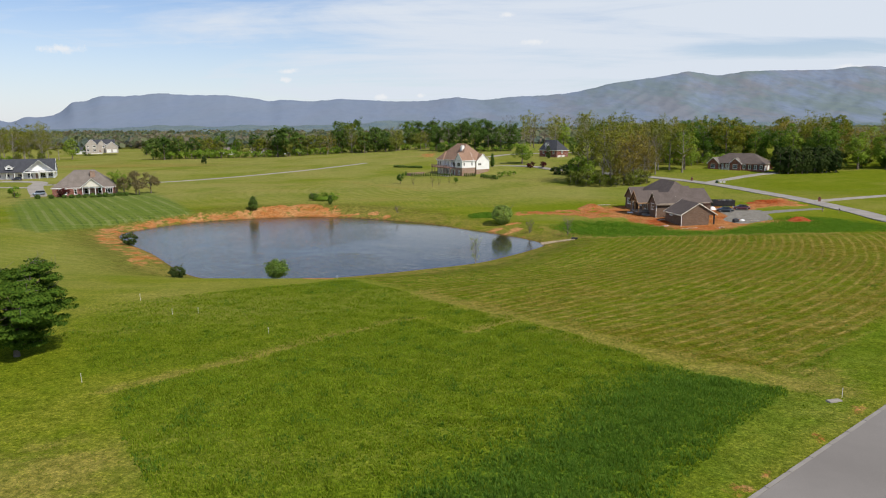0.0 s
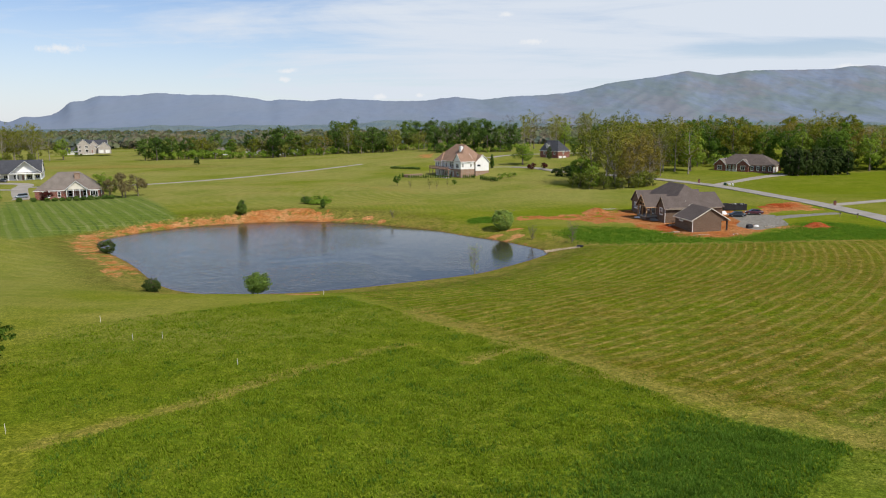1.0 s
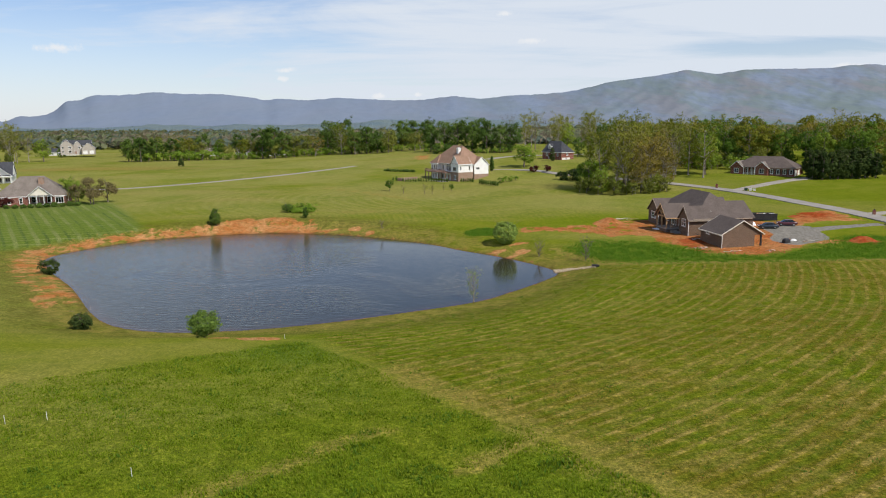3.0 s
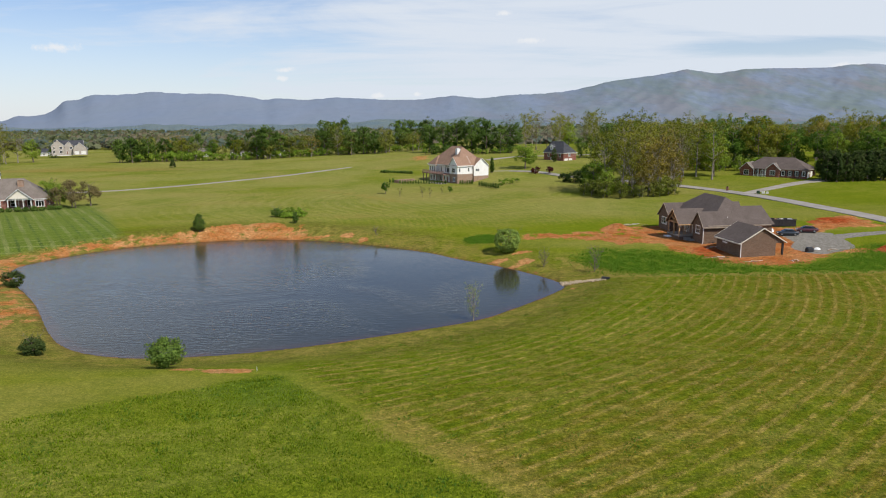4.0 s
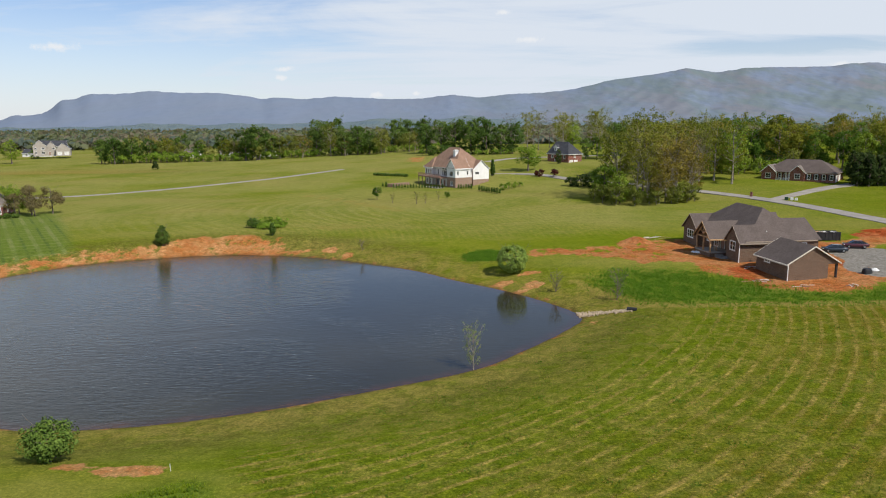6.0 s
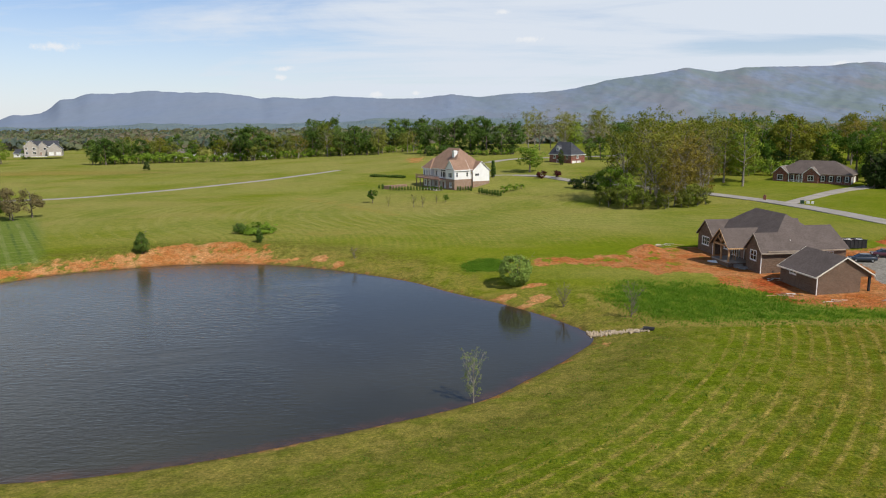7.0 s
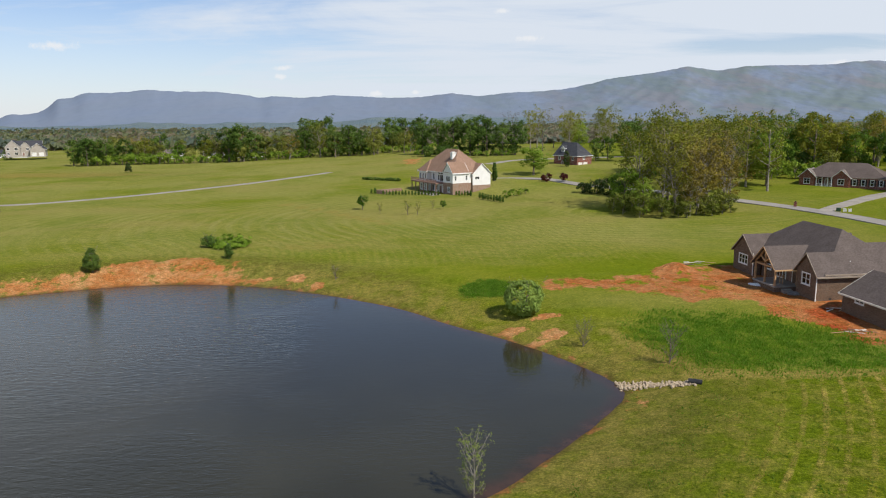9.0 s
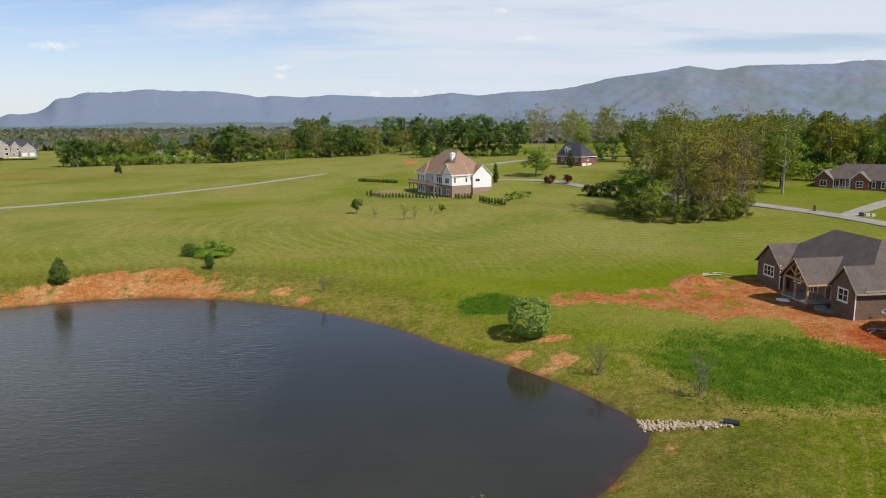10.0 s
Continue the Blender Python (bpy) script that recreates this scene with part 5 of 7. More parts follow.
def brick_ranch():
    h = House("house", 120.0, 327.0, 7.9, -40, "long red brick ranch house with dark hip roof and front gables")
    e = 3.3
    h.wall("S", -1.2, 0, 4.6, -0.5, e, M_RED_BRICK, [("window", 1.4, 3.2, 0.9, 2.6, 2, 2)], gable=(2.3, 5.3))
    h.wall("S", 1.2, 4.6, 9.6, -0.5, e, M_RED_BRICK, [("window", 5.2, 6.2, 0.9, 2.5), ("door", 7.0, 8.0, 0.2, 2.4), ("window", 8.4, 9.3, 0.9, 2.5)])
    h.wall("S", -0.8, 9.6, 14.2, -0.5, e, M_RED_BRICK, [("window", 11.0, 12.8, 0.9, 2.6, 2, 2)], gable=(11.9, 5.2))
    h.wall("S", 0.0, 14.2, 23.8, -0.5, e, M_RED_BRICK, [("window", a, a + 1.0, 0.8, 2.6, 1, 2) for a in (15.0, 17.4, 19.8, 22.2)])
    for a in (15.0, 17.4, 19.8, 22.2):
        h.shutters("S", 0, a, a + 1.0, 0.8, 2.6, M_BLACK)
    h.wall("E", 4.6, -1.2, 1.2, -0.5, e, M_RED_BRICK)
    h.wall("W", 9.6, -0.55, 1.2, -0.5, e, M_RED_BRICK)
    h.wall("E", 14.2, -0.55, 0, -0.5, e, M_RED_BRICK)
    h.wall("W", 0, -0.95, 13, -0.5, e, M_RED_BRICK)
    h.wall("E", 23.8, 0.25, 13, -0.5, e, M_RED_BRICK, [("garage", 1.0, 3.8, 0, 2.3), ("garage", 5.2, 8.0, 0, 2.3)])
    h.wall("N", 13, 0.25, 23.55, -0.5, e, M_RED_BRICK)
    h.hip(0, 23.8, 0.3, 13, e + 0.15, 7.4, M_SHINGLE, trim=M_TRIM)
    h.gable(-0.1, 4.7, -1.2, 6.5, e + 0.05, 5.6, "y", M_SHINGLE_GREY, trim=M_WHITE, over=0.35)
    h.gable(9.5, 14.3, -0.8, 6.5, e + 0.05, 5.5, "y", M_SHINGLE_GREY, trim=M_WHITE, over=0.35)
    for x in (5.0, 6.6, 8.2, 9.3):
        h.post(x, -0.9, -0.2, e - 0.3, 0.2, M_WHITE)
    h.part("porch_roof", [(4.75, 9.45, -1.1, 1.2, e - 0.28, e - 0.05)], M_SHINGLE)
    h.part("porch_floor", [(4.65, 9.55, -1.15, 1.15, -0.4, 0.15)], M_CONCRETE)
    h.part("railing", [(5.1, 9.2, -0.93, -0.87, 0.95, 1.03), (5.1, 9.2, -0.93, -0.87, 0.25, 0.31)] + [(5.2 + 0.2 * k, 5.25 + 0.2 * k, -0.92, -0.88, 0.3, 0.95) for k in range(20)], M_WHITE)


def far_brick_house():
    h = House("house", 63.4, 408.0, 8.8, 36, "red brick house with steep slate-grey roof and white dormer")
    e = 5.3
    h.wall("S", 0, 0, 9.0, -0.6, e, M_RED_BRICK, [("garage", 0.8, 3.2, -0.2, 2.1), ("garage", 3.9, 6.3, -0.2, 2.1), ("window", 3.6, 4.8, 3.3, 4.6, 2, 2)])
    h.wall("W", 0, 0.25, 14, -0.6, e, M_RED_BRICK, [("window", 2, 3.2, 3.0, 4.6), ("window", 6, 7.2, 3.0, 4.6), ("window", 10, 11.2, 3.0, 4.6), ("door", 8.2, 9.2, 0.3, 2.5)])
    h.wall("E", 9, 0.25, 14, -0.6, e, M_RED_BRICK)
    h.wall("N", 14, 0, 9, -0.6, e, M_RED_BRICK)
    h.hip(0, 9, 0, 14, e + 0.1, 10.6, M_SHINGLE_DARK, trim=M_WHITE, along="y", ends=(1.0, 0.3))
    h.wall("W", 0.9, 8.6, 10.4, e + 0.9, e + 2.9, M_WHITE, [("window", 9.0, 10.0, e + 1.3, e + 2.6)], name="dormer_wall", gable=(9.5, e + 3.8))
    h.gable(0.9, 4.2, 8.5, 10.5, e + 2.9, e + 4.0, "x", M_SHINGLE_DARK, trim=M_WHITE, over=0.2, rake=0.15)


def porch_house():
    h = House("house", -151.0, 275.5, 2.0, 20, "red brick house with broad grey-brown hip roof and gabled porch")
    e = 3.3
    h.wall("S", 0, 0, 10.3, -0.5, e, M_RED_BRICK, [("window", 2.3, 5.0, 0.6, 2.6, 3, 1), ("window", 7.6, 8.6, 0.6, 2.6)])
    h.wall("S", 0, 17.9, 22, -0.5, e, M_RED_BRICK, [("window", 18.7, 21.3, 0.6, 2.6, 3, 1)])
    h.wall("S", 3.0, 10.3, 17.9, -0.5, e, M_RED_BRICK, [("window", 10.8, 12.2, 0.5, 2.7), ("door", 13.2, 15.0, 0.1, 2.6), ("window", 15.8, 17.2, 0.5, 2.7)])
    h.wall("E", 10.3, 0, 3, -0.5, e, M_RED_BRICK)
    h.wall("W", 17.9, 0, 3, -0.5, e, M_RED_BRICK)
    h.wall("W", 0, 0.25, 15, -0.5, e, M_RED_BRICK, [("garage", 9, 13.5, 0, 2.3)])
    h.wall("E", 22, 0.25, 15, -0.5, e, M_RED_BRICK, [("window", 5, 6.2, 0.8, 2.6)])
    h.wall("N", 15, 0.25, 21.75, -0.5, e, M_RED_BRICK)
    h.hip(0, 22, 0.3, 15, e + 0.15, 9.6, M_SHINGLE_GREY, trim=M_WHITE)
    h.gable(10.2, 18, -0.6, 7, e + 0.05, 6.6, "y", M_SHINGLE_GREY, trim=M_WHITE, over=0.4)
    bm = bmesh.new()
    v = [bm.verts.new((x, y, z)) for y in (-0.5, -0.25) for x, z in ((10.3, e), (17.9, e), (14.1, 6.35))]
    for f in ((0, 1, 2), (5, 4, 3), (0, 3, 4, 1), (1, 4, 5, 2), (2, 5, 3, 0)):
        bm.faces.new([v[i] for i in f])
    part("gable_wall", bm, M_CREAM, h.o, "cream gable front")
    for x in (10.7, 13.0, 15.2, 17.5):
        h.post(x, -0.35, -0.4, e - 0.05, 0.24, M_WHITE)
    h.part("porch_floor", [(10.35, 17.85, -0.5, 2.95, -0.45, 0.12)], M_CONCRETE)
    h.part("chimney", [(13.2, 15.0, 4.3, 5.5, 4.5, 9.1), (13.1, 15.1, 4.2, 5.6, 9.1, 9.3)], M_TAN_BRICK)


def white_porch_house():
    h = House("house", -228.0, 361.0, 2.2, 24, "long white house with black roof, large front gable and columns")
    e = 3.7
    h.wall("S", 0, 0, 14.6, -0.5, e, M_WHITE, [("window", 2.0, 4.0, 0.8, 2.6, 2, 1), ("window", 6.0, 8.0, 0.8, 2.6, 2, 1), ("door", 9.4, 10.6, 0.1, 2.5), ("window", 11.6, 13.4, 0.8, 2.6, 2, 1)])
    h.wall("S", 0, 14.6, 28.4, -0.5, e, M_WHITE, [("window", 16.0, 18.2, 0.4, 2.7, 3, 1), ("door", 19.4, 20.6, 0.1, 2.6), ("window", 21.8, 24.0, 0.4, 2.7, 3, 1), ("window", 25.4, 27.4, 0.8, 2.6, 2, 1)], gable=(21.5, 9.2))
    h.wall("W", 0, 0.25, 14, -0.5, e, M_WHITE, gable=(7, 9.4))
    h.wall("E", 28.4, 0.25, 14, -0.5, e, M_WHITE, [("window", 4, 6, 0.8, 2.6, 2, 1)], gable=(7, 9.4))
    h.wall("N", 14, 0.25, 28.15, -0.5, e, M_WHITE)
    h.gable(0, 28.4, 0, 14, e + 0.15, 9.8, "x", M_SHINGLE_DARK, trim=M_WHITE)
    h.gable(14.6, 28.4, -1.8, 7.0, e + 0.1, 9.5, "y", M_SHINGLE_DARK, trim=M_WHITE)
    h.part("porch_floor", [(0, 28.4, -3.0, -0.02, -0.5, 0.1)], M_CONCRETE)
    h.part("porch_roof", [(0, 14.3, -3.0, -0.02, e - 0.35, e - 0.1)], M_SHINGLE_DARK)
    h.part("porch_roof", [(14.6, 28.4, -3.0, -0.02, e - 0.5, e - 0.15)], M_WHITE)
    for x in (0.3, 3.6, 7.0, 10.4, 14.0, 17.6, 21.4, 25.0, 28.1):
        h.post(x, -2.8, -0.4, e - 0.5, 0.35, M_WHITE, "column")
    h.wall("S", -0.2, 6.4, 9.6, e + 1.2, e + 2.4, M_WHITE, [("window", 7.2, 8.8, e + 1.4, e + 2.2, 2, 1)], name="dormer_wall", gable=(8, e + 3.2))
    h.gable(6.3, 9.7, -0.2, 4.5, e + 2.4, e + 3.4, "y", M_SHINGLE_DARK, trim=M_WHITE, over=0.2)


def far_house():
    h = House("house", -298.5, 600.0, 6.8, 24, "large beige house with several grey gables in far fields")
    e = 6.6
    h.wall("S", 0, 0, 9, -0.8, e, M_BEIGE, [("window", 1, 2.4, 0.8, 2.6, 2, 1), ("window", 5.6, 7.6, 0.8, 2.6, 2, 1), ("window", 1, 2.4, 4, 5.6, 2, 1), ("window", 5.6, 7.6, 4, 5.6, 2, 1)], gable=(4.5, 10.6))
    h.wall("S", 2.0, 9, 15, -0.8, e, M_BEIGE, [("door", 10, 11.4, 0, 2.4), ("window", 12.6, 14.2, 3.8, 5.4, 2, 1)], gable=(12, 9.4))
    h.wall("S", -2.0, 15, 24.6, -0.8, e - 2, M_BEIGE, [("garage", 16, 19, -0.2, 2.2), ("garage", 20.6, 23.6, -0.2, 2.2)], gable=(19.8, 8.4))
    h.wall("W", 0, 0.25, 14, -0.8, e, M_BEIGE)
    h.wall("E", 24.6, -1.7, 14, -0.8, e - 2, M_BEIGE)
    h.wall("N", 14, 0.25, 24.4, -0.8, e - 2, M_BEIGE)
    h.wall("W", 15, -1.7, 2, -0.8, e - 2, M_BEIGE)
    h.gable(0, 9, 0, 14, e, 11, "y", M_SHINGLE_DARK, trim=M_WHITE)
    h.gable(9, 15, 2, 14, e, 9.8, "y", M_SHINGLE_DARK, trim=M_WHITE)
    h.gable(15, 24.6, -2, 14, e - 2, 8.8, "y", M_SHINGLE_DARK, trim=M_WHITE)
    h.gable(2, 22, 6, 14, e, 10.4, "x", M_SHINGLE_DARK, trim=M_WHITE)


site_house()
white_house()
brick_ranch()
far_brick_house()
porch_house()
white_porch_house()
far_house()


def glimpsed_house(x, y, w, yaw, roof, label):
    h = House("house", x, y, ground(x, y) - 0.2, yaw, label)
    h.wall("S", 0, 0, w, -0.5, 3.2, M_WHITE, [("window", w * a, w * a + 1.4, 0.8, 2.4, 2, 1) for a in (0.12, 0.4, 0.68)])
    h.wall("W", 0, 0.25, 9, -0.5, 3.2, M_WHITE, gable=(4.5, 6.0))
    h.wall("E", w, 0.25, 9, -0.5, 3.2, M_WHITE, gable=(4.5, 6.0))
    h.wall("N", 9, 0.25, w - 0.25, -0.5, 3.2, M_WHITE)
    h.gable(0, w, 0, 9, 3.3, 6.3, "x", roof, trim=M_WHITE)


glimpsed_house(-190, 590, 16, 4, M_SHINGLE_GREY, "low white house half hidden behind the tree line")
glimpsed_house(-160, 596, 14, -6, M_SHINGLE_GREY, "small white house half hidden behind the tree line")
glimpsed_house(-137, 584, 20, 3, M_SHINGLE_DARK, "long white house half hidden behind the tree line")
glimpsed_house(-330, 640, 22, 0, M_SHINGLE_DARK, "white house with dark roof beside the far fields")

# ---- trees and shrubs ----
def tube(points, radii, sides, verts, faces):
    """Adds a tapered tube along points."""
    p = np.array(points, float)
    base = len(verts)
    for k, c in enumerate(p):
        d = p[min(k + 1, len(p) - 1)] - p[max(k - 1, 0)]
        d = d / (np.linalg.norm(d) + 1e-9)
        a = np.cross(d, (0.3, 0.9, 0.1))
        a = a / (np.linalg.norm(a) + 1e-9)
        b = np.cross(d, a)
        for s in range(sides):
            t = 2 * math.pi * s / sides
            verts.append(tuple(c + radii[k] * (a * math.cos(t) + b * math.sin(t))))
    for k in range(len(p) - 1):
        for s in range(sides):
            n = (s + 1) % sides
            faces.append([base + k * sides + s, base + k * sides + n, base + (k + 1) * sides + n, base + (k + 1) * sides + s])
    faces.append([base + (len(p) - 1) * sides + s for s in range(sides)])


def limbs(rng, tall, wide, first=0.3, count=9, rise=0.5, twigs=4, thick=0.02, lean=0.04, stems=1, fork=0.0):
    """The wood of a tree: its mesh, and the ends of its twigs."""
    verts, faces, ends = [], [], []
    for stem in range(stems):
        out = rng.uniform(-1, 1, 2) * (lean + (0.16 if stems > 1 else 0)) * tall
        top = tall * (0.86 if stems == 1 else rng.uniform(0.7, 0.9))
        hs = np.linspace(0, 1, 8)
        wob = rng.normal(0, 0.012 * tall, (8, 2)).cumsum(0) * hs[:, None] * 0.6
        line = np.stack([out[0] * hs ** 1.3 + wob[:, 0], out[1] * hs ** 1.3 + wob[:, 1], hs * top], -1)
        r0 = thick * tall / stems ** 0.4
        tube(line, r0 * (1.15 - hs) ** 0.9 * np.where(hs == 0, 1.35, 1) + 0.015, 7, verts, faces)
        for k in range(count):
            u = first + (1 - first) * (k + rng.uniform(0, 0.8)) / count
            at = np.array([np.interp(u, hs, line[:, j]) for j in range(3)])
            ang = k * 2.4 + rng.uniform(-0.5, 0.5)
            reach = wide * 0.5 * rng.uniform(0.65, 1.05) * math.sin(math.pi * min(1, max(0.12, (u - first * 0.6) / (1.12 - first * 0.6)))) ** 0.6
            ups = reach * (rise + rng.uniform(-0.15, 0.25) + 0.5 * u)
            s = np.linspace(0, 1, 5)
            arm = at + np.stack([np.cos(ang) * reach * s, np.sin(ang) * reach * s, ups * s ** 1.25], -1) + rng.normal(0, 0.03 * reach, (5, 3)) * s[:, None]
            ra = r0 * (1.1 - u) * 0.55 + 0.012
            tube(arm, ra * (1.08 - s) + 0.008, 4, verts, faces)
            ends.append(arm[-1])
            for q in range(twigs):
                w = rng.uniform(0.35, 0.95)
                b0 = np.array([np.interp(w, s, arm[:, j]) for j in range(3)])
                d = rng.normal(0, 1, 3) * (1, 1, 0.6) + (math.cos(ang) * 0.7, math.sin(ang) * 0.7, 0.75)
                d = d / np.linalg.norm(d) * reach * rng.uniform(0.25, 0.5)
                tube([b0, b0 + d * 0.5 + rng.normal(0, 0.04 * reach, 3), b0 + d], np.array((0.4, 0.25, 0.1)) * ra + 0.006, 3, verts, faces)
                ends.append(b0 + d)
        ends.append(line[-1])
    return verts, faces, np.array(ends)


def leaf_cloud(rng, centres, spread, per, size, middle, flat=0.75):
    """Small leaf plates in clumps round the centres, turned roughly outwards."""
    n = len(centres) * per
    c = np.repeat(centres, per, 0)
    off = rng.normal(0, 1, (n, 3))
    off = off / np.linalg.norm(off, axis=1)[:, None] * rng.uniform(0.25, 1.0, (n, 1)) ** 0.6 * spread * rng.uniform(0.7, 1.2, (len(centres), 1)).repeat(per, 0)
    off[:, 2] *= flat
    p = c + off
    out = p - middle
    out = out / (np.linalg.norm(out, axis=1)[:, None] + 1e-9)
    nrm = out * 0.6 + off / (spread + 1e-9) * 0.8 + rng.normal(0, 0.36, (n, 3)) + (0, 0, 0.3)
    nrm = nrm / (np.linalg.norm(nrm, axis=1)[:, None] + 1e-9)
    a = np.cross(nrm, rng.normal(0, 1, (n, 3)))
    a = a / (np.linalg.norm(a, axis=1)[:, None] + 1e-9)
    b = np.cross(nrm, a)
    s = size * rng.uniform(0.6, 1.35, (n, 1))
    quad = np.stack([p - a * s, p - b * s * 0.6 + nrm * s * 0.12, p + a * s, p + b * s * 0.6 + nrm * s * 0.12], 1)
    return quad.reshape(-1, 3), np.arange(n * 4).reshape(-1, 4)


def lobes(rng, tall, wide, bottom, count, power=1.0, shell=0.55, lumpy=0.30):
    """Clump centres through a crown with an uneven outline; broad crowns are heaped up of billows."""
    if power >= 1 and lumpy >= 0.3 and wide > 3.5:
        n = max(8, count // 7)
        d = rng.normal(0, 1, (n, 3))
        d[:, 2] = d[:, 2] * 0.8 + 0.15
        d = d / np.linalg.norm(d, axis=1)[:, None]
        big = rng.uniform(0.17, 0.30, n) * wide
        reach = rng.uniform(0.45, 1.0, n) ** 0.5
        half = (tall - bottom) / 2
        c = np.stack([d[:, 0] * reach * (wide / 2 - big * 0.55), d[:, 1] * reach * (wide / 2 - big * 0.55), bottom + half + d[:, 2] * reach * np.maximum(half - big * 0.45, half * 0.3)], -1)
        pick = rng.integers(0, n, count)
        e = rng.normal(0, 1, (count, 3)) + d[pick] * 0.9 + (0, 0, 0.5)
        e = e / np.linalg.norm(e, axis=1)[:, None]
        p = c[pick] + e * (big[pick] * rng.uniform(0.75, 1.0, count))[:, None]
        p[:, 2] = np.clip(p[:, 2], bottom * 0.8, tall * 1.03)
        return p
    d = rng.normal(0, 1, (count, 3))
    d = d / np.linalg.norm(d, axis=1)[:, None]
    bump = np.array([1 + lumpy * noise.noise((v[0] * 1.7 + tall, v[1] * 1.7 + wide, v[2] * 1.7)) for v in d])
    r = rng.uniform(shell, 1.0, count) ** 0.7 * bump
    z = bottom + (tall - bottom) * (0.5 + 0.5 * d[:, 2] * r)
    k = np.clip(1 - (np.clip((z - bottom) / (tall - bottom), 0, 1)) * power, 0.08, 1) if power < 1 else 1
    return np.stack([d[:, 0] * r * wide / 2 * k, d[:, 1] * r * wide / 2 * k, z], -1)


def grow(name, seed, tall, wide, bark, leaf, label, category="tree", group="", bottom=0.3, clumps=70, per=26, size=0.34, spread=1.3, from_twigs=False, count=9, twigs=3,
         rise=0.5, first=0.3, stems=1, thick=0.02, cone=1.0, flat=0.75, keep=1.0, shell=0.55, lumpy=0.30):
    """A tree or shrub standing at the origin."""
    rng = np.random.default_rng(seed)
    t = thing(name, Matrix(), label, category, group)
    verts, faces, ends = limbs(rng, tall, wide, first, count, rise, twigs, thick, stems=stems)
    mesh_part("trunk", verts, faces, bark, t, smooth=True)
    if leaf is not None:
        centres = ends if from_twigs else lobes(rng, tall - spread * 0.6, wide - spread, bottom * tall + spread * 0.4, clumps, cone, shell, lumpy)
        if not from_twigs and clumps and wide > 8 and cone >= 1:
            centres = np.vstack([centres, ends[ends[:, 2] > bottom * tall] * (0.86, 0.86, 0.9)])
        centres = centres[rng.uniform(0, 1, len(centres)) < keep]
        v, f = leaf_cloud(rng, centres, spread, per, size, np.array((0, 0, (bottom + 1) * 0.45 * tall)), flat)
        v[:, 2] = np.maximum(v[:, 2], 0.05)
        mesh_part("crown", v, f, leaf, t)
    return t


class Kind:
    """A kind of plant in a few grown forms, set out one after the other."""

    def __init__(self, *forms):
        self.forms, self.used = forms, 0

    def at(self, x, y, size=1.0, turn=None, tall=1.0, sink=0.12, z=None):
        form = self.forms[self.used % len(self.forms)]
        turn = (self.used * 137.5) % 360 if turn is None else turn
        m = pose(x, y, (ground(x, y) if z is None else z) - sink, 0, 0, turn) @ Matrix.Diagonal((size, size, size * tall, 1))
        if self.used < len(self.forms):
            form.matrix_world = m
            ob = form
        else:
            made = copy_thing(form, Matrix())
            made.matrix_basis = m
            ob = made
        self.used += 1
        return ob


G_WOOD, G_GROVE, G_LINE = "trees of the woods", "trees of the grove", "trees of the far tree line"
oaks = Kind(*(grow("oak_tree", 10 + k, 18, 13, M_BARK, L_OAK, "tall green oak in full spring leaf at the wood edge", group=G_WOOD, bottom=0.05, clumps=130, per=22, size=0.32, spread=1.2) for k in range(3)))
springs = Kind(*(grow("spring_tree", 20 + k, 20, 10 + 3 * (k % 2), M_PALE_BARK, L_SPRING, "tall tree with thin yellow-green spring leaves and pale limbs", group=G_GROVE, from_twigs=True, count=14, twigs=5, per=14, size=0.27, spread=1.2, rise=0.55 + 0.2 * (k % 2), first=0.22, thick=0.012, stems=1 + k % 2) for k in range(4)))
bronzes = Kind(*(grow("bronze_tree", 30 + k, 17, 12, M_PALE_BARK, L_BRONZE, "half-bare tree with bronze young leaves and pale limbs", group=G_GROVE, from_twigs=True, count=11, twigs=5, per=12, size=0.27, spread=1.1, rise=0.6, first=0.25, stems=2, thick=0.013) for k in range(3)))
lights = Kind(*(grow("light_tree", 40 + k, 16, 11, M_BARK, L_LIGHT, "light green leafy tree beside the woods", group=G_WOOD, bottom=0.04, clumps=135, per=20, size=0.30, spread=1.2) for k in range(2)))
golds = Kind(*(grow("golden_tree", 45 + k, 20, 14, M_BARK, L_GOLD, "tall broad tree with golden-green young leaves", group=G_WOOD, bottom=0.10, clumps=130, per=22, size=0.32, spread=1.2) for k in range(2)))
darks = Kind(*(grow("dark_tree", 50 + k, 19, 13, M_BARK, L_DARK, "big dark green tree with a dense broad crown", group=G_LINE, bottom=0.05, clumps=110, per=18, size=0.42, spread=1.3) for k in range(3)))
olives = Kind(*(grow("olive_tree", 55 + k, 16, 11, M_BARK, L_OLIVE, "field-edge tree with olive young leaves and open trunk", group=G_LINE, bottom=0.16, clumps=85, per=13, size=0.39, spread=1.2, thick=0.017) for k in range(3)))
bares = Kind(*(grow("bare_tree", 60 + k, 18, 11, M_BARK, L_BROWN, "tall bare grey-brown tree not yet in leaf", group=G_LINE, from_twigs=True, count=14, twigs=7, per=7, size=0.14, spread=1.2, rise=0.8, thick=0.014) for k in range(2)))
cedars = Kind(*(grow("pine_tree", 70 + k, 15, 8.5, M_BARK, L_CEDAR, "dark evergreen standing in a dense clump", group=G_WOOD, bottom=0.0, clumps=120, per=18, size=0.40, spread=1.0, cone=0.6, count=6, flat=0.6) for k in range(2)))
thickets = Kind(*(grow("thicket_shrub", 80 + k, 4.5, 6, M_BARK, L_THICKET, "leafy green undergrowth shrub at the foot of trees", "shrub", G_LINE, bottom=0.02, clumps=38, per=11, size=0.33, spread=0.85, count=3, twigs=1, stems=2) for k in range(2)))
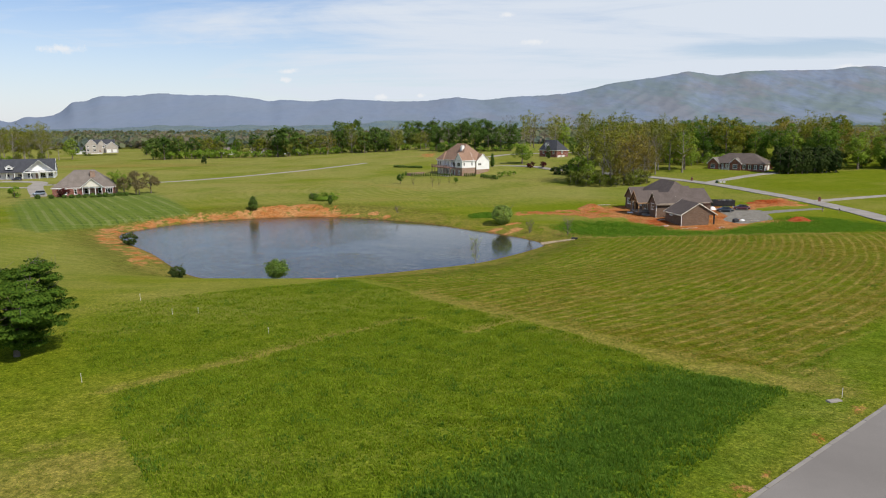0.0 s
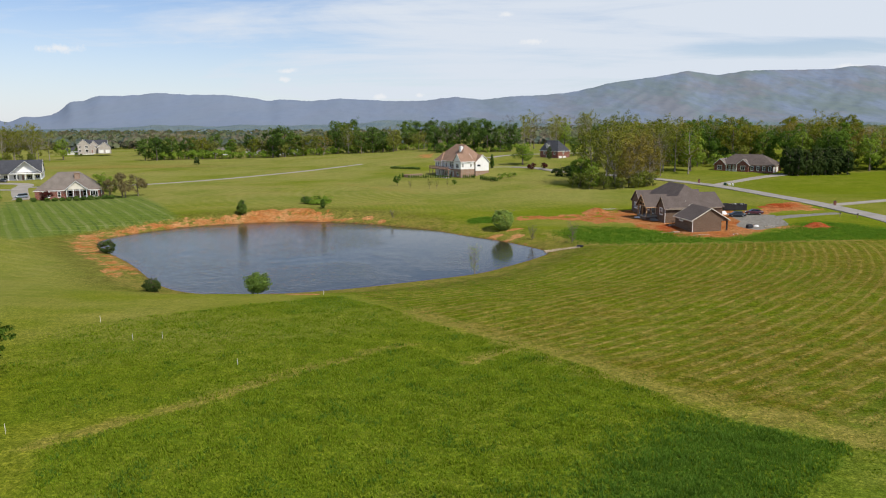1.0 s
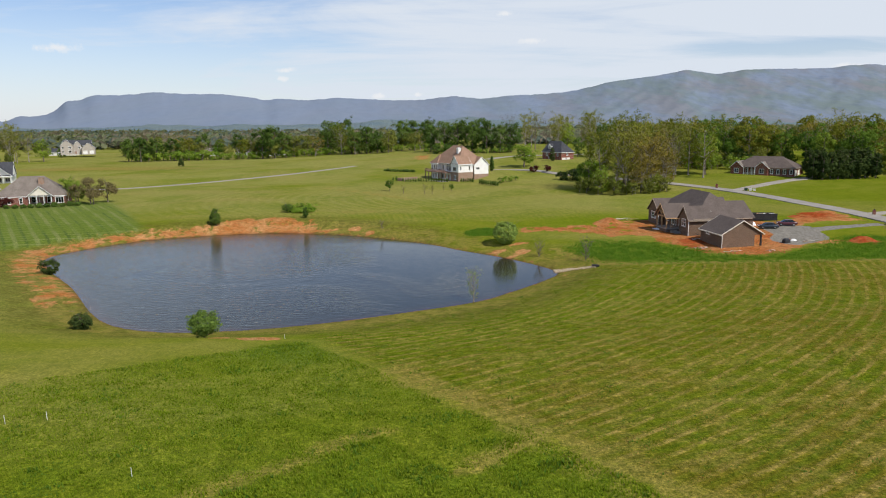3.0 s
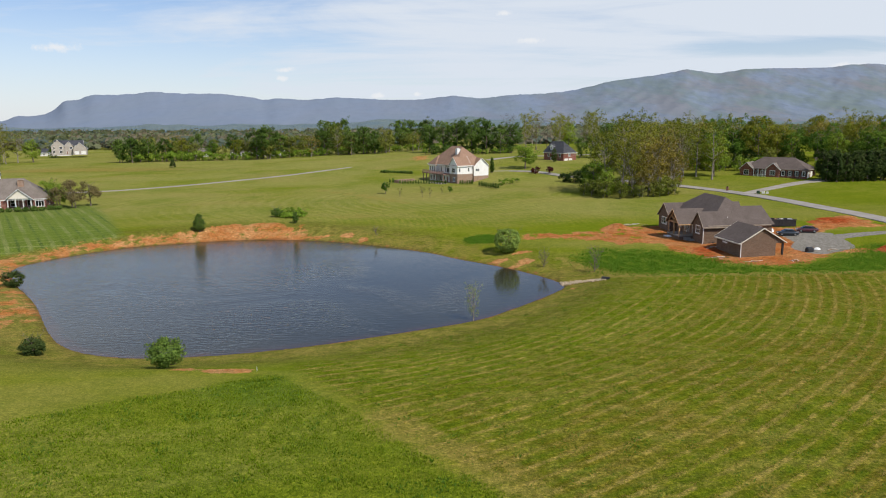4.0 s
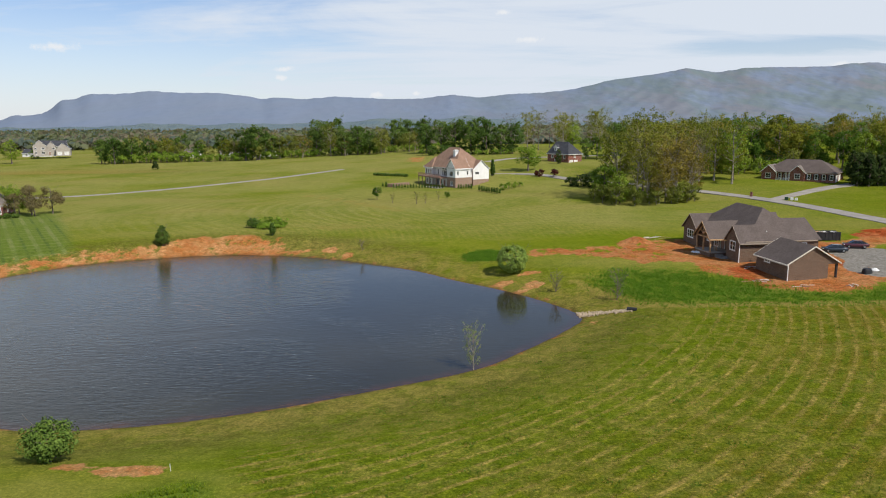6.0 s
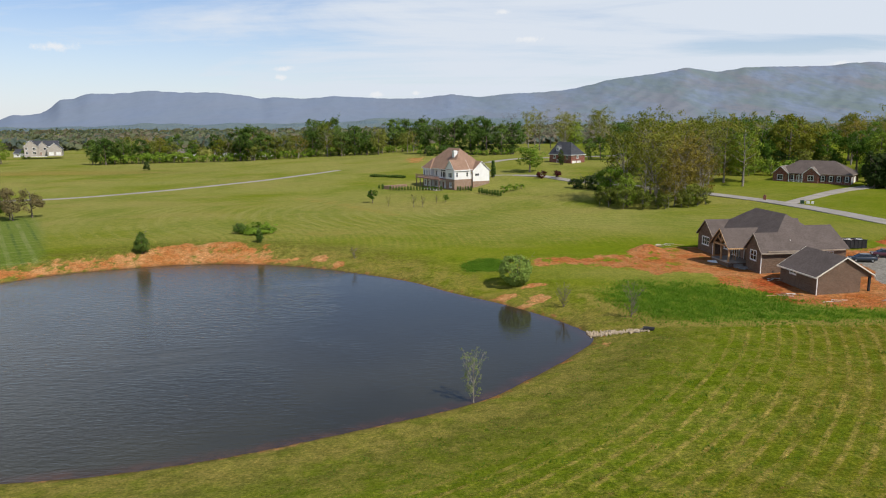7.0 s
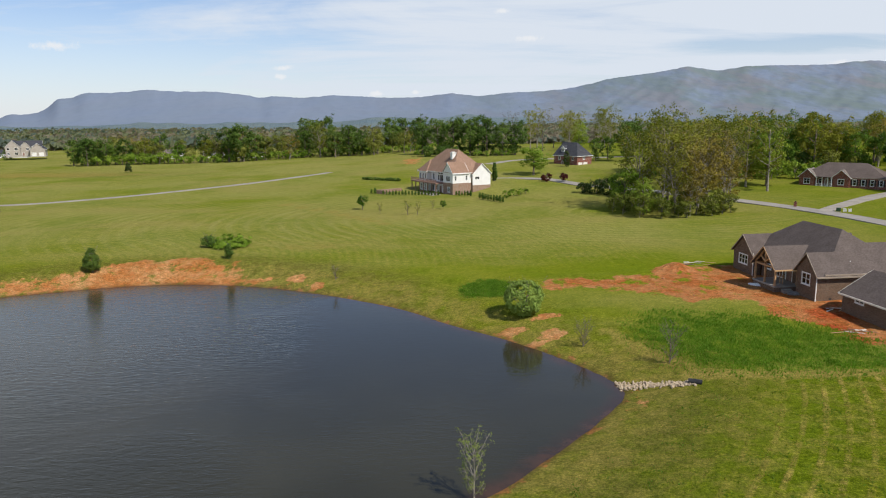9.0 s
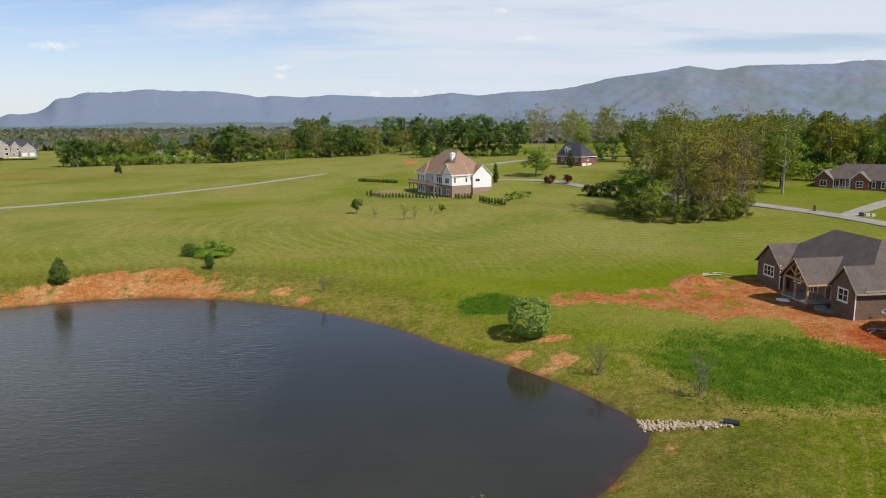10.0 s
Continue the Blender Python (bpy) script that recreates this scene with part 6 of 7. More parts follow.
understory = Kind(*(grow("undergrowth_shrub", 90 + k, 6.0, 8.0, M_BARK, L_DARK, "dark leafy undergrowth between the trunks of the woods", "shrub", G_WOOD, bottom=0.0, clumps=48, per=15, size=0.36, spread=1.1, count=3, twigs=1, stems=2) for k in range(2)))
brush = Kind(*(grow("brush_shrub", 85 + k, 5.5, 5.5, M_PALE_BARK, L_BRUSH, "olive scrubby undergrowth at the foot of the grove", "shrub", G_GROVE, from_twigs=True, bottom=0.02, per=12, size=0.26, spread=0.85, count=6, twigs=3, stems=3, first=0.1, thick=0.012) for k in range(2)))

rng = np.random.default_rng(5)


def scatter(kinds, n, x0, x1, y0, y1, lo=0.8, hi=1.15, gap=4.0, where=None):
    """n plants of the kinds, spread over a stretch, no nearer to each other than gap."""
    done = []
    for _ in range(n * 30):
        if len(done) == n:
            break
        x, y = rng.uniform(x0, x1), rng.uniform(y0, y1)
        if any((x - a) ** 2 + (y - b) ** 2 < gap * gap for a, b in done) or (where and not where(x, y)):
            continue
        kinds[int(rng.integers(len(kinds)))].at(x, y, rng.uniform(lo, hi), rng.uniform(0, 360), rng.uniform(0.92, 1.1))
        done.append((x, y))


# the grove in the field
in_grove = lambda x, y: ((x - 67) / 14.5) ** 2 + ((y - 287) / 13) ** 2 < 1
for x, y, s in ((57.5, 287, 1.06), (60, 294, 1.08), (64.5, 289, 1.27), (66, 283, 1.02), (62, 281, 0.84), (69.5, 295, 1.16)):
    springs.at(x, y, s)
for x, y, s in ((54, 289, 0.78), (57, 281, 0.62)):
    lights.at(x, y, s)
for x, y, s in ((72, 284, 1.12), (76.5, 289, 1.05), (79.5, 285, 0.86), (70, 279, 0.74), (74, 296, 1.12), (82, 290, 0.78), (67.5, 276.5, 0.55)):
    bronzes.at(x, y, s)
scatter((brush, brush, thickets), 20, 52, 82, 274, 299, 0.5, 1.0, 2.6, in_grove)
for x, y, s in ((52, 282, 0.9), (55, 277, 1.0), (60, 275, 0.9), (66, 274, 0.75), (73, 276, 0.8), (79, 279.5, 0.7), (50.5, 287, 0.8)):
    brush.at(x, y, s)
# woods behind the brick house and out to the east
behind = lambda x, y: y > 318 + 0.10 * (x - 90) + (14 if 112 < x < 148 else 0) and not (150 > x > 105 and y < 345)
for x, y, s in ((84, 297, 1.1), (70, 303, 1.2)):
    bares.at(x, y, s)
scatter((springs, springs, bronzes), 16, 84, 112, 308, 372, 0.95, 1.15, 4.2, lambda x, y: y > 305 + abs(x - 96) * 0.35 and (x < 104 or y > 344))
for x, y, s in ((86, 352, 1.0), (92, 360, 1.05), (99, 353, 0.95), (106, 358, 1.0), (113, 354, 0.95), (119, 362, 1.0), (127, 355, 0.98), (88, 372, 1.1), (101, 372, 1.1), (112, 370, 1.1), (141, 364, 1.05), (151, 351, 0.95), (159, 345, 0.9)):
    oaks.at(x, y, s)
for x, y, s in ((137, 352, 1.08), (147, 356, 1.0), (104, 364, 1.0), (172, 340, 1.05), (190, 352, 1.1)):
    golds.at(x, y, s)
scatter((oaks, springs, golds, bronzes, oaks), 27, 108, 262, 346, 420, 0.92, 1.14, 6)
scatter((oaks, bronzes, lights), 15, 158, 222, 308, 346, 0.9, 1.2, 5.5)
scatter((thickets, brush), 20, 82, 152, 338, 350, 0.9, 1.4, 3.0)
scatter((understory, understory, brush), 16, 166, 228, 314, 328, 0.8, 1.3, 3.6)
for k in range(15):
    understory.at(82 + 5.2 * k + rng.uniform(-1, 1), 354 + rng.uniform(-2, 3), rng.uniform(0.9, 1.4))
for k in range(18):
    cedars.at(141.5 + (k % 9) * 2.9 + rng.uniform(-0.6, 0.6), 303.5 + (k // 9) * 3.2 + rng.uniform(-0.8, 0.8), rng.uniform(0.62, 0.82))
lights.at(147, 318, 0.5)
springs.at(104, 314.5, 1.08)
lights.at(108, 324, 1.15)
# trees behind and beside the far houses
for x, y, s in ((-6, 500, 0.9), (3, 492, 1.02), (11, 486, 1.1), (20, 482, 1.08), (29, 480, 1.05), (37, 478, 0.95), (44, 482, 1.0), (25, 496, 1.1), (14, 498, 1.0)):
    darks.at(x, y, s)
for k in range(12):
    thickets.at(-8 + k * 5.2, 472 + 14 * abs(k - 6) / 6 + rng.uniform(-2, 2), rng.uniform(0.7, 1.0))
for x, y, s in ((41, 380, 0.72),):
    lights.at(x, y, s * 1.55, tall=0.68)
for k in range(12):
    understory.at(-5 + 4.4 * k + rng.uniform(-1, 1), 481 + rng.uniform(-2, 4), rng.uniform(0.8, 1.1))
cedars.at(58, 403.5, 0.5)
scatter((springs, lights, springs, bares), 14, 48, 120, 500, 590, 1.0, 1.3, 9)
for x, y, s in ((98, 452, 1.0), (107, 446, 0.9), (116, 455, 1.05), (88, 420, 0.98), (76, 430, 0.55), (83, 436, 0.6), (69, 437, 0.5)):
    darks.at(x, y, s)
# the tree line beyond the field
for x, y, s in ((-208, 514, 0.8), (-199, 512, 0.9), (-190, 516, 0.85), (-180, 520, 0.8), (-122, 528, 1.15), (-113, 526, 1.2), (-80, 560, 1.25), (-72, 565, 1.35), (-28, 556, 1.2), (-20, 560, 1.1), (-9, 560, 1.15)):
    darks.at(x, y, s)
scatter((olives, olives, olives, springs, olives, bronzes, darks), 48, -206, -10, 522, 566, 0.72, 1.0, 4.4)
for k in range(22):
    (olives, oaks, olives, golds)[k % 4].at(-198 + 8.6 * k + rng.uniform(-2, 2), 523 + 1.6 * k + rng.uniform(-2, 2), rng.uniform(0.62, 0.78))
for x, y, s in ((-37, 556, 1.02), (-43, 560, 0.95), (-14, 566, 0.9), (-60, 566, 0.9), (-132, 540, 0.8), (-2, 570, 1.0)):
    bares.at(x, y, s)
for k in range(84):
    u = k / 83
    x = -206 + 216 * u
    thickets.at(x + rng.uniform(-1.5, 1.5), 513 + 42 * u ** 0.8 - 6 * u + rng.uniform(-2, 2), rng.uniform(0.9, 1.3) * (1.3 if u < 0.25 else 1))
# the western copse
scatter((springs, bronzes, springs, lights), 19, -352, -276, 502, 545, 0.95, 1.3, 4.5)
scatter((brush, thickets), 14, -350, -278, 498, 510, 0.8, 1.2, 4)
scatter((darks, lights), 8, -262, -214, 600, 660, 0.6, 0.8, 8)
for x, y, s in ((-302, 608, 1.6), (-266, 648, 1.0)):
    thickets.at(x, y, s)


def far_woods():
    """Woods over the valley floor, far beyond the farms."""
    r = np.random.default_rng(9)
    # the pale leaf colours carry the valley's haze
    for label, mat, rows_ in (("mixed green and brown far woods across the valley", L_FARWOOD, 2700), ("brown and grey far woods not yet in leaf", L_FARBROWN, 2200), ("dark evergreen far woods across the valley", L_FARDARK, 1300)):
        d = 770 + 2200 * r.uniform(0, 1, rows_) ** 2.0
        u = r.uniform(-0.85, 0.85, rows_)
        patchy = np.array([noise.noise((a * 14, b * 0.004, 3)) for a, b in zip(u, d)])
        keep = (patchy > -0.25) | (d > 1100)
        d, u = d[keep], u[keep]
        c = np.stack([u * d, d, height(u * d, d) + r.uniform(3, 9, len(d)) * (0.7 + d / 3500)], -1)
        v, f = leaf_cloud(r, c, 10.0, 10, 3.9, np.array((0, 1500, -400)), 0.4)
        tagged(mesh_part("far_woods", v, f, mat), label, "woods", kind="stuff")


far_woods()

# ---- shrubs round the pond and in the field ----
one = lambda name, seed, x, y, tall, wide, bark, leaf, label, **more: Kind(grow(name, seed, tall, wide, bark, leaf, label, "shrub", "shrubs round the pond", lumpy=more.pop("lumpy", 0.25), **more)).at(x, y)
one("pond_shrub", 101, -27.7, 118.5, 3.9, 4.2, M_BARK, L_SHRUB, "upright leafy green shrub on the near pond bank", bottom=0.02, clumps=150, per=34, size=0.12, spread=0.55, count=6, stems=3, first=0.12, twigs=1, rise=0.1)
one("pond_shrub", 102, -48.9, 130, 2.7, 3.4, M_BARK, L_CEDAR, "dark dense shrub on the grassy pond bank", bottom=0.0, clumps=90, per=30, size=0.12, spread=0.42, count=6, stems=2)
one("pond_shrub", 103, -76, 171.5, 3.5, 4.4, M_BARK, L_CEDAR, "dark dense shrub on the red clay bank", bottom=0.0, clumps=90, per=30, size=0.14, spread=0.5, count=6, stems=2)
one("pond_shrub", 104, -60.6, 227.6, 4.8, 4.2, M_BARK, L_DARK, "cone-shaped dark green evergreen above the clay bank", bottom=0.0, clumps=150, per=26, size=0.15, spread=0.5, cone=0.62, count=6)
one("pond_shrub", 105, -37.2, 235, 3.4, 2.3, M_BARK, L_DARK, "small dark upright evergreen above the clay bank", bottom=0.0, clumps=70, per=24, size=0.13, spread=0.4, cone=0.6, count=5)
one("pond_shrub", 106, -45, 247.5, 3.0, 4.0, M_BARK, L_DARK, "dark shrub grown through with light green vines", bottom=0.0, clumps=60, per=26, size=0.16, spread=0.55, count=5, stems=2)
one("vine_thicket", 107, -40.5, 248, 1.8, 9.5, M_BARK, L_VINE, "low sprawling bright green vine thicket", bottom=0.0, clumps=200, per=26, size=0.17, spread=0.6, count=7, stems=3, flat=0.5, rise=-0.3, first=0.1)
one("round_shrub", 108, 16.4, 196.6, 5.4, 5.8, M_BARK, L_ROUND, "ball-shaped light green shrub beside the pond", bottom=0.01, clumps=240, per=30, size=0.15, spread=0.5, count=8, stems=2, shell=0.9, lumpy=0.1)
one("pond_sapling", 109, 7.1, 148.2, 5.4, 2.9, M_PALE_BARK, L_SAPLING, "slender sapling with sparse young leaves at the waterline", from_twigs=True, count=18, twigs=7, per=10, size=0.055, spread=0.26, rise=1.2, first=0.12, thick=0.011)
one("bare_shrub", 110, 30.9, 175.4, 4.6, 3.6, M_BARK, L_BROWN, "bare grey-brown shrub at the edge of the tall grass", from_twigs=True, count=8, twigs=5, per=3, size=0.04, spread=0.25, rise=1.0, first=0.08, stems=3, thick=0.008)
one("bare_shrub", 111, 22.6, 184, 3.4, 2.6, M_BARK, L_SPRING, "thin bare shrub on the pond bank", from_twigs=True, count=10, twigs=6, per=3, size=0.04, spread=0.22, rise=1.0, first=0.08, stems=3, thick=0.01)
one("bare_shrub", 112, -14.3, 221.5, 2.4, 1.8, M_BARK, L_BROWN, "thin bare shrub on the far pond bank", from_twigs=True, count=8, twigs=5, per=3, size=0.04, spread=0.2, rise=1.0, first=0.08, stems=2, thick=0.01)
one("field_evergreen", 113, -155, 464, 5.5, 5, M_BARK, L_CEDAR, "small dark evergreen alone in the far field", bottom=0.0, clumps=50, per=24, size=0.25, spread=0.8, cone=0.7, count=5)
Kind(grow("lawn_tree", 120, 9.3, 11.0, M_BARK, L_LAWN, "broad dark green tree with dense tiered low crown on the lawn", "tree", bottom=0.13, clumps=190, per=100, size=0.15, spread=1.0, count=22, twigs=6, first=0.15, rise=0.15, thick=0.024, flat=0.26, shell=0.75, lumpy=0.28)).at(-42.3, 69.0)

# ---- loose things ----
def solid(name, boxes, material, parent=None, label="", bevel=0.0):
    bm = bmesh.new()
    for b in boxes:
        box(bm, *b)
    if bevel:
        bmesh.ops.bevel(bm, geom=list(bm.edges), offset=bevel, segments=2, affect="EDGES")
    return part(name, bm, material, parent, label)


def paint(name, colour, roughness=0.3):
    m = Mat(name, roughness, specular=0.5)
    v = m.coords()
    m.color(m.mix(m.ramp(m.noise(v, 1.5, 4), 0.4, 0.7, 0, 0.3), colour, tuple(c * 0.7 + 0.02 for c in colour)))
    m.b.inputs["Coat Weight"].default_value = 0.6
    return m.m


def car(x, y, yaw, material, label, suv=False):
    """A parked car: body and cabin by sections, glass, wheels with rims, lights."""
    c = thing("car", pose(x, y, ground(x, y) + 0.1, 0, 0, yaw), label, "car", "parked cars")
    L, W, top = (4.7, 1.86, 1.72) if suv else (4.75, 1.82, 1.45)
    # along the car: distance, half width, bottom, shoulder
    sections = ((-L / 2, 0.62, 0.42, 0.68), (-L / 2 + 0.15, 0.80, 0.28, 0.86), (-1.35, 0.90, 0.22, 0.98 if suv else 0.90), (0.0, 0.91, 0.22, 0.97 if suv else 0.92), (1.3, 0.90, 0.22, 1.0 if suv else 0.95), (L / 2 - 0.12, 0.80, 0.3, 0.96), (L / 2, 0.66, 0.45, 0.78))
    bm = bmesh.new()
    rings = []
    for d, w, lo, hi in sections:
        rings.append([bm.verts.new((d, s * w * k, z)) for s, k, z in ((-1, 0.9, lo), (-1, 1, (lo + hi) / 2), (-1, 0.93, hi), (1, 0.93, hi), (1, 1, (lo + hi) / 2), (1, 0.9, lo))])
    for a, b in zip(rings, rings[1:]):
        for i in range(6):
            k = (i + 1) % 6
            bm.faces.new((a[i], a[k], b[k], b[i]))
    bm.faces.new(rings[0][::-1]), bm.faces.new(rings[-1])
    bmesh.ops.bevel(bm, geom=list(bm.edges), offset=0.03, segments=1, affect="EDGES")
    part("body", bm, material, c, smooth=True)
    front, rear = (-0.95, 2.2) if suv else (-1.0, 1.75)
    bm = bmesh.new()
    low = [(front - 0.35, 0.80, 0.93), (rear + (0.02 if suv else 0.35), 0.78, 0.95)]
    high = [(front + 0.55, 0.62, top), (rear - (0.25 if suv else 0.55), 0.60, top - 0.04)]
    v = [bm.verts.new((d, s * w, z)) for d, w, z in low + high for s in (-1, 1)]
    for f in ((0, 1, 5, 4), (1, 3, 7, 5), (3, 2, 6, 7), (2, 0, 4, 6), (4, 5, 7, 6), (0, 2, 3, 1)):
        bm.faces.new([v[i] for i in f])
    part("window_band", bm, M_GLASS, c, "dark tinted glass")
    bm = bmesh.new()
    slab(bm, [(front + 0.5, -0.64, top + 0.03), (rear - (0.2 if suv else 0.5), -0.62, top), (rear - (0.2 if suv else 0.5), 0.62, top), (front + 0.5, 0.64, top + 0.03)], 0.06)
    bmesh.ops.bevel(bm, geom=list(bm.edges), offset=0.02, segments=1, affect="EDGES")
    part("roof", bm, material, c)
    for sx in (-1.42, 1.42):
        for sy in (-1, 1):
            bm = bmesh.new()
            bmesh.ops.create_cone(bm, cap_ends=True, segments=18, radius1=0.33, radius2=0.33, depth=0.22, matrix=Matrix.Translation((sx, sy * 0.8, 0.33)) @ Matrix.Rotation(math.pi / 2, 4, "X"))
            tyre = part("wheel", bm, M_RUBBER, c, "black tyre")
            bm = bmesh.new()
            bmesh.ops.create_cone(bm, cap_ends=True, segments=14, radius1=0.2, radius2=0.2, depth=0.03, matrix=Matrix.Translation((sx, sy * 0.92, 0.33)) @ Matrix.Rotation(math.pi / 2, 4, "X"))
            part("rim", bm, M_RIM, tyre, "alloy rim")
    for sy in (-1, 1):
        solid("headlight", [(-L / 2 - 0.01, -L / 2 + 0.2, sy * 0.62 - 0.16, sy * 0.62 + 0.16, 0.66, 0.80)], M_WHITE, c, bevel=0.02)
        solid("tail_light", [(L / 2 - 0.14, L / 2 + 0.01, sy * 0.62 - 0.16, sy * 0.62 + 0.16, 0.74, 0.9)], P_RED, c, bevel=0.02)
    return c


P_RED, P_MAROON, P_NAVY = paint("red_lens", (0.25, 0.01, 0.01)), paint("maroon_car_paint", (0.075, 0.010, 0.016)), paint("dark_blue_car_paint", (0.012, 0.02, 0.028))
P_SILVER, P_BLACK = paint("silver_blue_car_paint", (0.20, 0.25, 0.30)), paint("black_car_paint", (0.012, 0.012, 0.014))
car(87.2, 208.6, -14, P_MAROON, "dark maroon sedan parked on the gravel drive")
car(81.0, 205.0, -10, P_NAVY, "dark blue sedan parked beside the new house")
car(-160.8, 283.5, 62, P_SILVER, "silver-blue sports utility car parked on a concrete drive", True)
car(-213.0, 357.0, 24, P_BLACK, "black sports utility car parked by the white columns", True)


def dumpster(x, y, yaw):
    d = thing("dumpster", pose(x, y, ground(x, y), 0, 0, yaw), "long black steel dumpster heaped with pale building waste", "dumpster")
    L, W, H, t = 6.4, 2.4, 1.75, 0.08
    for n, b in (("side", (-L / 2, L / 2, -W / 2, -W / 2 + t, 0.2, H)), ("side", (-L / 2, L / 2, W / 2 - t, W / 2, 0.2, H)), ("end", (-L / 2, -L / 2 + t, -W / 2 + t, W / 2 - t, 0.2, H)), ("door", (L / 2 - t, L / 2, -W / 2 + t, W / 2 - t, 0.2, H)), ("floor", (-L / 2, L / 2, -W / 2, W / 2, 0.1, 0.19))):
        solid(n, [b], M_BLACK, d)
    for k in range(9):
        for s in (-1, 1):
            solid("rib", [(-L / 2 + 0.2 + k * 0.75, -L / 2 + 0.32 + k * 0.75, s * W / 2 - (0 if s > 0 else 0.07), s * W / 2 + (0.07 if s > 0 else 0), 0.2, H)], M_BLACK, d)
    for s in (-1, 1):
        solid("rim_rail", [(-L / 2 - 0.05, L / 2 + 0.05, s * W / 2 - 0.08, s * W / 2 + 0.08, H + 0.002, H + 0.12)], M_BLACK, d)
        solid("skid", [(-L / 2, L / 2, s * 0.6 - 0.08, s * 0.6 + 0.08, -0.02, 0.098)], M_BLACK, d)
    r = np.random.default_rng(3)
    for k in range(16):
        a = thing("waste_board", pose(x, y, ground(x, y), 0, 0, yaw) @ pose(r.uniform(-2.6, 2.6), r.uniform(-0.7, 0.7), 1.35 + 0.03 * k, r.uniform(-8, 8), r.uniform(-10, 10), r.uniform(0, 180)), "broken pale board lying in the dumpster", "board", "waste in the dumpster")
        solid("board", [(-r.uniform(0.4, 0.9), r.uniform(0.4, 0.9), -0.25, 0.25, -0.03, 0.03)], (M_WHITE, M_CREAM, M_TIMBER)[k % 3], a)


dumpster(85.3, 217.8, -3)


def mailbox(x, y, yaw, label="black mailbox on a brick pier beside the road", brick=True):
    b = thing("mailbox", pose(x, y, ground(x, y) - 0.05, 0, 0, yaw), label, "mailbox", "mailboxes along the road")
    if brick:
        solid("pier", [(-0.35, 0.35, -0.35, 0.35, 0, 1.25), (-0.42, 0.42, -0.42, 0.42, 1.25, 1.36)], M_RED_BRICK, b)
        z = 1.365
    else:
        solid("post", [(-0.06, 0.06, -0.06, 0.06, 0, 1.0)], M_GREYWOOD, b)
        z = 1.0
    bm = bmesh.new()
    ring = [(-0.13, 0), (0.13, 0), (0.13, 0.16)] + [(0.13 * math.cos(a), 0.16 + 0.13 * math.sin(a)) for a in np.linspace(0, math.pi, 8)[1:-1]] + [(-0.13, 0.16)]
    ends = [[bm.verts.new((u, s * 0.26, z + w)) for u, w in ring] for s in (-1, 1)]
    bm.faces.new(ends[0]), bm.faces.new(ends[1][::-1])
    for i in range(len(ring)):
        k = (i + 1) % len(ring)
        bm.faces.new((ends[0][i], ends[1][i], ends[1][k], ends[0][k]))
    part("box", bm, M_BLACK, b)


mailbox(98.6, 285.6, -30)
mailbox(117.0, 222.5, -20)
mailbox(110.5, 199.0, -10, "dark wooden mailbox post beside the road", False)
mailbox(107.2, 201.5, -10, "small dark post at the drive's mouth", False)
mailbox(-176, 322, 0, "dark mailbox on a post beside a concrete walk", False)


def utility_box(x, y, yaw, material, s, label):
    u = thing("utility_box", pose(x, y, ground(x, y) - 0.03, 0, 0, yaw), label, "utility box")
    solid("cabinet", [(-s / 2, s / 2, -s * 0.35, s * 0.35, 0.08, s)], material, u, bevel=0.02)
    solid("base", [(-s * 0.6, s * 0.6, -s * 0.45, s * 0.45, 0, 0.08)], M_CONCRETE, u)


M_DKGREEN = grainy("green_enamel", (0.02, 0.05, 0.025), (0.03, 0.07, 0.035), 1, 30, 0.5, 0.03)
utility_box(105.2, 276.6, -30, M_DKGREEN, 1.0, "dark green utility cabinet beside the road")
utility_box(106.6, 276.2, -30, M_WHITE, 0.8, "pale utility cabinet beside the road")
utility_box(107.7, 275.8, -30, M_WHITE, 0.75, "pale utility cabinet beside the road")


def stake(x, y, tall, material, label):
    s = thing("survey_stake", pose(x, y, ground(x, y) - 0.1, 2, -2, 20), label, "stake", "survey stakes in the field")
    solid("post", [(-0.018, 0.018, -0.018, 0.018, 0, tall)], material, s, bevel=0.008)
    solid("cap", [(-0.024, 0.024, -0.024, 0.024, tall, tall + 0.05)], M_CREAM, s)


stake(-31.4, 60.4, 1.0, M_CREAM, "pale survey stake standing in mown grass")
stake(32.9, 54.9, 0.9, M_WHITE, "white survey stake near the street")
stake(-40.9, 95.2, 1.0, M_WHITE, "pale survey stake standing in the grass")
stake(-17.0, 115.5, 0.7, M_WHITE, "short white stake on the pond bank")
for k, (x, y) in enumerate(((-30.5, 88), (-33.5, 87.2), (-19.0, 77.5))):
    stake(x, y, 0.8, M_WHITE, "thin white marker stake in the hay field")
solid_plate = thing("valve_cover", pose(31.9, 54.2, ground(31.9, 54.2) + 0.0, 0, 0, 15), "pale concrete valve cover lying in the grass", "valve cover")
solid("plate", [(-0.6, 0.6, -0.25, 0.25, -0.05, 0.1)], M_CONCRETE, solid_plate, bevel=0.02)


def rock(rng_, size):
    """One rough stone as arrays."""
    bm = bmesh.new()
    bmesh.ops.create_icosphere(bm, subdivisions=1, radius=size)
    s = rng_.uniform(0.7, 1.3, 3)
    off = rng_.uniform(0, 50)
    for v in bm.verts:
        v.co = Vector((v.co.x * s[0], v.co.y * s[1], v.co.z * s[2] * 0.7)) * (1 + 0.35 * noise.noise(v.co * (2.2 / size) + Vector((off, 0, 0))))
    return bm


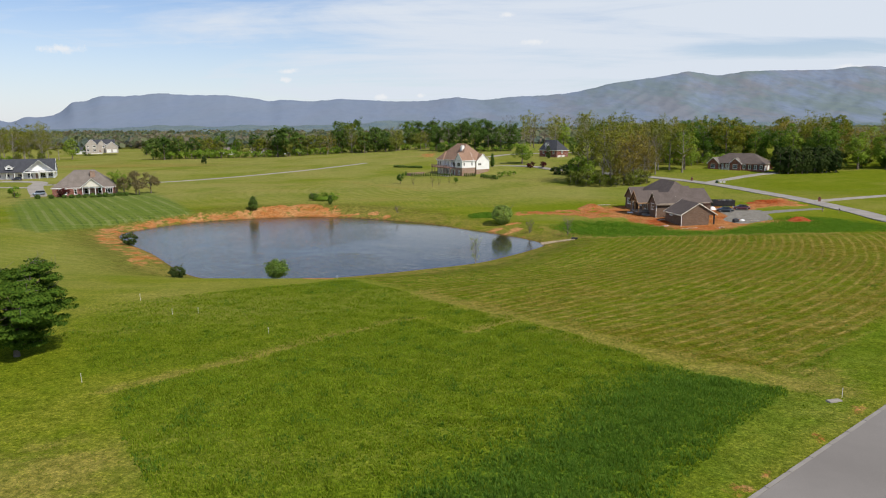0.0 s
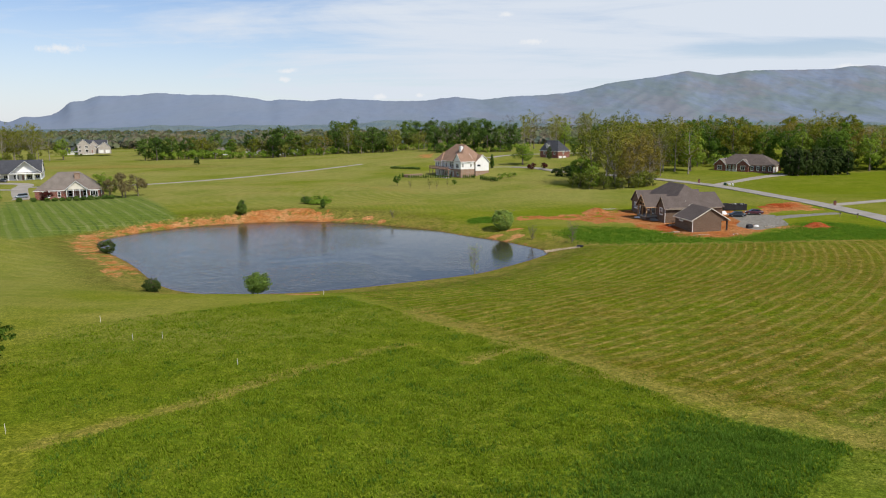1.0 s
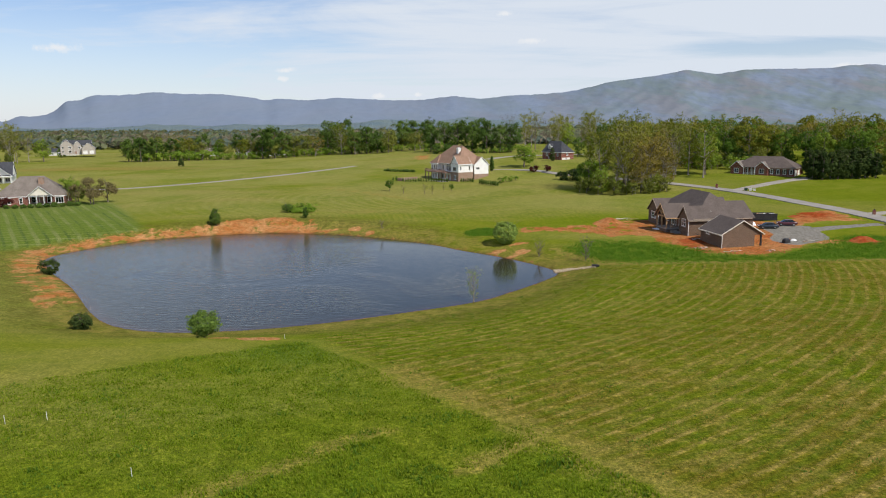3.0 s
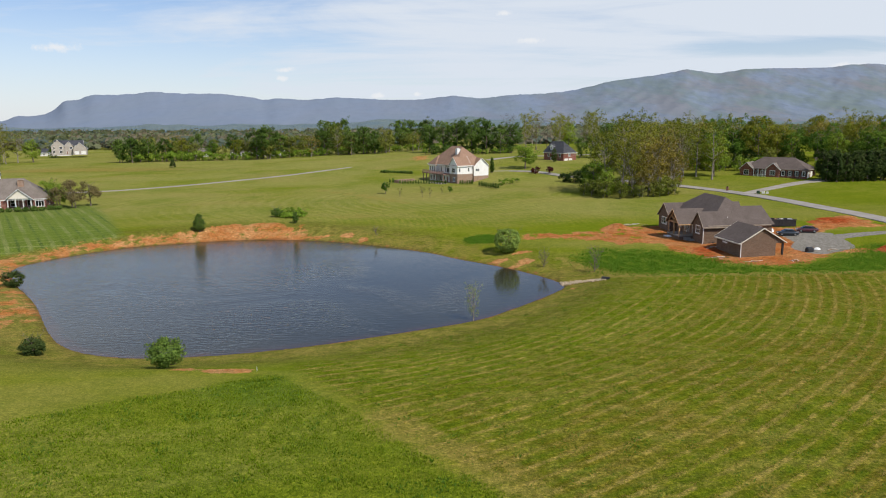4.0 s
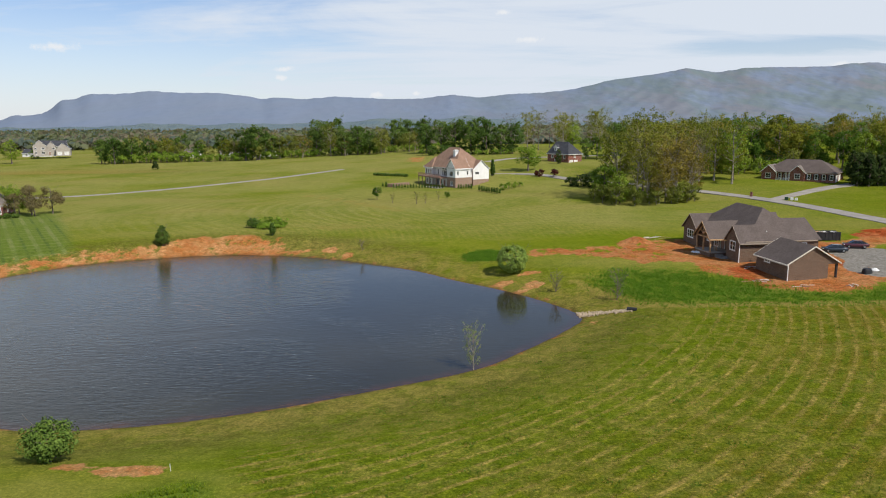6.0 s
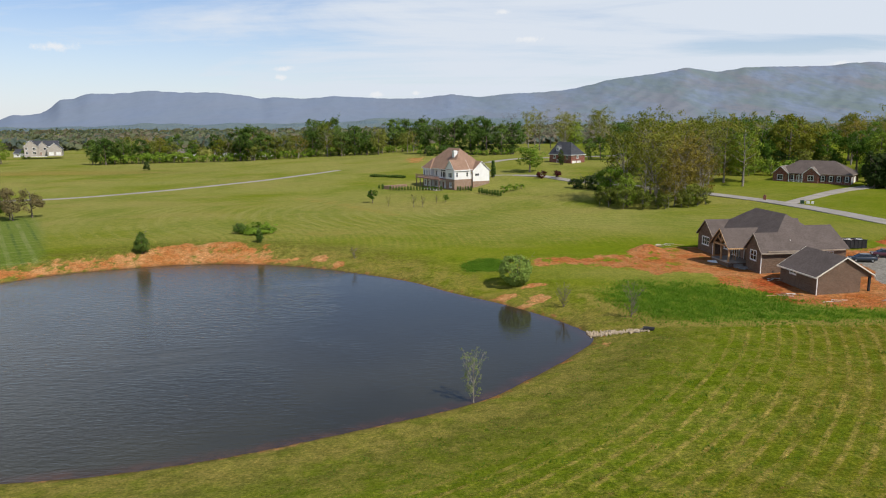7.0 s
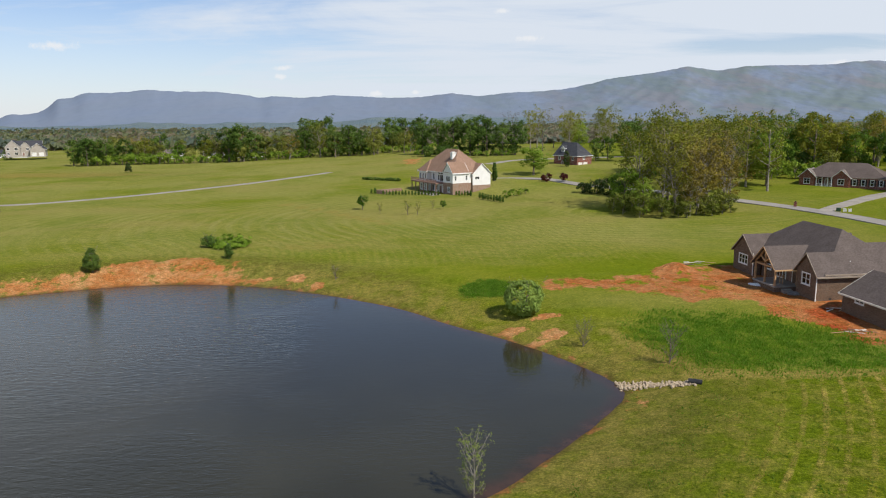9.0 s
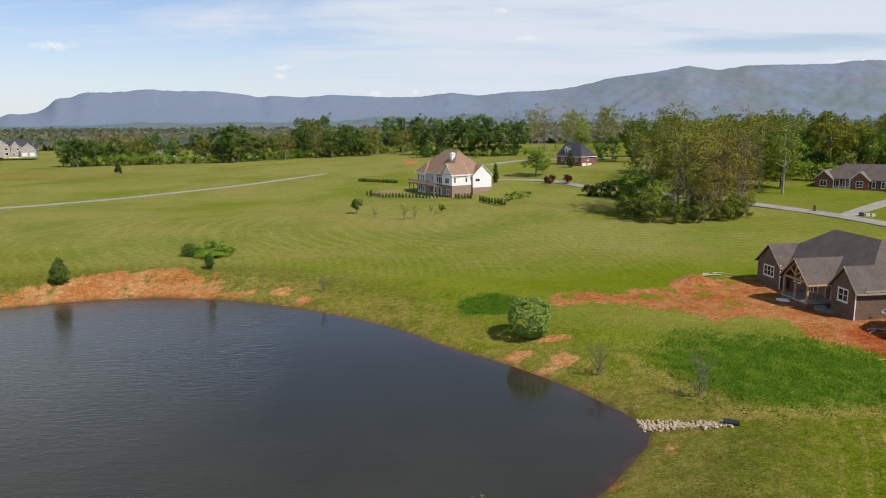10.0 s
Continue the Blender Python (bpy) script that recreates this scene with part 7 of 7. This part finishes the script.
def spillway():
    """Riprap from the pond's corner up to a culvert."""
    s = thing("spillway", pose(24.5, 172.2, 0.0), "pale riprap spillway leading to a black culvert", "spillway")
    r = np.random.default_rng(12)
    meshes = []
    for k in range(8):
        me = bpy.data.meshes.new("stone")
        bm = rock(r, 0.17)
        bm.to_mesh(me)
        bm.free()
        me.materials.append(M_STONE)
        meshes.append(me)
    for k in range(290):
        u = r.uniform(0, 1)
        x, y = 24.2 + 7.3 * u, 172.3 - 3.4 * u + r.normal(0, 0.38 + 0.15 * (1 - u))
        st = new("stone", meshes[k % 8])
        st.parent = s
        st.matrix_local = pose(x - 24.5, y - 172.2, ground(x, y) + 0.07, *r.uniform(0, 360, 3)) @ Matrix.Scale(r.uniform(0.6, 1.25), 4)
    bm = bmesh.new()
    for r0, flip in ((0.3, 1), (0.26, -1)):
        bmesh.ops.create_cone(bm, cap_ends=False, segments=18, radius1=r0, radius2=r0, depth=1.4)
    me_ob = part("culvert_pipe", bm, M_BLACK, s, "black plastic culvert pipe")
    me_ob.matrix_local = pose(31.6 - 24.5, 168.9 - 172.2, ground(31.6, 168.9) + 0.2, 90, 0, 65)


spillway()

# building waste round the new house
r = np.random.default_rng(21)


def board_pile(x, y, n, spread, yaw, label):
    for k in range(n):
        px_, py_ = x + r.normal(0, spread), y + r.normal(0, spread * 0.5)
        b = thing("waste_board", pose(px_, py_, ground(px_, py_) + 0.05 + 0.025 * k, r.uniform(-4, 4), r.uniform(-4, 4), yaw + r.normal(0, 25)), label, "board", "scattered boards on the clay")
        solid("board", [(-r.uniform(0.4, 1.3), r.uniform(0.4, 1.3), -0.08, 0.08, -0.025, 0.025)], (M_TIMBER, M_CREAM, M_GREYWOOD)[k % 3], b)


board_pile(60.5, 194.0, 9, 1.0, 20, "loose board lying on the red clay")
board_pile(57.6, 184.5, 8, 0.9, -30, "loose board lying on the red clay")
board_pile(63.0, 180.3, 5, 0.8, 10, "loose board lying on the red clay")
board_pile(70.5, 179.6, 7, 0.6, 70, "loose board lying on the red clay")
board_pile(51.2, 223.8, 14, 2.4, 5, "pale board lying beside the spoil heap")
board_pile(82.0, 188.0, 6, 1.2, 10, "pale board lying on the gravel")
for x, y, w, d, h, yaw, mat, label in ((55.2, 208.5, 2.6, 1.0, 0.35, -35, M_WHITE, "pale plastic sheet heaped on the clay"),
                                       (77.0, 187.0, 1.7, 1.1, 1.1, 15, M_BLACK, "dark pallet of bricks on the gravel"), (79.6, 189.0, 1.6, 1.2, 0.5, 40, M_WHITE, "heap of white bags on the gravel"),
                                       (58.4, 202.5, 2.4, 1.3, 0.45, 10, M_GRAVEL, "small heap of grey gravel by the porch steps"), (79.5, 211, 2.2, 1.4, 0.9, 0, M_WHITE, "heap of white packaging beside the dumpster")):
    p_ = thing("heap", pose(x, y, ground(x, y) - 0.05, 0, 0, yaw), label, "heap", "heaps on the building site")
    bm = bmesh.new()
    bmesh.ops.create_icosphere(bm, subdivisions=3, radius=1.0)
    for v in bm.verts:
        q = 1 + 0.3 * noise.noise(v.co * 2.1 + Vector((x, y, 0)))
        f = 4.0 if "stack" in label or "pallet" in label else 2.0
        n_ = (abs(v.co.x) ** f + abs(v.co.y) ** f + abs(v.co.z) ** f) ** (1 / f)
        v.co = Vector((v.co.x / n_ * w / 2, v.co.y / n_ * d / 2, max(0, v.co.z / n_ * h))) * (q if f == 2 else 1)
    part("pile", bm, mat, p_)
M_CLOD = grainy("dry_clay_lump", (0.30, 0.11, 0.04), (0.42, 0.21, 0.10), 1.1, 14, 0.95, 0.3)
litter = np.random.default_rng(31)
for k in range(40):
    x, y = litter.uniform(24, 86), litter.uniform(178, 226)
    if patch(SITE, np.array([x]), np.array([y]), 2)[0] < 0.9 or (56 < x < 78 and 182 < y < 224):
        continue
    g = thing("clod", pose(x, y, ground(x, y), 0, 0, litter.uniform(0, 360)), "lump of dry red clay on bare ground", "clod", "clods on the building site")
    part("lump", rock(litter, litter.uniform(0.12, 0.3)), M_CLOD, g)

# kerb along the street
def kerb(points):
    p = np.array(points, float)
    d = p[1] - p[0]
    run = np.linalg.norm(d)
    d = d / run
    n = np.array((-d[1], d[0]))
    k = thing("kerb", Matrix(), "pale concrete kerb edging the street", "kerb", kind="structure")
    for j in range(int(run // 3)):
        a, b = p[0] + d * 3 * j, p[0] + d * (3 * j + 2.985)
        bm = bmesh.new()
        corners = [a - n * 0.15, b - n * 0.15, b + n * 0.15, a + n * 0.15]
        z = max(ground(*c) for c in corners)
        slab(bm, [(*c, z + 0.18) for c in corners], 0.5)
        part("kerb_stone", bm, M_KERB, k)


M_KERB = grainy("worn_kerb_concrete", (0.235, 0.212, 0.182), (0.30, 0.275, 0.24), 0.5, 18, 0.9, 0.2)
kerb(((-25.5, 1.78), (97.1, 104.68)))

# ---- planting round the houses ----
def arborvitae(seed):
    return grow("arborvitae", seed, 2.0, 0.85, M_BARK, L_DARK, "narrow dark green arborvitae in a planted row", "shrub", "arborvitae at the white house", bottom=0.02, clumps=34, per=16, size=0.13, spread=0.24, cone=0.75, count=3, twigs=1)


columns = Kind(arborvitae(201), arborvitae(202))


def row(kind, a, b, n, size=1.0):
    for k in range(n):
        u = k / max(1, n - 1)
        kind.at(a[0] + (b[0] - a[0]) * u, a[1] + (b[1] - a[1]) * u, size * rng.uniform(0.88, 1.12))


row(columns, (-15.2, 340.6), (3.6, 336.4), 18)
row(columns, (-19.8, 346.5), (-18.4, 345.0), 2, 1.15)
row(columns, (9.6, 333.6), (14.2, 331.0), 6, 1.05)
row(columns, (16.8, 322.8), (23.2, 311.8), 9, 1.15)
Kind(grow("conifer", 210, 7.0, 2.6, M_BARK, L_DARK, "tall narrow dark conifer at the corner of the white house", "tree", bottom=0.01, clumps=70, per=22, size=0.26, spread=0.6, cone=0.85, count=4)).at(23.6, 352)
hedge_bush = Kind(*(grow("hedge_shrub", 220 + k, 1.4, 1.9, M_BARK, L_DARK, "clipped dark green shrub in a low hedge", "shrub", "clipped hedge shrubs", bottom=0.0, clumps=34, per=20, size=0.14, spread=0.35, count=4, shell=0.8) for k in range(2)))
row(hedge_bush, (-26.6, 387), (-12.2, 378), 10, 1.05)
row(hedge_bush, (-152.6, 268.2), (-143.5, 270.0), 3, 1.15)
row(hedge_bush, (-141.0, 270.6), (-123.5, 277.5), 9, 1.3)
row(hedge_bush, (17.5, 347.0), (20.5, 348.6), 3, 1.5)
small = Kind(grow("young_tree", 230, 4.8, 3.4, M_BARK, L_OAK, "small young tree planted in the lawn", "tree", "young trees in the lawn", bottom=0.25, clumps=45, per=22, size=0.17, spread=0.5))
small.at(-18.3, 304.2)
small.at(5.1, 303.4, 0.62)
twiggy = Kind(*(grow("young_sapling", 233 + k, 3.4, 2.4, M_BARK, L_SPRING, "thin young sapling with few leaves in the lawn", "tree", "young trees in the lawn", from_twigs=True, count=9, twigs=5, per=6, size=0.08, spread=0.3, rise=0.8, first=0.3) for k in range(2)))
for x, y, s in ((-12.6, 296, 0.9), (-4.7, 293, 1.1), (-2.0, 294, 1.0), (2.2, 302, 0.8)):
    twiggy.at(x, y, s)
for x, y, s in ((25.0, 321.5, 0.75), (27.5, 324.0, 0.8), (30.0, 326.5, 0.7), (32.0, 329, 0.6)):
    thickets.at(x, y, s * 0.75)
plum = Kind(*(grow("plum_shrub", 240 + k, 3.4, 4.6, M_BARK, L_RED, "dark maroon-leaved shrub in a mulched bed", "shrub", "maroon shrubs", bottom=0.05, clumps=50, per=24, size=0.18, spread=0.6, count=6, stems=2) for k in range(2)))
plum.at(43.0, 359.5), plum.at(48.6, 357.6), plum.at(-146.2, 273.4, 1.15)
junipers = Kind(grow("juniper", 245, 4.2, 6.5, M_BARK, L_CEDAR, "dark spreading juniper at the edge of the grove", "shrub", "junipers by the grove", bottom=0.0, clumps=60, per=24, size=0.24, spread=0.8, count=5, stems=2))
for x, y, s in ((50.5, 327, 0.8), (54.0, 324, 1.1), (57.5, 320.5, 1.25), (60, 316, 1.2)):
    junipers.at(x, y, s)
lights.at(-133.5, 291.5, 0.62), lights.at(-128.5, 288.0, 0.5)
tans = Kind(*(grow("ornamental_tree", 250 + k, 7.5, 5.6, M_BARK, L_ORNAMENT, "small tree with fine tan young leaves beside the house", "tree", "small trees by the porch house", bottom=0.10, clumps=90, per=24, size=0.17, spread=0.7, first=0.2) for k in range(2)))
tans.at(-122.0, 283.5, 1.25), tans.at(-117.5, 287.0, 1.2), tans.at(-126, 281.5, 0.95), tans.at(-119.5, 280.5, 0.9)
thickets.at(-164.5, 273.5, 0.95)

# terrace wall below the white house
t = thing("terrace_wall", Matrix(), "low tan block wall round the terrace", "wall", kind="structure")
for a, b in (((-17.6, 346.2), (-9.5, 352.5)), ((-17.8, 345.6), (-14.6, 343.0))):
    d = np.array(b) - a
    n = int(np.linalg.norm(d) / 0.62)
    for course in range(5):
        for k in range(n):
            q = np.array(a) + d * (k + 0.5 * (course % 2)) / n
            blk = new("block", BLOCK) if k or course else None
            if blk is None:
                bm = bmesh.new()
                box(bm, -0.3, 0.3, -0.18, 0.18, 0, 0.28)
                bmesh.ops.bevel(bm, geom=list(bm.edges), offset=0.02, segments=1, affect="EDGES")
                blk = part("block", bm, M_TAN_BRICK)
                BLOCK = blk.data
            blk.parent = t
            blk.matrix_local = pose(q[0], q[1], ground(a[0], a[1]) - 0.15 + course * 0.29, 0, 0, math.degrees(math.atan2(d[1], d[0])) + rng.uniform(-1, 1))

# drives of the western houses
ribbon("road", ((-157, 276), (-161, 284), (-168, 295), (-184, 322), (-196, 346), (-218, 352)), (5.5, 7), M_CONCRETE, "pale concrete drive between the western houses", "driveway", 0.1)
ribbon("road", ((-180, 316), (-198, 319), (-225, 320), (-290, 322)), 3.6, M_CONCRETE, "pale concrete side drive past the white porch house", "driveway", 0.16)
ribbon("road", ((-330, 420), (-300, 432), (-318, 455), (-345, 470)), 6, M_CONCRETE, "curving pale concrete lane in the far west", "lane", 0.1)

# ---- standing grass ----
def tufts(name, seed, count, x0, x1, y0, y1, mask, tall, wide, blades, material, label, lean=0.7, even=False):
    """Tufts of blades where mask(x, y) lets them stand, as one sheet of stuff."""
    r = np.random.default_rng(seed)
    x, y = r.uniform(x0, x1, count), r.uniform(y0, y1, count)
    m = mask(x, y)
    keep = r.uniform(0, 1, count) < m
    x, y = x[keep], y[keep]
    lump_ = np.array([noise.noise((a * 0.5, b * 0.5, 3)) for a, b in zip(x, y)])
    keep = (lump_ > r.uniform(-1.4, 0.0, len(x))) | even
    x, y, lump_ = x[keep], y[keep], lump_[keep]
    n = len(x)
    z = height(x, y) + np.array([noise.noise((a * 0.11, b * 0.11, 0)) for a, b in zip(x, y)]) * 0.12 - 0.01    # the ground's own lumps
    size = (0.7 + 0.6 * np.clip(lump_ + 0.3, 0, 1)) * r.uniform(0.7, 1.25, n)
    X_, Y_, Z_, S_ = (np.repeat(v, blades) for v in (x, y, z, size))
    k = n * blades
    a = r.uniform(0, 2 * math.pi, k)
    d = np.stack([np.cos(a), np.sin(a)], -1)
    out_ = r.uniform(0.1, lean, k) * tall * S_
    base = np.stack([X_, Y_], -1) + d * (0.08 * wide * r.uniform(0, 1, k))[:, None]
    side = np.stack([-d[:, 1], d[:, 0]], -1) * (wide * S_ * 0.5)[:, None]
    tip = base + d * out_[:, None]
    h = tall * S_ * r.uniform(0.6, 1.1, k)
    v = np.stack([np.concatenate([base - side, (Z_ - 0.03)[:, None]], 1), np.concatenate([base + side, (Z_ - 0.03)[:, None]], 1), np.concatenate([tip, (Z_ + h)[:, None]], 1)], 1).reshape(-1, 3)
    ob = mesh_part(name, v, np.arange(k * 3).reshape(-1, 3), material)
    tagged(ob, label, "grass", kind="stuff")


L_MEADOW = leaf_material("meadow_grass_blades", (0.165, 0.250, 0.011), (0.285, 0.335, 0.030), 0.85, 0.5)
L_HALF = leaf_material("half_grown_grass_blades", (0.150, 0.225, 0.010), (0.245, 0.305, 0.024), 0.85, 0.5)
L_LUSH = leaf_material("lush_grass_blades", (0.085, 0.180, 0.018), (0.165, 0.265, 0.038), 0.85, 0.5)
L_SITE = leaf_material("site_grass_blades", (0.098, 0.215, 0.015), (0.180, 0.305, 0.036), 0.85, 0.5)
L_STUBBLE = leaf_material("mown_grass_blades", (0.092, 0.148, 0.005), (0.170, 0.215, 0.012), 0.95, 0.6)
L_STRAW = leaf_material("dry_swath_straw", (0.22, 0.165, 0.042), (0.35, 0.255, 0.080), 0.95, 0.5)
swath_line = lambda x, y: soft((0.5 + 0.5 * np.sin(3.44 * np.hypot(x + 85, y - 225) - math.pi / 2 + 0.5 * np.sin(x * 0.11) + 0.4 * np.sin(y * 0.17)) - 0.62) / 0.3) * (0.15 + 0.85 * soft((polygon_distance(POND, x, y) - 9) / 14))
not_lush = lambda x, y: 1 - 0.85 * patch(LUSH_NEAR, x, y, 8)


def clover(x, y, grain=0.34, least=0.12):
    """1 in the darker, richer spots of the sward."""
    return soft((np.array([noise.noise((a * grain, b * grain, 9)) + 0.5 * noise.noise((a * grain * 2.7, b * grain * 2.7, 4)) for a, b in zip(x, y)]) - least) / 0.25)


in_far = lambda x, y: inside(MEADOW_FAR, x, y, 1.0) * soft((x + 48) / 14)
tufts("meadow_grass", 1, 100000, -30, 31, 32, 87, lambda x, y: inside(MEADOW, x, y, 0.6) * not_lush(x, y), 0.25, 0.085, 4, L_MEADOW, "knee-high green meadow grass left standing", 0.9)
tufts("meadow_grass", 11, 42000, -30, 31, 32, 87, lambda x, y: inside(MEADOW, x, y, 0.6) * not_lush(x, y) * clover(x, y), 0.27, 0.10, 4, L_LUSH, "dark green clover clumps among the meadow grass", 0.9, True)
tufts("meadow_grass", 2, 62000, -2, 31, 32, 64, lambda x, y: inside(MEADOW, x, y, 0.8) * patch(LUSH_NEAR, x, y, 8), 0.30, 0.10, 4, L_LUSH, "lush dark green grass patch in the meadow", 0.8, True)
tufts("meadow_grass", 3, 75000, -48, 11, 62, 116, in_far, 0.20, 0.09, 3, L_HALF, "uneven half-grown green grass", 0.9)
tufts("meadow_grass", 12, 26000, -48, 11, 62, 116, lambda x, y: in_far(x, y) * clover(x, y, 0.3, 0.2), 0.22, 0.10, 4, L_LUSH, "dark green clover clumps in half-grown grass", 0.9, True)
tufts("site_grass", 4, 105000, 26, 112, 166, 198, lambda x, y: patch(LUSH_SITE, x, y, 9), 0.26, 0.11, 3, L_SITE, "tall lush green grass below the building site", 0.8)
tufts("bank_grass", 5, 7000, 7, 18, 205, 218, lambda x, y: patch(LUSH_BANK, x, y, 2), 0.24, 0.11, 4, L_SITE, "tall lush green grass above the pond", 0.8, True)
tufts("mown_grass", 6, 42000, -16, 76, 60, 172, lambda x, y: inside(MOWN, x, y, 2), 0.09, 0.09, 3, L_STUBBLE, "short mown green grass stubble", 1.4, True)
tufts("mown_straw", 8, 135000, -16, 76, 60, 168, lambda x, y: inside(MOWN, x, y, 2) * swath_line(x, y), 0.07, 0.10, 3, L_STRAW, "dry straw lying in curved mower swaths", 2.0)
tufts("mown_clumps", 13, 60000, -16, 70, 60, 170, lambda x, y: inside(MOWN, x, y, 2) * clover(x, y, 0.45, 0.10), 0.12, 0.10, 4, L_LUSH, "dark green regrowth clumps in the mown field", 1.0, True)
tufts("lawn_grass", 7, 36000, -62, 44, 24, 76, lambda x, y: 1 - inside(MEADOW, x, y, 1) - soft((x * 0.643 - y * 0.766 + 17) / 3), 0.09, 0.08, 3, L_STUBBLE, "short rough lawn grass", 1.4, True)
